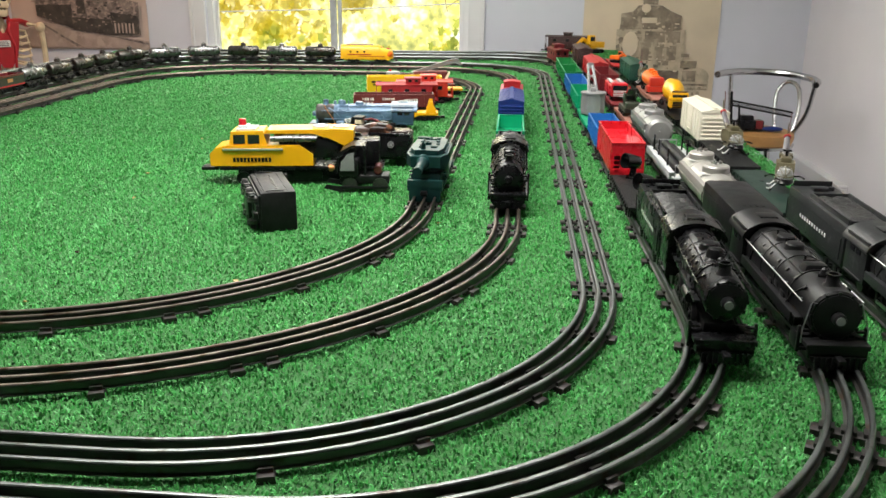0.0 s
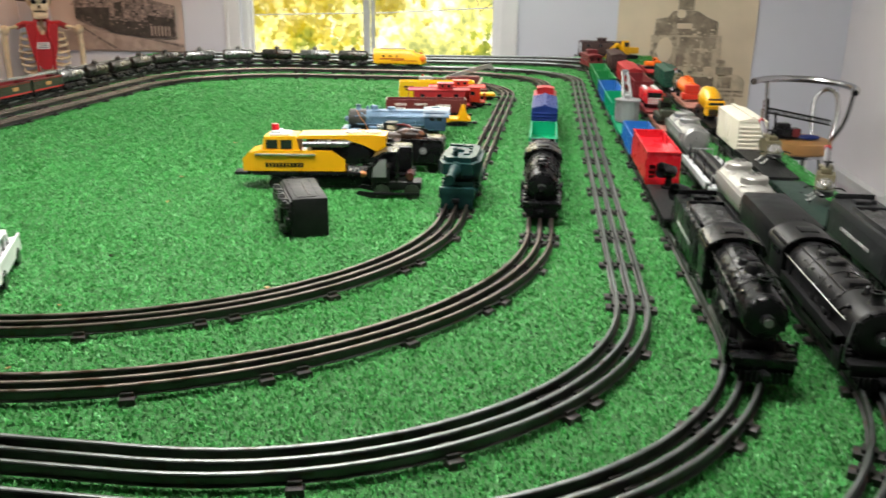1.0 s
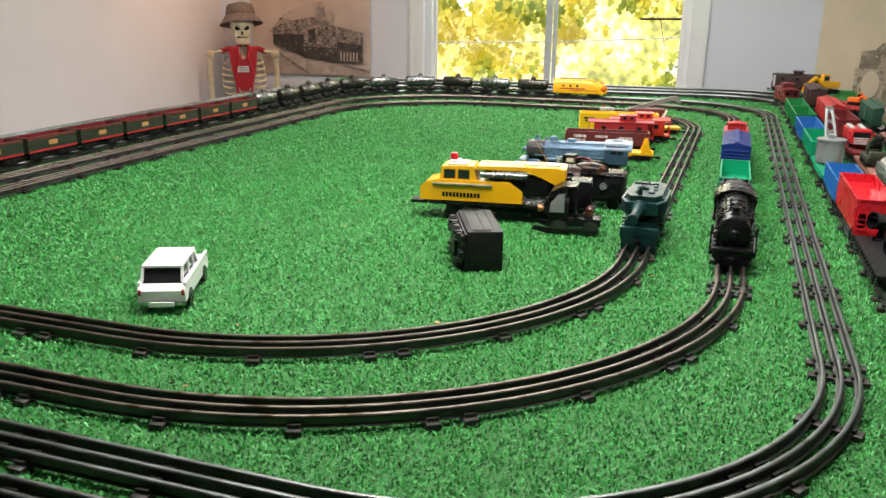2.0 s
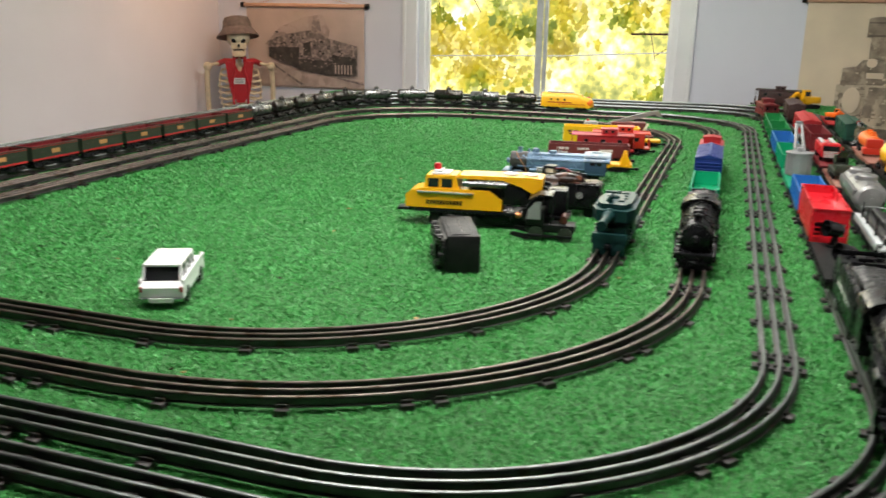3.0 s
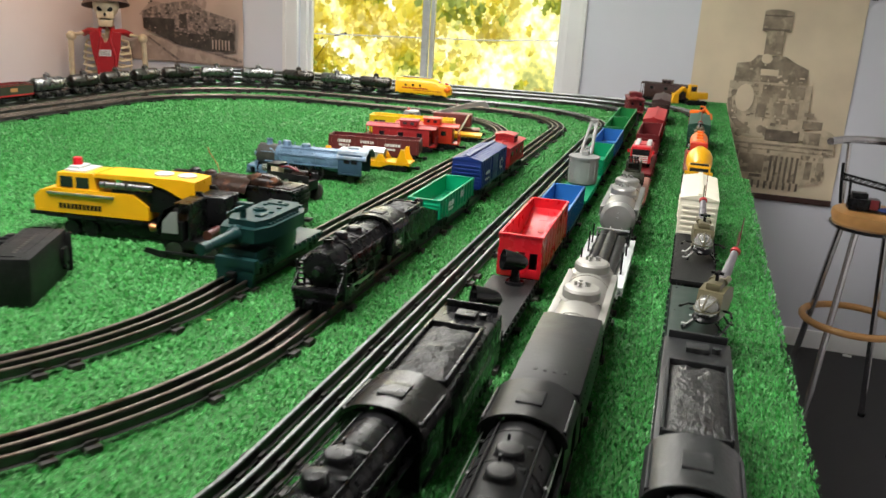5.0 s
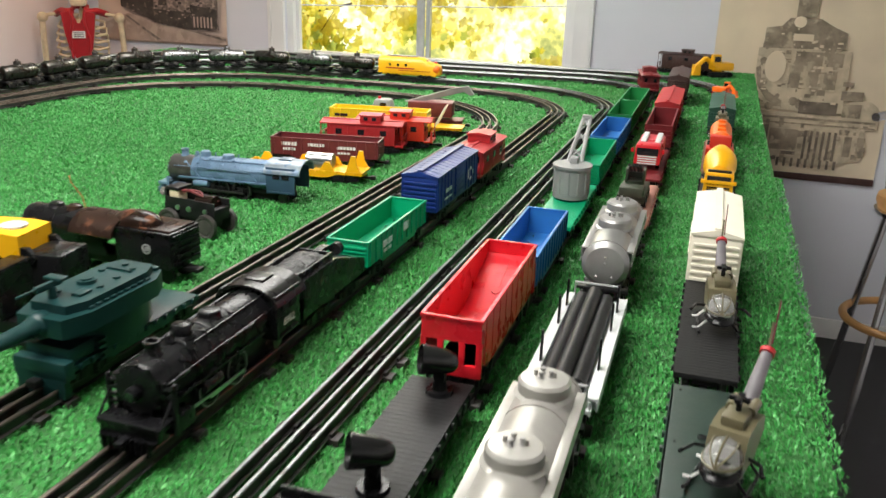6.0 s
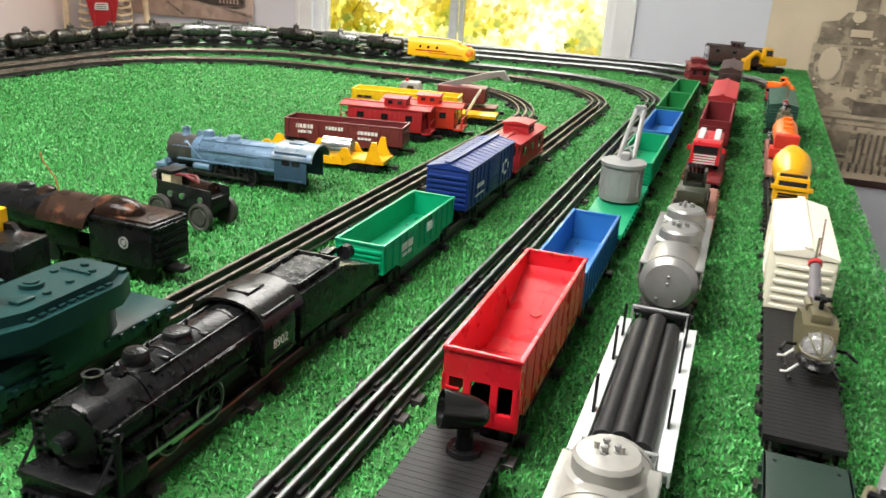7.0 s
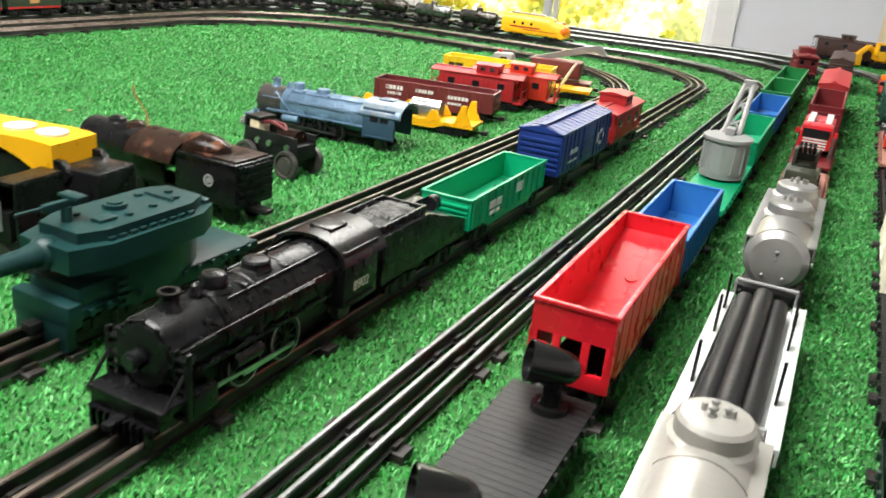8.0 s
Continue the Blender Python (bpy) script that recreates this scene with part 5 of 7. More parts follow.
    p = flat(5, 1.405, 0.25, "grey_pale", "pale grey toy flat car loaded with black pipes", planks=False, W=0.058)
    for k, (x, z) in enumerate(((-0.0135, 0.0445), (0.0125, 0.0445), (-0.0005, 0.0515))):
        bm = B()
        lathe(bm, [(0.0052, -0.098 - 0.004 * k), (0.0076, -0.098 - 0.004 * k), (0.0076, 0.104), (0.0052, 0.104), (0.0052, 0.06)], (x, 0, z), "y", 20)
        part("pipe", bm, "deck_black", p)
    for s in (-1, 1):
        bm = B()
        bx(bm, (0.010, 0.235, 0.003), (s * 0.0285, 0, 0.0425), 0.0006)
        bx(bm, (0.002, 0.235, 0.012), (s * 0.0328, 0, 0.0385), 0.0005)
        part("side_board", bm, "grey_pale", p)
        bm = B()
        tube(bm, [(-0.024, s * 0.120, 0.034), (-0.024, s * 0.120, 0.056), (0.024, s * 0.120, 0.056), (0.024, s * 0.120, 0.034)], 0.0015, 8)
        part("end_hoop", bm, "grey", p)
    for s in (-1, 1):
        for yy in (-0.06, 0.03, 0.08):
            bm = B()
            prism(bm, [(yy - 0.004, 0.04), (yy + 0.004, 0.04), (yy + 0.001, 0.071), (yy - 0.002, 0.071)], 0.002, (s * 0.0262, 0, 0.002), "x")
            part("stake", bm, "black", p)
    tank_car(5, 1.690, 0.24, "silver", "silver two-dome toy tank car with rounded ends", 0.0275, (-0.03, 0.05), z=0.059, board=True)
    flat(5, 1.965, 0.25, "pink_brown", "pinkish brown toy flat car under an army gun", planks=False)
    flat(5, 2.270, 0.28, "maroon_in", "brown-red toy flat car under a red fire truck", planks=False)
    gondola(5, 2.575, 0.25, "maroon_in", "dark red toy gondola, empty", 0.078)
    boxcar(5, 2.875, 0.30, "red_dull", "dull red toy box car", z1=0.083, ribs=10)
    boxcar(5, 3.40, 0.27, "brown_dark", "brown toy box car with tan sides and a grey roof", z1=0.086, ribs=8, roof="brown_dark")
    caboose(5, 0, 0.225, "brown_dark", "dark brown toy caboose parked across the turf", z1=0.088, at=pose(0.455, 4.16, -0.0135, 0, 0, 82))

    flat(6, 1.215, 0.285, "green_deck", "dark green toy flat car with a helicopter load", holes=4, planks=False)
    flat(6, 1.510, 0.262, "deck_black", "black toy flat car with a helicopter load", holes=5)
    boxcar(6, 1.732, 0.200, "white_plastic", "ivory white toy box car with ribbed ends", z1=0.095, ribs=9)
    flat(6, 2.045, 0.30, "black_dull", "dark toy flat car under a yellow mixer truck", planks=False)
    flat(6, 2.400, 0.32, "pink_brown", "pinkish brown toy flat car under an orange tank truck", planks=False)
    boxcar(6, 2.850, 0.27, "green_dark", "dark green toy box car", z1=0.082, ribs=10)
    flat(6, 3.30, 0.29, "red_dull", "rust red toy flat car under a small digger", planks=False)
    cannon_car()


def cannon_car():
    c = flat(1, 1.280, 0.19, "green_gun", "dark bluish-green toy flat car with a gun turret", planks=False)
    bm = B()
    bx(bm, (0.058, 0.012, 0.018), (0, -0.096, 0.034), 0.002)
    bx(bm, (0.050, 0.07, 0.016), (0, -0.055, 0.044), 0.004)
    for s in (-1, 1):
        for k in range(4):
            bx(bm, (0.006, 0.010, 0.0022), (s * 0.028, -0.055, 0.030 + 0.006 * k))
    bx(bm, (0.052, 0.008, 0.024), (0, -0.098, 0.020), 0.001)
    prism(bm, [(0.031 * math.cos(math.pi * k / 8 + 0.2), 0.060 * math.sin(math.pi * k / 8 + 0.2)) for k in range(16)], 0.048, (0, -0.018, 0.056), "z")
    part("turret_base", bm, "green_gun", c)
    bm = B()
    prism(bm, [(-0.024, -0.062), (0.024, -0.062), (0.034, -0.035), (0.034, 0.055), (0.022, 0.078), (-0.022, 0.078), (-0.034, 0.055), (-0.034, -0.035)], 0.018, (0, 0.005, 0.084), "z")
    prism(bm, [(-0.019, -0.05), (0.019, -0.05), (0.027, -0.03), (0.027, 0.05), (0.018, 0.07), (-0.018, 0.07), (-0.027, 0.05), (-0.027, -0.03)], 0.009, (0, 0.005, 0.0965), "z")
    for x, y in ((-0.012, -0.02), (0.012, 0.03), (0.014, 0.005), (-0.014, 0.04), (0.010, 0.055), (-0.004, 0.062)):
        cy(bm, 0.0034, 0.0026, (x, y, 0.1018), "z", 10)
    for k in range(9):
        for s in (-1, 1):
            bx(bm, (0.0032, 0.0062, 0.0024), (s * 0.0285, -0.024 + k * 0.0095, 0.0945), 0.0005)
    for k in range(5):
        bx(bm, (0.005, 0.0022, 0.0022), (-0.012 + 0.006 * k, 0.048, 0.1018))
    cy(bm, 0.0092, 0.0040, (-0.006, 0.010, 0.1025), "z", 18)
    cy(bm, 0.0060, 0.0020, (-0.006, 0.010, 0.1050), "z", 16)
    bx(bm, (0.010, 0.016, 0.003), (0.010, -0.014, 0.102), 0.001)
    bx(bm, (0.040, 0.006, 0.005), (0, 0.080, 0.094), 0.001)
    t = part("turret", bm, "green_gun", c, at=pose(0, -0.038, -0.012))
    bm = B()
    lathe(bm, [(0.004, -0.062), (0.0075, -0.062), (0.0075, -0.046), (0.0062, -0.044), (0.0075, 0.0), (0.0105, 0.016), (0.0105, 0.034)], (-0.004, -0.070, 0.084), "y", 18)
    ball(bm, 0.013, (-0.004, -0.052, 0.083))
    part("gun_barrel", bm, "green_gun", t)
    bm = B()
    cy(bm, 0.004, 0.012, (-0.006, -0.032, 0.106), "z", 10)
    bx(bm, (0.005, 0.030, 0.006), (-0.006, -0.036, 0.114), 0.001)
    cy(bm, 0.0012, 0.024, (-0.006, -0.060, 0.115), "y", 6)
    bx(bm, (0.020, 0.010, 0.003), (-0.006, -0.026, 0.118), 0.001)
    part("machine_gun", bm, "green_gun", t)


build_sidings()


# ---- loads on the flat cars ----
DECK = 0.0372


def load(key, y, name, label, cat, group="", dx=0.0, turn=0.0, z=DECK):
    tr = TRACKS[key]
    p, a = tr.at(tr.near(TRACK_X[key], y))
    return thing(name, pose(p.x + dx, p.y, z, 0, 0, a + turn), label, cat, group)


def road_wheels(root, spots, r=0.0065, w=0.007, mat_name="black"):
    for x, y in spots:
        bm = B()
        lathe(bm, [(r * 0.5, -w / 2), (r * 0.95, -w / 2), (r, -w * 0.3), (r, w * 0.3), (r * 0.95, w / 2), (r * 0.5, w / 2)], (x, y, r), "x", 16)
        part("wheel", bm, mat_name, root)


def helicopter(key, y, dx, turn, label, tail=0.046, lean=0.0):
    h = load(key, y, "toy_helicopter", label, "toy helicopter", "toy helicopters", dx, turn)
    h.matrix_world = h.matrix_world @ Matrix.Scale(1.3, 4)
    bm = B()
    prism(bm, [(-0.008, 0.010), (0.018, 0.010), (0.034, 0.020), (0.030, 0.031), (0.012, 0.035), (-0.004, 0.033), (-0.008, 0.022)], 0.021, (0, 0, 0), "x")
    bx(bm, (0.013, 0.026, 0.007), (0, 0.012, 0.036), 0.0025)
    for s in (-1, 1):
        cy(bm, 0.0028, 0.014, (s * 0.0055, 0.022, 0.0375), "y", 10)
    part("fuselage", bm, "khaki", h)
    bm = B()
    ball(bm, 0.0125, (0, -0.008, 0.0125), (0.92, 1.45, 0.42), 16, 8)
    part("nose", bm, "black", h, "black lower nose")
    bm = B()
    ball(bm, 0.0115, (0, -0.009, 0.0205), (0.90, 1.30, 0.88), 18, 12)
    c = part("canopy", bm, "glass_clear", h, "clear plastic cockpit canopy")
    bm = B()
    bx(bm, (0.012, 0.005, 0.009), (0, -0.007, 0.0200), 0.0015)
    bx(bm, (0.012, 0.009, 0.003), (0, -0.012, 0.0160), 0.001)
    part("seat", bm, "print_white", c, "white seat inside the canopy")
    bm = B()
    for a in (-38, 0, 38):
        pts = [Vector((0.0106 * math.sin(radians(a)) * math.sin(radians(t)), -0.009 - 0.0152 * math.cos(radians(t)), 0.0205 + 0.0104 * math.cos(radians(a)) * math.sin(radians(t)))) for t in range(0, 121, 12)]
        tube(bm, pts, 0.0006, 5)
    tube(bm, [(0.0105 * math.sin(radians(t)), -0.009 - 0.0152 * math.cos(radians(t)), 0.0200) for t in range(-110, 111, 11)], 0.0007, 5)
    part("canopy_frame", bm, "khaki", c)
    bm = B()
    lathe(bm, [(0.0050, 0), (0.0044, tail * 0.5), (0.0034, tail)], (0, 0.026, 0.028), rot=Euler((radians(-68 + lean), 0, 0)).to_matrix().to_4x4(), seg=12)
    part("tail_boom", bm, "lilac", h, "pale lilac tail boom")
    end = Vector((0, 0.026 + tail * math.sin(radians(68 - lean)), 0.028 + tail * math.cos(radians(68 - lean))))
    bm = B()
    lathe(bm, [(0.0032, -0.002), (0.0046, -0.0015), (0.0046, 0.0015), (0.0032, 0.002)], end, rot=Euler((radians(-68 + lean), 0, 0)).to_matrix().to_4x4(), seg=14)
    part("tail_ring", bm, "red_dull", h, "red ring at the boom's end")
    bm = B()
    prism(bm, [(0, 0), (0.0045, 0.002), (0.0062, 0.017), (0.0036, 0.018)], 0.0012, end, "x")
    part("tail_fin", bm, "khaki", h)
    bm = B()
    bx(bm, (0.0008, 0.0022, 0.026), end + Vector((0.0016, 0.004, 0.018)), 0.0002, rot=Matrix.Rotation(radians(-14), 4, "X"))
    part("tail_rotor", bm, "maroon", h)
    bm = B()
    cy(bm, 0.0016, 0.010, (0, 0.010, 0.042), "z", 8)
    bx(bm, (0.011, 0.0035, 0.0024), (0, 0.010, 0.0465), 0.0006)
    bx(bm, (0.0035, 0.011, 0.0024), (0, 0.010, 0.0468), 0.0006)
    part("rotor_hub", bm, "black", h)
    for s in (-1, 1):
        bm = B()
        tube(bm, [(s * 0.0145, -0.026, 0.0050), (s * 0.0150, -0.020, 0.0014), (s * 0.0150, 0.022, 0.0014)], 0.0012, 6)
        part("skid", bm, "black", h)
        for yy in (-0.010, 0.014):
            bm = B()
            tube(bm, [(s * 0.0190, yy - 0.002, 0.0030), (s * 0.0150, yy, 0.0022), (s * 0.007, yy, 0.011)], 0.0009, 6)
            part("skid_strut", bm, "print_white" if s < 0 else "black", h)
        bm = B()
        tube(bm, [(s * 0.0105, 0.004, 0.016), (s * 0.018, -0.002, 0.018), (s * 0.022, -0.014, 0.018)], 0.0011, 6)
        part("side_gun", bm, "black", h)


def fire_truck(key, y):
    t = load(key, y, "toy_fire_truck", "red toy fire truck with grey ladders on its roof", "toy truck", dx=-0.002)
    bm = B()
    bx(bm, (0.046, 0.125, 0.028), (0, 0.02, 0.025), 0.003)
    part("body", bm, "red", t)
    bm = B()
    bx(bm, (0.047, 0.040, 0.036), (0, -0.060, 0.029), 0.004, taper=(0.93, 0.9))
    c = part("cab", bm, "red", t)
    bm = B()
    bx(bm, (0.038, 0.002, 0.013), (0, -0.0798, 0.035), 0.0)
    part("windscreen", bm, "glass_dark", c)
    bm = B()
    for k in range(4):
        bx(bm, (0.034, 0.0016, 0.0018), (0, -0.0812, 0.014 + 0.0042 * k))
    part("grille", bm, "print_white", c)
    for s in (-1, 1):
        bm = B()
        bx(bm, (0.010, 0.105, 0.005), (s * 0.013, 0.022, 0.042), 0.001)
        part("ladder", bm, "grey_pale", t)
        bm = B()
        bx(bm, (0.005, 0.004, 0.008), (s * 0.027, -0.074, 0.036), 0.001)
        part("mirror", bm, "red", t)
    road_wheels(t, [(s * 0.019, yy) for s in (-1, 1) for yy in (-0.052, 0.03, 0.055)])


def army_gun(key, y):
    g = load(key, y, "toy_army_gun", "dark olive toy anti-aircraft gun truck", "toy gun", dx=-0.004)
    bm = B()
    bx(bm, (0.042, 0.105, 0.012), (0, 0, 0.014), 0.002)
    bx(bm, (0.036, 0.030, 0.015), (0, -0.045, 0.026), 0.003)
    part("hull", bm, "olive", g)
    bm = B()
    cy(bm, 0.015, 0.010, (0, 0.012, 0.025), "z", 16)
    for s in (-1, 1):
        bx(bm, (0.004, 0.026, 0.022), (s * 0.013, 0.012, 0.038), 0.001)
    bx(bm, (0.030, 0.010, 0.010), (0, 0.024, 0.036), 0.002)
    part("mount", bm, "olive", g)
    for x in (-0.008, -0.0028, 0.0028, 0.008):
        bm = B()
        lathe(bm, [(0.0022, -0.035), (0.0017, 0.02), (0.0024, 0.034), (0.0024, 0.040)], (x, 0.0, 0.050), rot=Euler((radians(70), 0, 0)).to_matrix().to_4x4(), seg=8)
        part("barrel", bm, "black_dull", g)
    road_wheels(g, [(s * 0.019, yy) for s in (-1, 1) for yy in (-0.038, -0.01, 0.018, 0.04)])


def mixer_truck(key, y):
    t = load(key, y, "toy_mixer_truck", "orange-yellow toy cement mixer truck", "toy truck")
    bm = B()
    bx(bm, (0.034, 0.15, 0.007), (0, 0.02, 0.013), 0.001)
    part("chassis", bm, "black", t)
    bm = B()
    bx(bm, (0.046, 0.034, 0.038), (0, -0.060, 0.029), 0.003, taper=(0.94, 0.92))
    bx(bm, (0.054, 0.006, 0.006), (0, -0.076, 0.034), 0.001)
    c = part("cab", bm, "yellow", t)
    bm = B()
    bx(bm, (0.036, 0.002, 0.013), (0, -0.0768, 0.037))
    for k in range(4):
        bx(bm, (0.034, 0.002, 0.0022), (0, -0.0782, 0.013 + 0.0042 * k))
    bx(bm, (0.036, 0.008, 0.004), (0, -0.066, 0.0495), 0.001)
    part("windscreen", bm, "glass_dark", c)
    bm = B()
    lathe(bm, [(0.006, -0.05), (0.016, -0.044), (0.0265, -0.012), (0.0265, 0.010), (0.015, 0.048), (0.009, 0.052)], (0, 0.018, 0.044), rot=Euler((radians(-78), 0, 0)).to_matrix().to_4x4(), seg=24)
    part("drum", bm, "yellow", t, "orange-yellow mixing drum")
    bm = B()
    prism(bm, [(-0.014, 0.02), (0.014, 0.02), (0.010, 0.058), (-0.010, 0.058)], 0.012, (0, 0.078, 0), "y")
    part("chute", bm, "orange", t)
    road_wheels(t, [(s * 0.020, yy) for s in (-1, 1) for yy in (-0.052, 0.045, 0.070)])


def tanker_truck(key, y):
    t = load(key, y, "toy_tank_truck", "orange toy tank truck with a stepped top", "toy truck")
    bm = B()
    lathe(bm, [(0.010, -0.072), (0.020, -0.066), (0.022, 0.066), (0.010, 0.072)], (0, 0.01, 0.032), "y", 22)
    bx(bm, (0.016, 0.10, 0.006), (0, 0.01, 0.053), 0.001)
    part("tank", bm, "orange", t)
    bm = B()
    bx(bm, (0.052, 0.040, 0.016), (0, -0.060, 0.014), 0.002)
    bx(bm, (0.040, 0.030, 0.024), (0, -0.062, 0.034), 0.003)
    part("cab", bm, "red_orange", t)
    for yy in (-0.02, 0.035):
        bm = B()
        cy(bm, 0.008, 0.006, (0, yy, 0.058), "z", 14)
        part("hatch", bm, "orange", t)
    road_wheels(t, [(s * 0.021, yy) for s in (-1, 1) for yy in (-0.055, 0.03, 0.055)])


def excavator(key, y, scale, label, mat_name="yellow", spot=None):
    """A digger on a flat car at y, or at a spot on the turf."""
    tr = TRACKS[key]
    p, a = (Vector(spot), 0) if spot else tr.at(tr.near(TRACK_X[key], y))
    e = thing("toy_excavator", pose(p.x, p.y, 0.003 if spot else DECK, 0, 0, a + (-60 if spot else 60)) @ Matrix.Scale(scale, 4), label, "toy excavator", "toy diggers")
    for s in (-1, 1):
        bm = B()
        prism(bm, [(-0.045, 0.006), (-0.036, 0.0), (0.036, 0.0), (0.045, 0.006), (0.045, 0.012), (0.036, 0.018), (-0.036, 0.018), (-0.045, 0.012)], 0.014, (s * 0.024, 0, 0), "x")
        part("crawler", bm, "black", e)
    bm = B()
    bx(bm, (0.052, 0.075, 0.026), (0, 0.012, 0.036), 0.004)
    cy(bm, 0.018, 0.006, (0, 0, 0.020), "z", 16)
    part("body", bm, mat_name, e)
    bm = B()
    bx(bm, (0.024, 0.036, 0.040), (0.013, -0.016, 0.058), 0.003, taper=(0.9, 0.8))
    c = part("cab", bm, mat_name, e)
    bm = B()
    bx(bm, (0.0262, 0.022, 0.018), (0.013, -0.016, 0.062))
    part("cab_window", bm, "glass_dark", c)
    for pts in ([(-0.008, -0.02, 0.045), (-0.008, -0.045, 0.062)], [(-0.008, -0.045, 0.062), (-0.008, -0.075, 0.035)]):
        bm = B()
        tube(bm, pts, 0.0085, 8)
        part("arm", bm, mat_name, e)
    bm = B()
    prism(bm, [(-0.095, 0.004), (-0.065, 0.004), (-0.066, 0.040), (-0.084, 0.040)], 0.026, (-0.008, 0, 0), "x")
    part("bucket", bm, mat_name, e)


# ---- the running train on the third loop ----
def road_diesel(at):
    d = thing("diesel_locomotive", at, "yellow and orange streamlined toy diesel locomotive", "toy locomotive")
    L, W = 0.215, 0.056
    bm = B()
    sec = [(-0.028, 0.030), (-0.028, 0.066), (-0.024, 0.076), (-0.014, 0.083), (0, 0.085), (0.014, 0.083), (0.024, 0.076), (0.028, 0.066), (0.028, 0.030)]
    rings = []
    for y, fx, fz, lift in ((L / 2, 1, 1, 0), (-0.045, 1, 1, 0), (-0.056, 1, 0.92, 0), (-0.066, 0.97, 0.76, 0), (-0.090, 0.86, 0.68, 0), (-0.102, 0.66, 0.56, 0), (-0.107, 0.42, 0.40, 0)):
        rings.append([bm.verts.new((x * fx, y, 0.030 + (z - 0.030) * fz)) for x, z in sec])
    for a, b in zip(rings, rings[1:]):
        for i in range(len(sec)):
            j = (i + 1) % len(sec)
            bm.faces.new((a[i], a[j], b[j], b[i]))
    bm.faces.new(rings[0]), bm.faces.new(rings[-1][::-1])
    part("body", bm, "yellow", d)
    for s in (-1, 1):
        bm = B()
        ball(bm, 0.019, (s * 0.0115, -0.090, 0.047), (0.78, 0.85, 0.85), 16, 10)
        for k in range(7):
            tube(bm, [(s * (0.004 + 0.0032 * k), -0.1068 + 0.0016 * k, 0.036), (s * (0.004 + 0.0032 * k), -0.1072 + 0.0018 * k, 0.050), (s * (0.004 + 0.003 * k), -0.099 + 0.0012 * k, 0.061)], 0.0009, 5)
        part("nose_grille", bm, "orange", d, "orange ribbed nose panel")
        bm = B()
        bx(bm, (0.015, 0.002, 0.006), (s * 0.010, -0.0605, 0.075), rot=Euler((radians(-50), 0, 0)).to_matrix().to_4x4())
        part("windscreen", bm, "maroon_in", d)
        for k in range(3):
            bm = B()
            cy(bm, 0.0045, 0.0016, (s * 0.0282, 0.01 + k * 0.028, 0.058), "x", 14)
            part("porthole", bm, "glass_dark", d)
        bars(d, [(s * 0.0283, -0.02, 0.040, 0.11, 0.002), (s * 0.0283, 0.03, 0.047, 0.10, 0.004)], "red_dull", "side_stripe")
    bm = B()
    ball(bm, 0.0055, (0, -0.086, 0.068), (1, 1.3, 1))
    part("headlight", bm, "red_dull", d)
    bm = B()
    bx(bm, (0.020, 0.11, 0.004), (0, 0.03, 0.086), 0.001)
    part("roof_panel", bm, "silver", d)
    bm = B()
    bx(bm, (0.050, 0.19, 0.008), (0, 0, 0.028), 0.002)
    part("skirt", bm, "yellow", d)
    gear(d, L, 0.05)


def train_hopper(first=None):
    h = thing("ore_hopper", pose(0, 0, 0), "dark green tinplate toy ore hopper with maroon inside and red trim", "toy train car", "green ore hoppers")
    L, W = 0.148, 0.052
    bm = B()
    shell(bm, L, W, 0.033, 0.066)
    part("body", bm, "hopper_green", h)
    bm = B()
    shell(bm, L - 0.0036, W - 0.0036, 0.0352, 0.0665, 0.0008, 0.001)
    part("liner", bm, "maroon_in", h, "maroon inner lining")
    for s in (-1, 1):
        bars(h, [(s * 0.0264, 0, 0.036, L, 0.004), (s * 0.0264, 0, 0.0645, L, 0.003)], "red_dull", "trim_stripe")
        bars(h, [(s * 0.0264, 0, 0.051, 0.026, 0.010)], "wood", "side_emblem")
        bars(h, [(s * 0.0264, -0.045, 0.051, 0.03, 0.004), (s * 0.0264, 0.045, 0.051, 0.03, 0.004)], "olive", "faded_lettering")
    under(h, L, W)
    gear(h, L, 0.030)
    return h


def build_train():
    tr = TRACKS[3]
    s = tr.near(-0.41, 3.36)

    def spot(s):
        p, a = tr.at(s)
        return pose(p.x, p.y, 0, 0, 0, a)
    road_diesel(spot(s))
    s += 0.195
    cars = [tank_car(3, 0, 0.142, m, lab, 0.0205, (0.0,), at=spot(0), short=True, z=0.0555, group="running tank cars") for m, lab in (("tank_steel", "small weathered silver toy tank car"), ("tank_dark", "small tarnished dark grey toy tank car"))]
    order = [1, 0, 1, 0, 0, 1, 1, 1, 1, 0]
    used = set()
    for k in order:
        if k in used:
            copy_thing(cars[k], spot(s))
        else:
            cars[k].matrix_world = spot(s)
            used.add(k)
        s += 0.160
    h = train_hopper()
    h.matrix_world = spot(s)
    for k in range(7):
        s += 0.163
        copy_thing(h, spot(s))
    s += 0.185
    c = caboose(3, 0, 0.185, "yellow", "yellow toy caboose with lit orange windows and a brown roof", at=spot(s), roof="rust", lit="window_glow", z1=0.072)


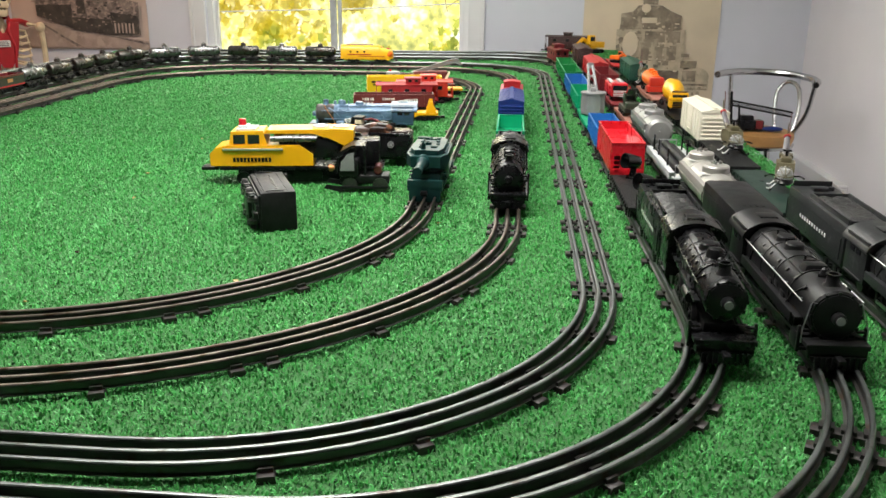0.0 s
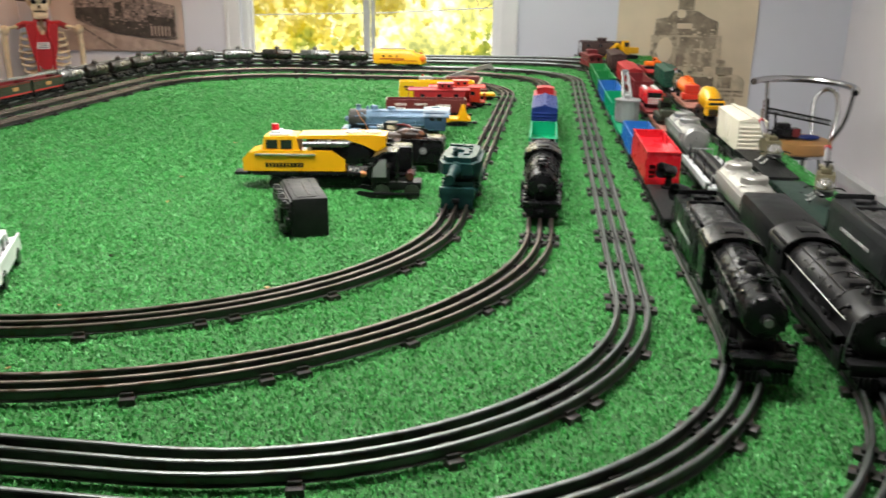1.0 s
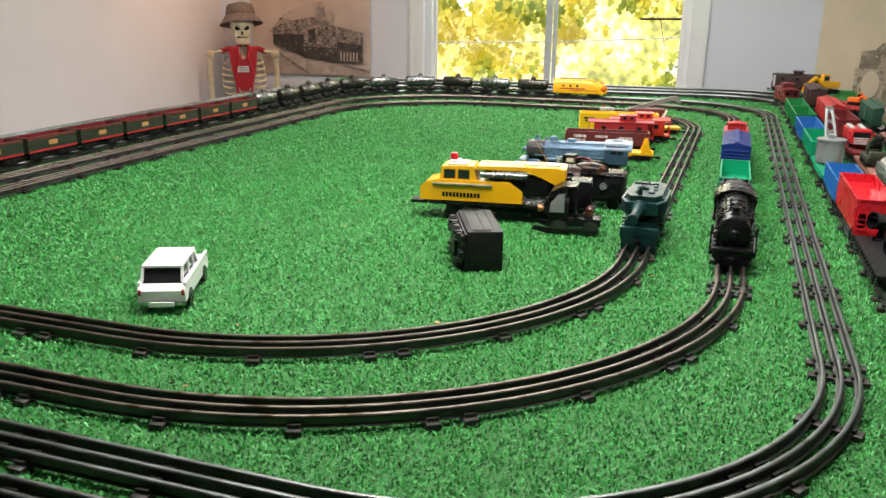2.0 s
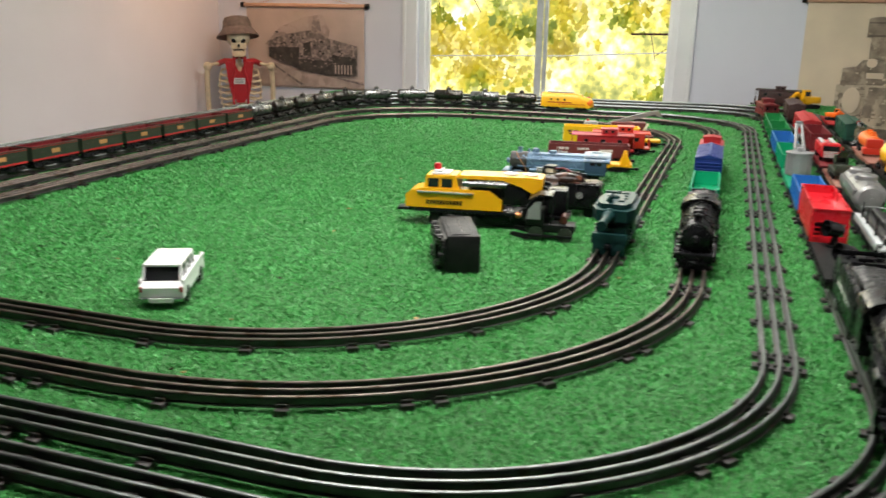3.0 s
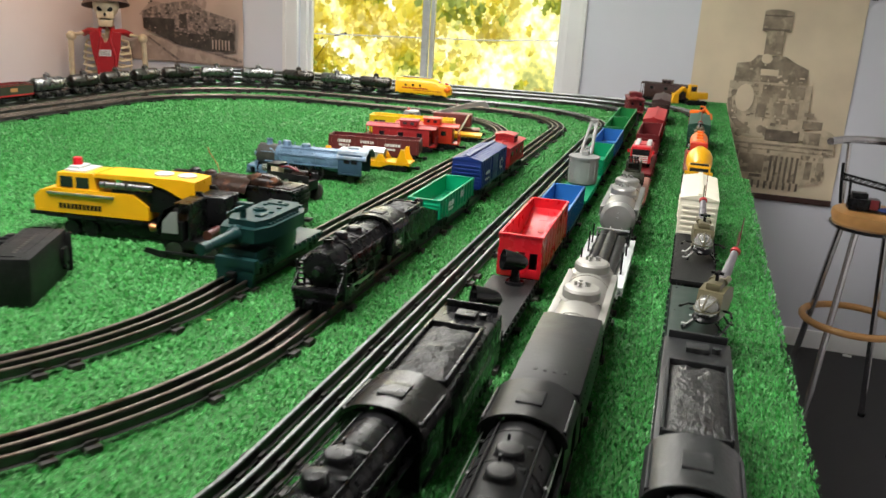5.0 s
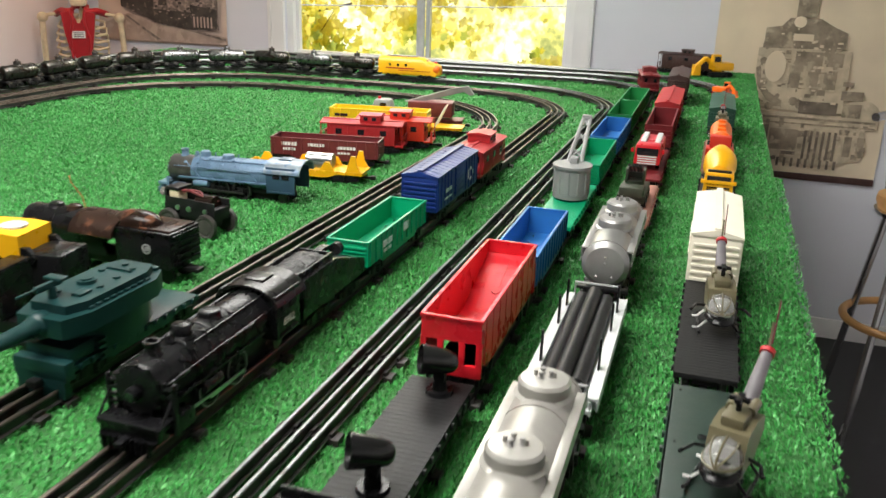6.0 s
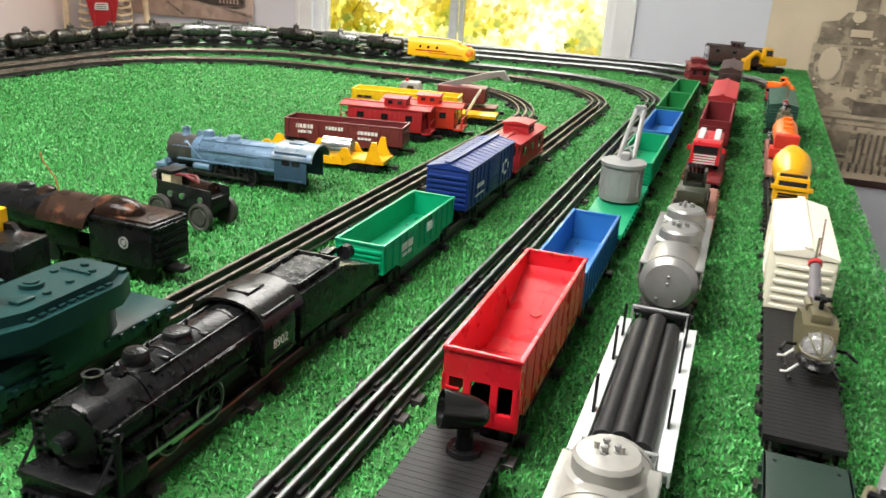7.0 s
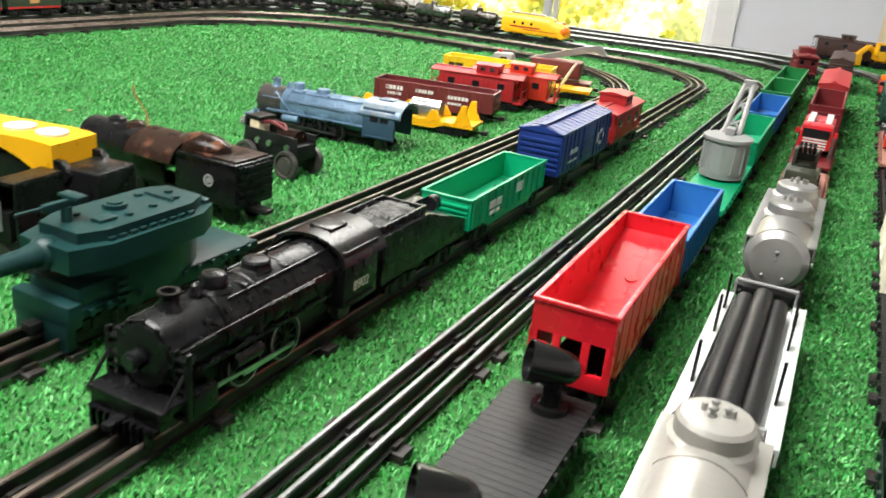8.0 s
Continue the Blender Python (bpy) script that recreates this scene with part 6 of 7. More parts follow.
# ---- toys standing on the turf ----
def construction_diesel():
    d = thing("diesel_switcher", pose(-0.178, 1.322, 0, 0, 0, -82), "yellow and black plastic toy diesel with a red beacon", "toy locomotive")
    bm = B()
    bx(bm, (0.060, 0.29, 0.006), (0, 0.01, 0.031), 0.002)
    bx(bm, (0.044, 0.24, 0.024), (0, 0.015, 0.016), 0.004)
    bx(bm, (0.050, 0.05, 0.016), (0, 0.02, 0.020), 0.003)
    for s in (-1, 1):
        for y in (-0.095, -0.065, 0.085, 0.115):
            cy(bm, 0.012, 0.006, (s * 0.0225, y, 0.0125), "x", 16)
    bx(bm, (0.030, 0.03, 0.006), (0, -0.155, 0.028), 0.002)
    part("chassis", bm, "black", d)
    bm = B()
    prism(bm, [(-0.150, 0.036), (-0.150, 0.058), (-0.140, 0.068), (-0.118, 0.073), (0.006, 0.073), (0.030, 0.056), (0.030, 0.036)], 0.060, (0, 0, 0), "x")
    part("lower_body", bm, "yellow", d)
    bm = B()
    prism(bm, [(-0.116, 0.072), (-0.112, 0.096), (-0.056, 0.098), (-0.050, 0.072)], 0.054, (0, 0, 0), "x")
    c = part("cab", bm, "yellow", d)
    for s in (-1, 1):
        for y in (-0.098, -0.073):
            bm = B()
            bx(bm, (0.002, 0.020, 0.016), (s * 0.0270, y, 0.083), 0.0)
            part("cab_window", bm, "glass_dark", c)
        bm = B()
        cy(bm, 0.0022, 0.105, (s * 0.0315, -0.075, 0.0655), "y", 8)
        part("side_pipe", bm, "steel", d)
        bm = B()
        for y, l in ((-0.024, 0.040), (0.018, 0.038)):
            cy(bm, 0.0052, l, (s * 0.0262, y, 0.0835), "y", 14)
            cy(bm, 0.0058, 0.003, (s * 0.0262, y - l * 0.3, 0.0835), "y", 14)
        part("air_tank", bm, "tank_steel", d, "silver air tanks in the open side")
        for k in range(8):
            block("rivet", (0.0012, 0.0016, 0.0016), "yellow", d, pose(s * 0.0304, -0.140 + 0.022 * k, 0.0395))
        bars(d, [(s * 0.0303, -0.108 + 0.0062 * k, 0.047, 0.0046, 0.008) for k in range(11)], "black", "maker_mark")
        bm = B()
        prism(bm, [(0.066, 0.036), (0.080, 0.036), (0.120, 0.075), (0.110, 0.086), (0.100, 0.086)], 0.006, (s * 0.024, 0, 0), "x")
        part("side_strut", bm, "black", d)
        bm = B()
        bx(bm, (0.002, 0.018, 0.012), (s * 0.0305, 0.082, 0.046), 0.0)
        part("side_plate", bm, "grey_pale", d)
    bm = B()
    bx(bm, (0.050, 0.13, 0.036), (0, 0.035, 0.066), 0.004)
    part("engine_block", bm, "black", d)
    bm = B()
    prism(bm, [(-0.055, 0.093), (-0.050, 0.099), (0.080, 0.101), (0.102, 0.099), (0.102, 0.075), (0.085, 0.072), (0.060, 0.084), (0.030, 0.093)], 0.056, (0, 0, 0), "x")
    part("hood", bm, "yellow", d)
    for y in (0.042, 0.078):
        bm = B()
        lathe(bm, [(0.014, 0), (0.014, 0.0025), (0.009, 0.004), (0.0005, 0.0045)], (0, y, 0.1005), "z", 18)
        part("roof_fan", bm, "grey_pale", d)
    bm = B()
    bx(bm, (0.044, 0.034, 0.004), (0, -0.086, 0.0985), 0.001)
    bx(bm, (0.030, 0.018, 0.006), (0, -0.092, 0.1015), 0.002)
    part("roof_plate", bm, "grey_pale", d)
    bm = B()
    cy(bm, 0.0072, 0.012, (0, -0.095, 0.109), "z", 16, 0.0062)
    part("beacon", bm, "red", d, "red beacon lamp")
    bm = B()
    bx(bm, (0.050, 0.045, 0.044), (0, 0.125, 0.058), 0.004)
    part("rear_block", bm, "black", d)


def overturned_tender():
    t = thing("tender", pose(-0.158, 1.072, 0.030) @ pose(0, 0, 0, 0, 0, 24) @ pose(0, 0, 0, 0, 90, 0) @ pose(0, 0, -0.055), "black toy tender lying on its side on the turf", "toy train car", "tenders")
    tender(t, 0.135, "deck_black", 0.085, W=0.060, marks=False, coal=False)
    bars(t, word(-0.0303, 0.0, 0.060, 11, 0.0045, 0.0045, 0.004), "wheel_worn")


def speeder():
    m = thing("motor_trolley", pose(-0.052, 1.272, 0, 0, 0, -84), "black toy motor trolley with a grey window and copper coil", "toy train car")
    for s in (-1, 1):
        for y in (-0.020, 0.032):
            bm = B()
            lathe(bm, [(0.003, -0.003), (0.0125, -0.003), (0.0135, 0), (0.0135, 0.003), (0.003, 0.003)], (s * 0.019, y, 0.0135), "x", 18)
            part("wheel", bm, "wheel", m)
        bm = B()
        bx(bm, (0.003, 0.090, 0.005), (s * 0.0235, 0.0, 0.011), 0.001)
        prism(bm, [(-0.065, 0.010), (-0.040, 0.004), (-0.030, 0.004), (-0.030, 0.012), (-0.060, 0.016)], 0.003, (s * 0.0235, 0, 0), "x")
        part("side_frame", bm, "black_dull", m)
    bm = B()
    bx(bm, (0.040, 0.085, 0.014), (0, 0.005, 0.024), 0.002)
    bx(bm, (0.044, 0.034, 0.028), (0, -0.022, 0.043), 0.003)
    part("motor_block", bm, "black_dull", m)
    bm = B()
    arc = [(-0.044, 0.036), (-0.043, 0.055), (-0.034, 0.074), (-0.016, 0.084), (0.006, 0.084)]
    prism(bm, arc + [(0.006, 0.081), (-0.015, 0.081), (-0.031, 0.072), (-0.040, 0.054), (-0.041, 0.036)], 0.050, (0, 0, 0), "x")
    bx(bm, (0.050, 0.003, 0.050), (0, 0.006, 0.058))
    part("hood", bm, "black", m)
    for s in (-1, 1):
        bm = B()
        prism(bm, [(-0.036, 0.040), (-0.034, 0.056), (-0.022, 0.070), (-0.012, 0.072), (-0.012, 0.040)], 0.0016, (s * 0.0235, 0, 0), "x")
        part("side_window", bm, "grey", m)
    bm = B()
    cy(bm, 0.007, 0.034, (0, 0.028, 0.040), "x", 14)
    part("coil", bm, "coil_red", m)
    bm = B()
    lathe(bm, [(0.0035, 0), (0.006, -0.006), (0.006, -0.009), (0.003, -0.009)], (0.018, -0.046, 0.044), "y", 12)
    part("headlamp", bm, "copper", m)


def melted_loco():
    m = thing("locomotive_shell", pose(-0.120, 1.487, 0, 0, 0, 88), "scorched black toy locomotive and tender with browned warped roof", "toy locomotive")
    bm = B()
    bx(bm, (0.058, 0.082, 0.046), (0, -0.086, 0.045), 0.002)
    for s in (-1, 1):
        bx(bm, (0.002, 0.078, 0.004), (s * 0.029, -0.086, 0.066), 0.0006)
    td = part("tender_body", bm, "black", m)
    for k in range(5):
        block("end_rib", (0.050, 0.003, 0.004), "black", m, pose(0, -0.1275, 0.029 + 0.0085 * k), 0.001)
    bm = B()
    bx(bm, (0.050, 0.074, 0.003), (0.001, -0.086, 0.0688), 0.001)
    part("tender_top", bm, "rust", m, "browned tender top")
    bm = B()
    ball(bm, 0.02, (-0.004, -0.062, 0.070), (1.0, 1.75, 0.75), 20, 12)
    part("coal_load", bm, "rust", m, "smooth browned coal load")
    bm = B()
    lathe(bm, [(0.0045, 0), (0.0065, 0), (0.0065, 0.001), (0.0045, 0.001)], (-0.0302, -0.092, 0.046), "x", 16, ring=True)
    cy(bm, 0.003, 0.0012, (-0.0295, -0.092, 0.046), "x", 12)
    part("round_emblem", bm, "grey", td)
    bm = B()
    n = 14
    arc = [(0.036 * math.sin(math.pi * (k / n - 0.5) * 0.86), 0.050 + 0.028 * math.cos(math.pi * (k / n - 0.5) * 0.86)) for k in range(n + 1)]
    prism(bm, arc + [(x * 0.95, z - 0.002) for x, z in arc[::-1]], 0.066, (-0.005, -0.016, 0), "y")
    part("cab_roof", bm, "rust", m, "browned glossy cab roof")
    bm = B()
    for s in (-1, 1):
        bx(bm, (0.002, 0.046, 0.034), (s * 0.029, -0.008, 0.045), 0.0006)
    bx(bm, (0.056, 0.002, 0.040), (0, 0.014, 0.046), 0.0006)
    part("cab", bm, "black", m)
    bm = B()
    lathe(bm, [(0.012, 0.112), (0.021, 0.110), (0.0225, 0.106), (0.0225, 0.060), (0.0240, 0.058), (0.0240, 0.012)], (0, 0, 0.050), "y", 26)
    part("boiler", bm, "black", m)
    for y in (0.040, 0.070):
        bm = B()
        lathe(bm, [(0.0115, 0), (0.0100, 0.002), (0.0092, 0.005), (0.0045, 0.0072), (0.0005, 0.0076)], (0, y, 0.0715), "z", 16)
        part("dome", bm, "rust" if y < 0.05 else "black", m)
    bm = B()
    bx(bm, (0.034, 0.23, 0.012), (0, 0.0, 0.020), 0.002)
    bx(bm, (0.014, 0.022, 0.005), (0, -0.136, 0.018), 0.001)
    part("chassis", bm, "black_dull", m)
    for s in (-1, 1):
        for y in (-0.11, -0.06, 0.02, 0.06):
            bm = B()
            cy(bm, 0.011, 0.005, (s * 0.0165, y, 0.011), "x", 16)
            part("wheel", bm, "black_dull", m)
    bm = B()
    tube(bm, [(0.0, 0.022, 0.074), (0.004, 0.030, 0.088), (0.0, 0.042, 0.107), (0.002, 0.046, 0.115)], 0.0009, 6)
    part("stray_wire", bm, "copper", m, "thin bent copper wire")


def motor_chassis():
    m = thing("motor_chassis", pose(-0.098, 1.660, 0, 0, 0, -97), "bare blackened toy motor chassis on four wheels", "toy train car")
    for s in (-1, 1):
        for y in (-0.034, 0.034):
            bm = B()
            lathe(bm, [(0.002, -0.0034), (0.010, -0.0034), (0.0105, -0.0022), (0.0135, -0.0022), (0.014, -0.004), (0.0172, -0.004), (0.0178, -0.001), (0.0178, 0.003), (0.003, 0.003)] if s < 0 else [(0.003, -0.003), (0.0178, -0.003), (0.0178, 0.001), (0.0172, 0.004), (0.014, 0.004), (0.0135, 0.0022), (0.0105, 0.0022), (0.010, 0.0034), (0.002, 0.0034)], (s * 0.0225, y, 0.0178), "x", 22)
            part("wheel", bm, "wheel_worn", m, "worn grey wheel")
    bm = B()
    bx(bm, (0.034, 0.092, 0.018), (0, 0, 0.033), 0.002)
    bx(bm, (0.028, 0.060, 0.014), (0, 0.004, 0.018), 0.002)
    for s in (-1, 1):
        bx(bm, (0.002, 0.088, 0.014), (s * 0.0165, 0.002, 0.045), 0.0005)
    bx(bm, (0.030, 0.004, 0.026), (0, -0.044, 0.050), 0.0008)
    bx(bm, (0.030, 0.024, 0.005), (0, -0.032, 0.0635), 0.001)
    part("frame", bm, "black_dull", m)
    for s in (-1, 1):
        for y in (-0.02, 0.0, 0.03):
            bm = B()
            cy(bm, 0.004, 0.003, (s * 0.018, y, 0.038), "x", 10)
            part("screw", bm, "steel", m)
    bm = B()
    cy(bm, 0.012, 0.030, (0, 0.020, 0.046), "y", 16)
    part("motor", bm, "rust", m, "browned motor drum")
    bm = B()
    bx(bm, (0.020, 0.016, 0.020), (0.004, -0.030, 0.052), 0.002)
    part("brush_block", bm, "bone", m, "yellowed brush block")
    bm = B()
    lathe(bm, [(0.004, 0), (0.004, 0.010), (0.0028, 0.012), (0.0028, 0.018), (0.001, 0.019)], (0, -0.046, 0.056), rot=Matrix.Rotation(radians(90), 4, "X"), seg=12)
    part("headlight_socket", bm, "steel", m)
    bm = B()
    tube(bm, [(0.006, -0.02, 0.060), (0.012, 0.0, 0.064), (0.004, 0.02, 0.054), (-0.006, 0.035, 0.050)], 0.002, 6)
    tube(bm, [(-0.008, -0.018, 0.058), (-0.002, 0.006, 0.060), (0.008, 0.028, 0.050)], 0.002, 6)
    part("wiring", bm, "maroon", m)
    bm = B()
    lathe(bm, [(0.004, 0.0), (0.006, -0.008), (0.006, -0.014), (0.003, -0.014)], (0, -0.050, 0.052), "y", 12)
    part("headlamp", bm, "glass_clear", m)


def blue_loco():
    e = thing("steam_locomotive", pose(-0.158, 1.850, -0.0165, 0, 0, -85), "slate blue toy steam locomotive standing on the turf", "toy locomotive", "steam locomotives")
    steam_loco(e, 0.250, 0.0235, "bluegrey", 0.058, 0.050, 0.040, 3, accent="slate_pale", cab_paint="bluegrey_dark", front_paint="wheel_worn", skirt=False)


def white_car():
    c = thing("toy_car", pose(-0.474, 0.778, 0.002, 0, 0, 24) @ Matrix.Scale(0.93, 4), "white toy station wagon with dark windows", "toy car")
    bm = B()
    prism(bm, [(-0.078, 0.014), (-0.080, 0.030), (-0.072, 0.038), (0.020, 0.038), (0.074, 0.034), (0.080, 0.026), (0.080, 0.014)], 0.060, (0, 0, 0), "x")
    bx(bm, (0.004, 0.150, 0.007), (0.029, 0, 0.037), 0.0015)
    bx(bm, (0.004, 0.150, 0.007), (-0.029, 0, 0.037), 0.0015)
    part("body", bm, "white_car", c)
    bm = B()
    prism(bm, [(-0.072, 0.037), (-0.060, 0.057), (0.012, 0.058), (0.034, 0.037)], 0.050, (0, 0, 0), "x")
    top = part("cabin", bm, "glass_dark", c, "dark tinted windows")
    bm = B()
    bx(bm, (0.052, 0.086, 0.004), (0, -0.022, 0.0585), 0.0015)
    for s in (-1, 1):
        for y, l in ((-0.066, 18), (-0.030, 0), (0.0, 0), (0.022, -40)):
            bx(bm, (0.003, 0.004, 0.024), (s * 0.0252, y, 0.047), rot=Euler((radians(-l), 0, 0)).to_matrix().to_4x4())
    part("roof", bm, "white_car", top)
    bm = B()
    bx(bm, (0.060, 0.004, 0.006), (0, -0.081, 0.014), 0.0015)
    part("bumper", bm, "chrome", c)
    bm = B()
    bx(bm, (0.032, 0.002, 0.006), (0, -0.0838, 0.013))
    part("rear_plate", bm, "print_white", c)
    for s in (-1, 1):
        bm = B()
        bx(bm, (0.004, 0.003, 0.008), (s * 0.0275, -0.0795, 0.028), 0.001)
        part("tail_lamp", bm, "red_dull", c)
        for y in (-0.048, 0.050):
            bm = B()
            lathe(bm, [(0.004, -0.004), (0.0115, -0.004), (0.0125, -0.002), (0.0125, 0.002), (0.0115, 0.004), (0.004, 0.004)], (s * 0.0275, y, 0.0125), "x", 18)
            part("wheel", bm, "black", c)


def row_of_cars():
    """Cars parked across the turf beside the first loop."""
    def at(x, y, a):
        return pose(x, y, -0.0135, 0, 0, a)
    f = flat(1, 0, 0.235, "yellow", "yellow toy flat car with upright wheel chocks", at=at(-0.108, 2.015, -83), planks=False)
    for y in (-0.085, -0.01, 0.05, 0.10):
        for s in (-1, 1):
            bm = B()
            prism(bm, [(y - 0.014, 0.036), (y + 0.014, 0.036), (y + 0.006, 0.050), (y + 0.004, 0.066 if y > 0.08 else 0.052), (y - 0.004, 0.066 if y > 0.08 else 0.052)], 0.004, (s * 0.024, 0, 0), "x")
            part("chock", bm, "yellow", f)
    bm = B()
    cy(bm, 0.013, 0.05, (0, 0.03, 0.050), "y", 18)
    bx(bm, (0.028, 0.04, 0.012), (0, 0.035, 0.043), 0.003)
    part("chrome_load", bm, "steel", f, "small shiny metal load")
    g = gondola(1, 0, 0.215, "maroon", "maroon toy gondola with worn white lettering", 0.066, at=at(-0.122, 2.137, -80))
    bars(g, [*word(0.0284, -0.07, 0.055, 5, 0.005, 0.007), *word(0.0284, -0.015, 0.055, 6, 0.004, 0.006), *word(0.0284, 0.045, 0.052, 6, 0.005, 0.006), *word(0.0284, -0.07, 0.045, 5, 0.004, 0.005), *word(0.0284, 0.04, 0.042, 4, 0.005, 0.004)])
    caboose(1, 0, 0.180, "red_dull", "brick red toy caboose with dark windows", at=at(-0.105, 2.275, -80), cup=0.018, marks=word(0.0275, 0.045, 0.050, 2, 0.004, 0.005))
    caboose(1, 0, 0.170, "red_orange", "small orange-red toy caboose", at=at(-0.062, 2.350, -80), cup=0.012)
    h = gondola(1, 0, 0.225, "yellow_lemon", "yellow toy dump car with black emblem", 0.080, at=at(-0.132, 2.430, -80), stepped=False)
    bars(h, [(0.0284, -0.085, 0.066, 0.030, 0.006), (0.0284, -0.085, 0.058, 0.022, 0.005)], "brown_dark", "emblem")
    f = flat(1, 0, 0.25, "yellow", "yellow toy work flat car", at=at(-0.085, 2.505, -80), planks=False)
    for s in (-1, 1):
        bm = B()
        tube(bm, [(s * 0.022, 0.06, 0.036), (s * 0.01, 0.085, 0.085)], 0.0022, 6)
        part("support_strut", bm, "white_plastic", f)
    c = flat(1, 0, 0.25, "maroon", "maroon toy wreck crane car with a grey boom", at=at(-0.115, 2.60, -80), name="crane_car", planks=False)
    bm = B()
    bx(bm, (0.050, 0.11, 0.036), (0, 0.045, 0.060), 0.004)
    part("crane_house", bm, "maroon", c)
    bm = B()
    bx(bm, (0.046, 0.055, 0.034), (0, -0.075, 0.060), 0.006, taper=(0.8, 0.75))
    k = part("crane_cab", bm, "grey", c)
    bm = B()
    bx(bm, (0.047, 0.014, 0.012), (0, -0.072, 0.064))
    part("cab_window", bm, "glass_dark", k)
    bm = B()
    cy(bm, 0.004, 0.006, (0, -0.085, 0.080), "z", 10)
    part("beacon", bm, "red", k)
    bm = B()
    prism(bm, [(-0.02, 0.074), (0.10, 0.112), (0.135, 0.118), (0.150, 0.098), (0.140, 0.096), (0.125, 0.104), (0.01, 0.072)], 0.012, (0.0, 0, 0), "x")
    part("boom", bm, "grey", c)


# ---- furniture and things in the room ----
def skeleton_figure():
    bm = B()
    mats = ["bone", "heart", "hat", "print_white", "black"]

    def grp(i, fn):
        n = len(bm.faces)
        fn()
        paint(bm, n, i)

    def bones():
        ball(bm, 0.067, (0, 0.004, 0.040), (1.0, 1.1, 1.0), 18, 12)
        bx(bm, (0.090, 0.055, 0.050), (0, -0.034, -0.006), 0.016)
        bx(bm, (0.072, 0.050, 0.044), (0, -0.034, -0.050), 0.015, taper=(1.15, 1.1))
        tube(bm, [(0, 0.02, -0.03), (0, 0.03, -0.10), (0, 0.035, -0.30), (0, 0.03, -0.55)], 0.014, 8)
        for s in (-1, 1):
            tube(bm, [(s * 0.01, -0.02, -0.115), (s * 0.09, -0.01, -0.105), (s * 0.175, 0, -0.120)], 0.009, 8)
            ball(bm, 0.026, (s * 0.182, 0, -0.128), (1, 1, 1), 10, 8)
            tube(bm, [(s * 0.185, 0, -0.13), (s * 0.190, 0.01, -0.27), (s * 0.185, 0.0, -0.40)], 0.0145, 8)
            tube(bm, [(s * 0.185, 0.0, -0.40), (s * 0.19, -0.06, -0.62)], 0.011, 8)
            for k in range(7):
                z = -0.15 - 0.034 * k
                w = 0.105 + 0.012 * math.sin(k * 0.6)
                tube(bm, [(s * 0.012, 0.035, z + 0.02), (s * w, 0.03, z), (s * (w + 0.005), -0.02, z - 0.022), (s * 0.075, -0.065, z - 0.030), (s * 0.02, -0.075, z - 0.012)], 0.0068, 6)
            tube(bm, [(s * 0.07, 0, -0.60), (s * 0.075, -0.01, -0.90), (s * 0.07, 0, -1.30)], 0.016, 8)
            ball(bm, 0.055, (s * 0.05, 0.02, -0.58), (1, 0.6, 0.9), 10, 8)
            bx(bm, (0.05, 0.13, 0.03), (s * 0.07, -0.03, -1.352), 0.01)
        tube(bm, [(0, -0.075, -0.13), (0, -0.08, -0.30)], 0.013, 6)
    grp(0, bones)

    def heart():
        prism(bm, [(-0.080, -0.100), (-0.034, -0.092), (-0.006, -0.150), (0.006, -0.150), (0.034, -0.092), (0.080, -0.100), (0.070, -0.19), (0.054, -0.275), (0.020, -0.33), (-0.020, -0.33), (-0.054, -0.275), (-0.070, -0.19)], 0.026, (0, -0.083, 0), "y")
        for s in (-1, 1):
            tube(bm, [(s * 0.030, -0.075, -0.098), (s * 0.085, -0.04, -0.094), (s * 0.120, 0.02, -0.112)], 0.017, 8)
            tube(bm, [(s * 0.032, -0.094, -0.095), (s * 0.024, -0.100, -0.14), (s * 0.046, -0.098, -0.22), (s * 0.040, -0.096, -0.34)], 0.0075, 7)
        tube(bm, [(-0.034, -0.07, -0.090), (-0.03, 0.02, -0.075), (0.03, 0.02, -0.075), (0.034, -0.07, -0.090)], 0.012, 8)
    grp(1, heart)
    grp(2, lambda: (lathe(bm, [(0.074, 0.058), (0.118, 0.024), (0.124, 0.018), (0.123, 0.024), (0.094, 0.060), (0.082, 0.072), (0.079, 0.108), (0.070, 0.128), (0.040, 0.137), (0.001, 0.134)], (0, 0.014, 0.022), rot=Euler((radians(-11), radians(-4), 0)).to_matrix().to_4x4(), seg=22), lathe(bm, [(0.0835, 0.070), (0.0845, 0.074), (0.0825, 0.086), (0.0800, 0.088)], (0, 0.014, 0.022), rot=Euler((radians(-11), radians(-4), 0)).to_matrix().to_4x4(), seg=22, ring=True)))
    grp(3, lambda: bx(bm, (0.062, 0.004, 0.034), (-0.004, -0.099, -0.205)))

    def dark():
        for s in (-1, 1):
            ball(bm, 0.0155, (s * 0.024, -0.058, 0.022), (1.1, 0.5, 0.9), 10, 8)
        ball(bm, 0.009, (0, -0.064, -0.006), (0.8, 0.4, 1.2), 8, 6)
        bx(bm, (0.054, 0.004, 0.003), (0, -0.0615, -0.030))
        for k in range(7):
            bx(bm, (0.0014, 0.003, 0.014), ((k - 3) * 0.0078, -0.0612, -0.030))
        for k in range(3):
            bx(bm, (0.046, 0.002, 0.003), (-0.004, -0.1015, -0.196 - 0.009 * k))
    grp(4, dark)
    solid("skeleton_decoration", bm, mats, "plastic skeleton decoration in a grey hat with a red vest", "decoration", at=pose(-2.53, 4.24, 0.203, 0, 0, 32))


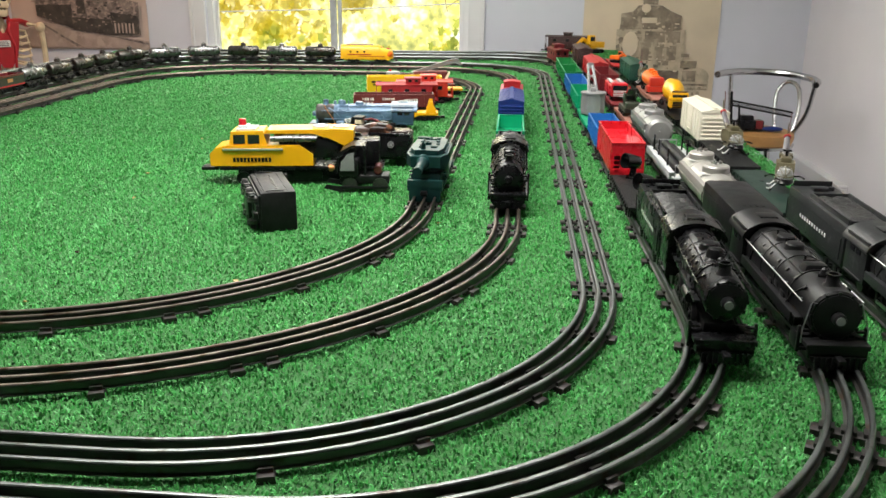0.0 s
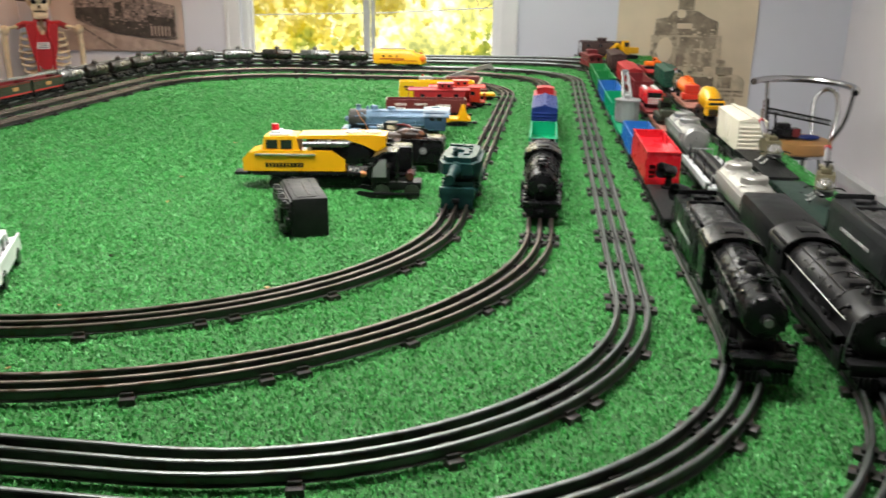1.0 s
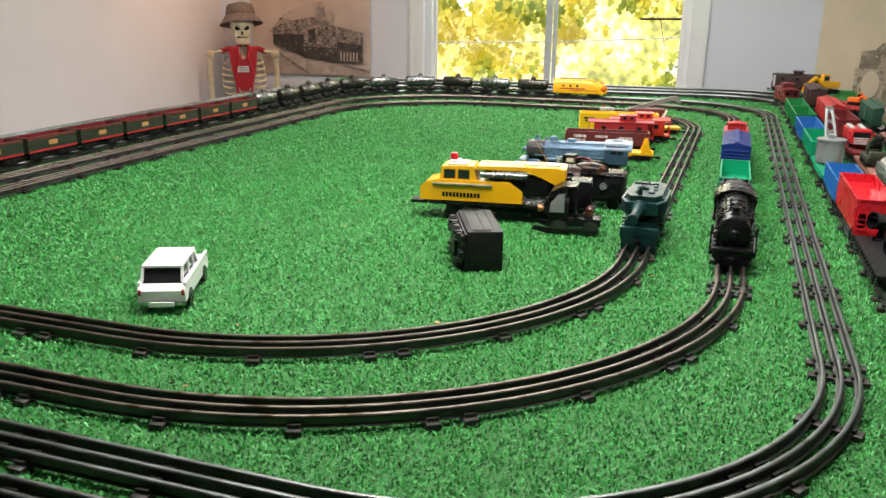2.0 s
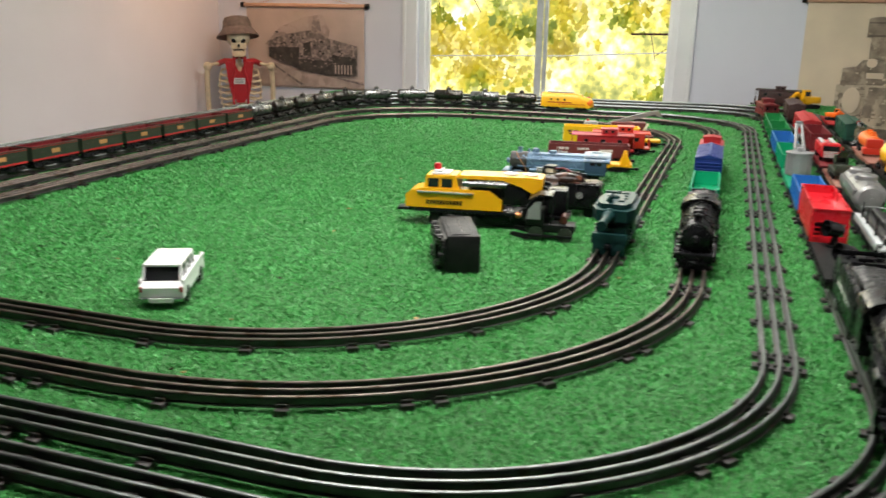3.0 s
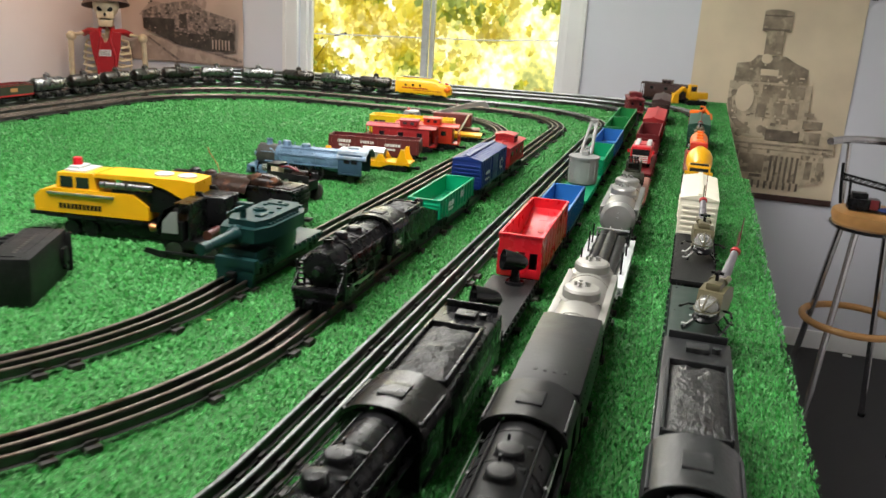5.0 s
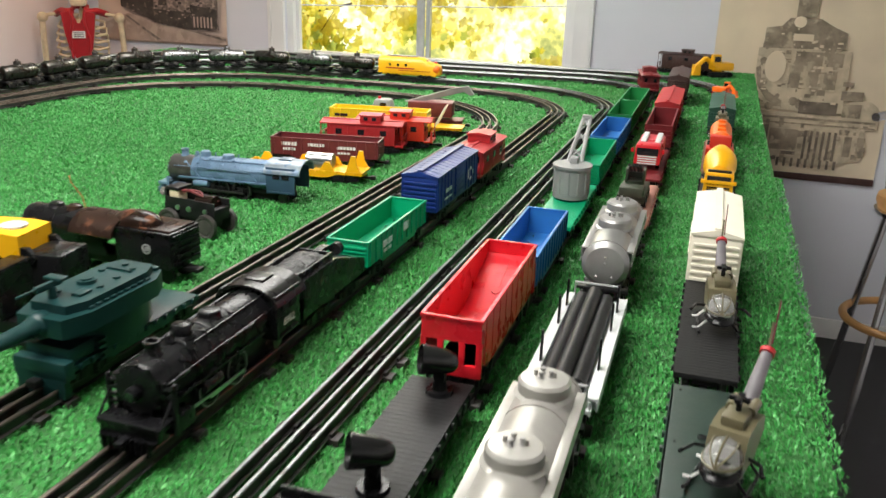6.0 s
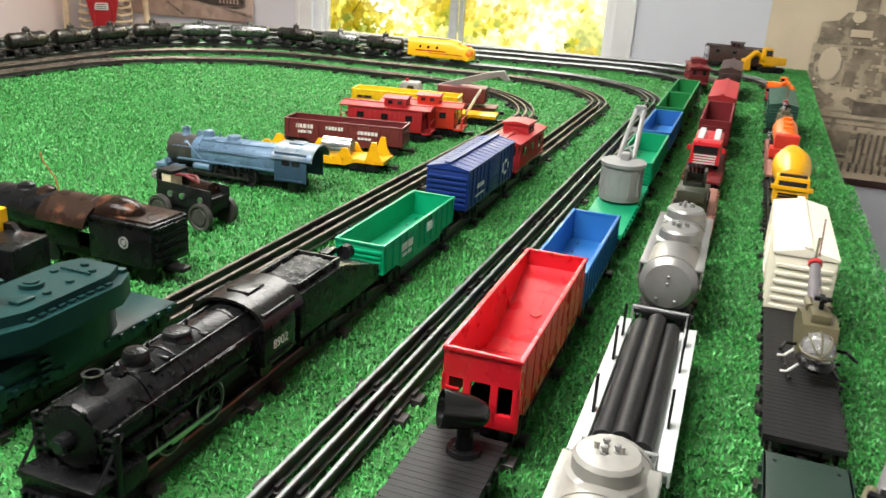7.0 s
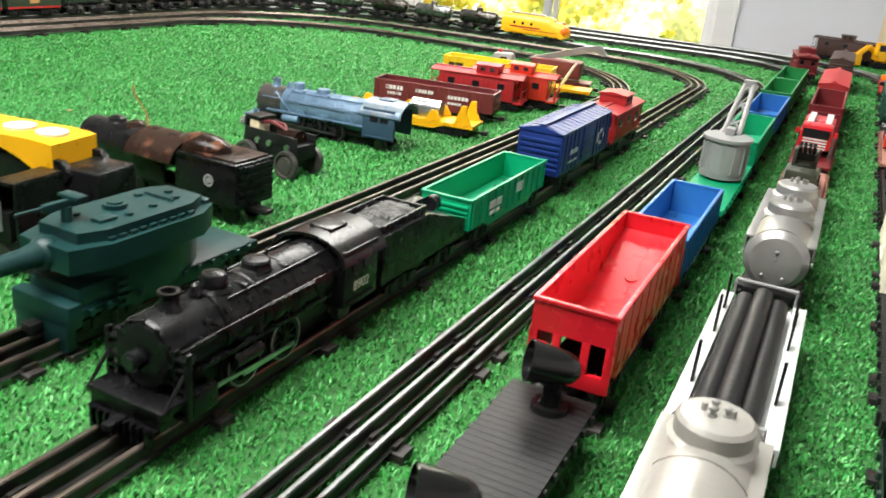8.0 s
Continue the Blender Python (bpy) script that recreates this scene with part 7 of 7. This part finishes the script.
def flat_shape(bm, pts, y):
    vs = [bm.verts.new((x, y, z)) for x, z in pts]
    f = bm.faces.new(vs)
    e = bmesh.ops.extrude_face_region(bm, geom=[f])
    for v in e["geom"]:
        if isinstance(v, bmesh.types.BMVert):
            v.co.y -= 0.0006


def disc(cx, cz, rx, rz, n=26, a0=0.0, a1=2 * math.pi):
    return [(cx + rx * math.cos(a0 + (a1 - a0) * k / n), cz + rz * math.sin(a0 + (a1 - a0) * k / n)) for k in range(n)]


def rect(x0, x1, z0, z1):
    return [(x0, z0), (x1, z0), (x1, z1), (x0, z1)]


def wall_scroll(name, x0, x1, z0, z1, canvas, label, roller, layers, bottom=True):
    w, h = x1 - x0, z1 - z0
    p = thing(name, pose(x0, YB, z0), label, "wall hanging", "railway prints")
    bm = B()
    n = 24
    rows = []
    for j in range(n + 1):
        z = h * j / n
        rows.append([bm.verts.new((w * i / 6, -0.010 - 0.003 * math.sin(j * 0.5) - 0.004 * (1 - j / n) * math.sin(i * 0.9 + 0.4), z)) for i in range(7)])
    for j in range(n):
        for i in range(6):
            bm.faces.new((rows[j][i], rows[j][i + 1], rows[j + 1][i + 1], rows[j + 1][i]))
    g = bmesh.ops.extrude_face_region(bm, geom=list(bm.faces))
    for v in g["geom"]:
        if isinstance(v, bmesh.types.BMVert):
            v.co.y += 0.0015
    part("canvas", bm, canvas, p)
    for k, (mname, shapes) in enumerate(layers):
        bm = B()
        for i, s in enumerate(shapes):
            flat_shape(bm, [(x * w, z * h) for x, z in s], -0.0185 - 0.003 * k - 0.00002 * i)
        part("printed_picture", bm, mname, p)
    bm = B()
    cy(bm, 0.012, w + 0.03, (w / 2, -0.014, h), "x", 14)
    part("top_roller", bm, roller, p)
    for s in (0, 1):
        bm = B()
        cy(bm, 0.016, 0.022, (-0.02 + s * (w + 0.04), -0.015, h), "x", 14)
        part("roller_knob", bm, "black", p)
    if bottom:
        bm = B()
        bx(bm, (w, 0.012, 0.028), (w / 2, -0.012, 0.0), 0.004)
        part("bottom_bar", bm, "brown_dark", p)
    bm = B()
    tube(bm, [(0.1 * w, -0.006, h + 0.01), (w / 2, -0.004, h + 0.075), (0.9 * w, -0.006, h + 0.01)], 0.0014, 5)
    part("hanging_cord", bm, "wood_pale", p)


def build_prints():
    soft = [disc(0.355, 0.49, 0.085, 0.09), rect(0.25, 0.76, 0.30, 0.57), rect(0.30, 0.96, 0.235, 0.29), disc(0.58, 0.10, 0.27, 0.045), rect(0.36, 0.90, 0.09, 0.235), disc(0.86, 0.31, 0.10, 0.055)]
    ink = [rect(0.40, 0.575, 0.815, 0.905), disc(0.4875, 0.905, 0.0875, 0.014), rect(0.43, 0.54, 0.705, 0.815), [(0.275, 0.60), (0.275, 0.655), (0.36, 0.665), (0.40, 0.70), (0.57, 0.70), (0.64, 0.67), (0.72, 0.645), (0.72, 0.575), (0.27, 0.568)],
           [(0.25, 0.48), (0.27, 0.40), (0.33, 0.34), (0.42, 0.31), (0.42, 0.34), (0.34, 0.375), (0.29, 0.42), (0.275, 0.49)], rect(0.46, 0.61, 0.50, 0.56), rect(0.63, 0.72, 0.50, 0.56), rect(0.44, 0.50, 0.40, 0.47), rect(0.54, 0.60, 0.41, 0.48), rect(0.63, 0.70, 0.40, 0.47), rect(0.74, 0.80, 0.42, 0.44), rect(0.74, 0.86, 0.36, 0.40), rect(0.76, 0.86, 0.285, 0.345), rect(0.30, 0.95, 0.262, 0.272), rect(0.30, 0.95, 0.240, 0.246), rect(0.38, 0.54, 0.12, 0.215), rect(0.80, 0.84, 0.11, 0.20), rect(0.87, 0.91, 0.11, 0.20)]
    rr = random.Random(21)
    for k in range(90):
        x, z, a, b = rr.uniform(0.27, 0.70), rr.uniform(0.30, 0.65), rr.uniform(0.008, 0.045), rr.uniform(0.005, 0.028)
        ink.append(rect(x, x + a, z, z + b) if k % 3 else disc(x, z, a * 0.6, a * 0.45, 12))
    for k in range(40):
        x, z, a, b = rr.uniform(0.33, 0.92), rr.uniform(0.06, 0.26), rr.uniform(0.006, 0.03), rr.uniform(0.006, 0.035)
        ink.append(rect(x, x + a, z, z + b))
    dark = [rect(0.52, 0.73, 0.29, 0.345), rect(0.40, 0.57, 0.885, 0.893), rect(0.41, 0.565, 0.818, 0.828), rect(0.34, 0.37, 0.15, 0.23), rect(0.46, 0.54, 0.10, 0.115)] + [rect(0.575 + 0.033 * k, 0.590 + 0.033 * k, 0.085, 0.215) for k in range(6)] + [rect(0.36 + 0.04 * k, 0.375 + 0.04 * k, 0.045, 0.085) for k in range(11)]
    pale = [disc(0.455, 0.685, 0.034, 0.024), disc(0.355, 0.49, 0.058, 0.068), rect(0.43, 0.54, 0.605, 0.635)]
    for k in range(34):
        x, z, a, b = rr.uniform(0.28, 0.72), rr.uniform(0.31, 0.66), rr.uniform(0.006, 0.03), rr.uniform(0.003, 0.012)
        pale.append(rect(x, x + a, z, z + b))
    wall_scroll("wall_hanging", 0.548, 1.248, -0.43, 0.498, "canvas", "aged tan canvas scroll printed with an old steam locomotive", "wood_pale", [("ink_soft", soft), ("ink", ink), ("ink_dark", dark), ("canvas", pale)])
    smoke = [[(0.16, 0.52), (0.30, 0.74), (0.50, 0.86), (0.66, 0.90), (0.72, 0.70), (0.70, 0.56), (0.40, 0.50)]]
    soft = [[(0.0, 0.16), (0.25, 0.30), (1.0, 0.10), (1.0, 0.02), (0.0, 0.02)]]
    ink = [[(0.19, 0.56), (0.34, 0.655), (0.52, 0.70), (0.60, 0.71), (0.69, 0.62), (0.95, 0.53), (0.95, 0.17), (0.78, 0.14), (0.46, 0.21), (0.20, 0.37)], [(0.57, 0.70), (0.58, 0.83), (0.635, 0.84), (0.65, 0.70)], [(0.22, 0.28), (0.24, 0.28), (0.52, 0.02), (0.48, 0.02)], [(0.27, 0.30), (0.29, 0.30), (1.0, 0.085), (1.0, 0.06)]]
    dark = [[(0.20, 0.49), (0.46, 0.50), (0.46, 0.23), (0.20, 0.38)], [(0.74, 0.42), (0.945, 0.38), (0.94, 0.18), (0.76, 0.16)], [(0.46, 0.36), (0.74, 0.34), (0.76, 0.16), (0.46, 0.22)], [(0.50, 0.55), (0.56, 0.57), (0.56, 0.40), (0.50, 0.40)]]
    for k in range(90):
        t, u = rr.uniform(0, 1), rr.uniform(0, 1)
        x, z, a = 0.20 + 0.72 * t, 0.40 - 0.22 * t + u * 0.30, rr.uniform(0.006, 0.028)
        dark.append(rect(x, x + a, z, z + a * rr.uniform(0.4, 1.2)))
    pale = [rect(0.765 + 0.026 * k, 0.777 + 0.026 * k, 0.19, 0.30) for k in range(6)]
    for k in range(40):
        x, z, a = rr.uniform(0.24, 0.92), rr.uniform(0.26, 0.58), rr.uniform(0.006, 0.022)
        pale.append(rect(x, x + a, z, z + a * 0.5))
    wall_scroll("wall_hanging", -2.606, -1.826, -0.05, 0.43, "canvas_pink", "sepia canvas scroll printed with a steam train and smoke", "wood_pale", [("print_soft", smoke + soft), ("print_grey", ink), ("charcoal", dark), ("print_soft", pale)], bottom=False)
    s = thing("wall_sign", pose(0.14, YB, 0.505), "small white framed sign with dark writing", "sign")
    bm = B()
    bx(bm, (0.19, 0.012, 0.15), (0, -0.006, 0.075), 0.003)
    part("frame", bm, "grey", s)
    bm = B()
    bx(bm, (0.168, 0.004, 0.128), (0, -0.0135, 0.075))
    part("sign_face", bm, "print_white", s)
    bm = B()
    for k in range(3):
        bx(bm, (0.13 - 0.02 * k, 0.002, 0.012), (0, -0.0162, 0.03 + 0.035 * k))
    part("writing", bm, "black", s)


def rounded(pts, n=6):
    """A smooth run of points through the given ones."""
    p = [Vector(q) for q in pts]
    p = [p[0] * 2 - p[1], *p, p[-1] * 2 - p[-2]]
    out = []
    for a, b, c, d in zip(p, p[1:], p[2:], p[3:]):
        for k in range(n):
            t = k / n
            out.append(0.5 * (2 * b + (c - a) * t + (2 * a - 5 * b + 4 * c - d) * t * t + (3 * b - a - 3 * c + d) * t ** 3))
    return out + [p[-2]]


def build_stool():
    s = thing("bar_stool", pose(1.262, 3.57, ZF), "chrome bar stool with a tan wooden seat and tubular back", "stool")
    top = -0.262 - ZF
    bm = B()
    lathe(bm, [(0.10, top - 0.058), (0.138, top - 0.052), (0.146, top - 0.030), (0.143, top - 0.010), (0.12, top - 0.001), (0.001, top)], (0, 0, 0), "z", 32)
    part("seat", bm, "wood", s)
    bm = B()
    lathe(bm, [(0.08, top - 0.072), (0.142, top - 0.070), (0.148, top - 0.056), (0.14, top - 0.052)], (0, 0, 0), "z", 32)
    part("seat_ring", bm, "chrome", s)
    for k in range(4):
        a = radians(45 + 90 * k + 8)
        bm = B()
        tube(bm, [(0.11 * math.cos(a), 0.11 * math.sin(a), top - 0.06), (0.235 * math.cos(a), 0.235 * math.sin(a), 0.008)], 0.0125, 10)
        leg = part("leg", bm, "chrome", s)
        bm = B()
        cy(bm, 0.016, 0.014, (0.236 * math.cos(a), 0.236 * math.sin(a), 0.008), "z", 10)
        part("foot", bm, "black", leg)
    bm = B()
    tube(bm, [(0.178 * math.cos(2 * math.pi * k / 36), 0.178 * math.sin(2 * math.pi * k / 36), 0.46) for k in range(36)], 0.0135, 10, close=True)
    part("foot_ring", bm, "wood", s)
    bm = B()
    zt = -0.050 - ZF
    tube(bm, [(0.205 * math.cos(radians(a)), 0.205 * math.sin(radians(a)), zt + 0.012 * math.sin(radians(a))) for a in range(150, -36, -8)], 0.0145, 10)
    part("back_rail", bm, "chrome", s)
    bm = B()
    cy(bm, 0.011, 0.002, (0.205 * math.cos(radians(-35)) + 0.002, 0.205 * math.sin(radians(-35)) - 0.005, zt - 0.006), rot=Euler((radians(90), 0, radians(-35 + 10))).to_matrix().to_4x4(), seg=12)
    part("rail_bore", bm, "black", s)
    for pts in ([(-0.09, 0.15, top - 0.02), (-0.10, 0.178, zt - 0.005)], [(0.08, 0.05, top - 0.03), (0.085, 0.11, zt - 0.09), (0.11, 0.12, zt - 0.035), (0.14, 0.10, zt - 0.02), (0.165, 0.06, zt - 0.05), (0.16, 0.02, zt - 0.14), (0.13, -0.01, top - 0.03)], [(0.17, -0.115, zt - 0.005), (0.165, -0.06, zt - 0.14), (0.12, -0.02, top - 0.035)]):
        bm = B()
        tube(bm, rounded(pts), 0.009, 10)
        part("back_support", bm, "chrome", s)
    c = thing("toy_crane", pose(1.235, 3.53, -0.261) @ Matrix.Scale(0.86, 4), "black lattice toy crane lying in parts on the stool", "toy crane")
    bm = B()
    bx(bm, (0.12, 0.07, 0.05), (-0.03, 0.0, 0.027), 0.006)
    bx(bm, (0.06, 0.05, 0.03), (-0.05, 0.0, 0.060), 0.004)
    part("base", bm, "black", c)
    bm = B()
    a, b = Vector((-0.135, 0.0, 0.135)), Vector((0.16, -0.02, 0.085))
    for dy in (-0.014, 0.014):
        for dz in (-0.011, 0.011):
            tube(bm, [a + Vector((0, dy, dz)), b + Vector((0, dy, dz))], 0.0032, 6)
    for k in range(13):
        p, q = a.lerp(b, k / 13), a.lerp(b, (k + 1) / 13)
        for dy in (-0.014, 0.014):
            tube(bm, [p + Vector((0, dy, -0.011)), q + Vector((0, dy, 0.011))], 0.0024, 5)
    part("lattice_boom", bm, "black", c)
    bm = B()
    tube(bm, [(-0.135, 0, 0.19), (-0.128, 0, 0.10), (-0.118, 0, 0.02)], 0.006, 6)
    tube(bm, [(-0.10, -0.03, 0.13), (-0.09, -0.03, 0.02)], 0.005, 6)
    part("mast", bm, "black", c)
    bm = B()
    bx(bm, (0.032, 0.004, 0.04), (0.005, -0.042, 0.035), 0.001)
    part("label_tag", bm, "maroon_in", c, "faded pink tag")
    bm = B()
    ball(bm, 0.03, (0.07, -0.03, 0.014), (1.8, 1.0, 0.42), 12, 8)
    part("cloth", bm, "navy", c, "crumpled dark blue cloth")


helicopter(6, 1.215, 0.016, -16, "khaki toy army helicopter with clear canopy and red-ringed tail", lean=12)
helicopter(6, 1.500, 0.008, 3, "khaki toy army helicopter with clear canopy on black flat car", lean=8)
helicopter(6, 2.60, 0.0, 0, "small khaki toy helicopter with a clear canopy", 0.04)
fire_truck(5, 2.27)
army_gun(5, 1.975)
mixer_truck(6, 2.085)
tanker_truck(6, 2.425)
excavator(6, 3.29, 0.55, "small orange toy digger", "orange")
excavator(6, 4.12, 1.1, "large yellow toy excavator", "yellow", spot=(0.572, 4.12))
build_train()
construction_diesel()
overturned_tender()
speeder()
melted_loco()
motor_chassis()
blue_loco()
white_car()
row_of_cars()
skeleton_figure()
build_prints()
build_stool()
rr = random.Random(7)
for k in range(14):
    bm = B()
    a = rr.uniform(0.0025, 0.0045)
    prism(bm, [(-a, -a * 0.5), (a * 0.7, -a * 0.7), (a, a * 0.3), (-a * 0.2, a * 0.8)], 0.0008, (0, 0, 0), "z")
    solid("leaf_scrap", bm, "wood" if k % 3 else "rust", "dry brown leaf scrap on the artificial turf", "litter", group="leaf scraps", at=pose(rr.uniform(-0.75, 0.15), rr.uniform(0.5, 1.7), 0.0052, rr.uniform(-15, 15), rr.uniform(-15, 15), rr.uniform(0, 360)))
bm = B()
prism(bm, [(-0.02, -0.012), (0.018, -0.015), (0.022, 0.006), (0.0, 0.016), (-0.018, 0.010)], 0.004, (0, 0, 0.003), "z")
solid("paper_scrap", bm, "print_white", "crumpled white paper scrap on the carpet", "litter", at=pose(1.444, 4.43, ZF))
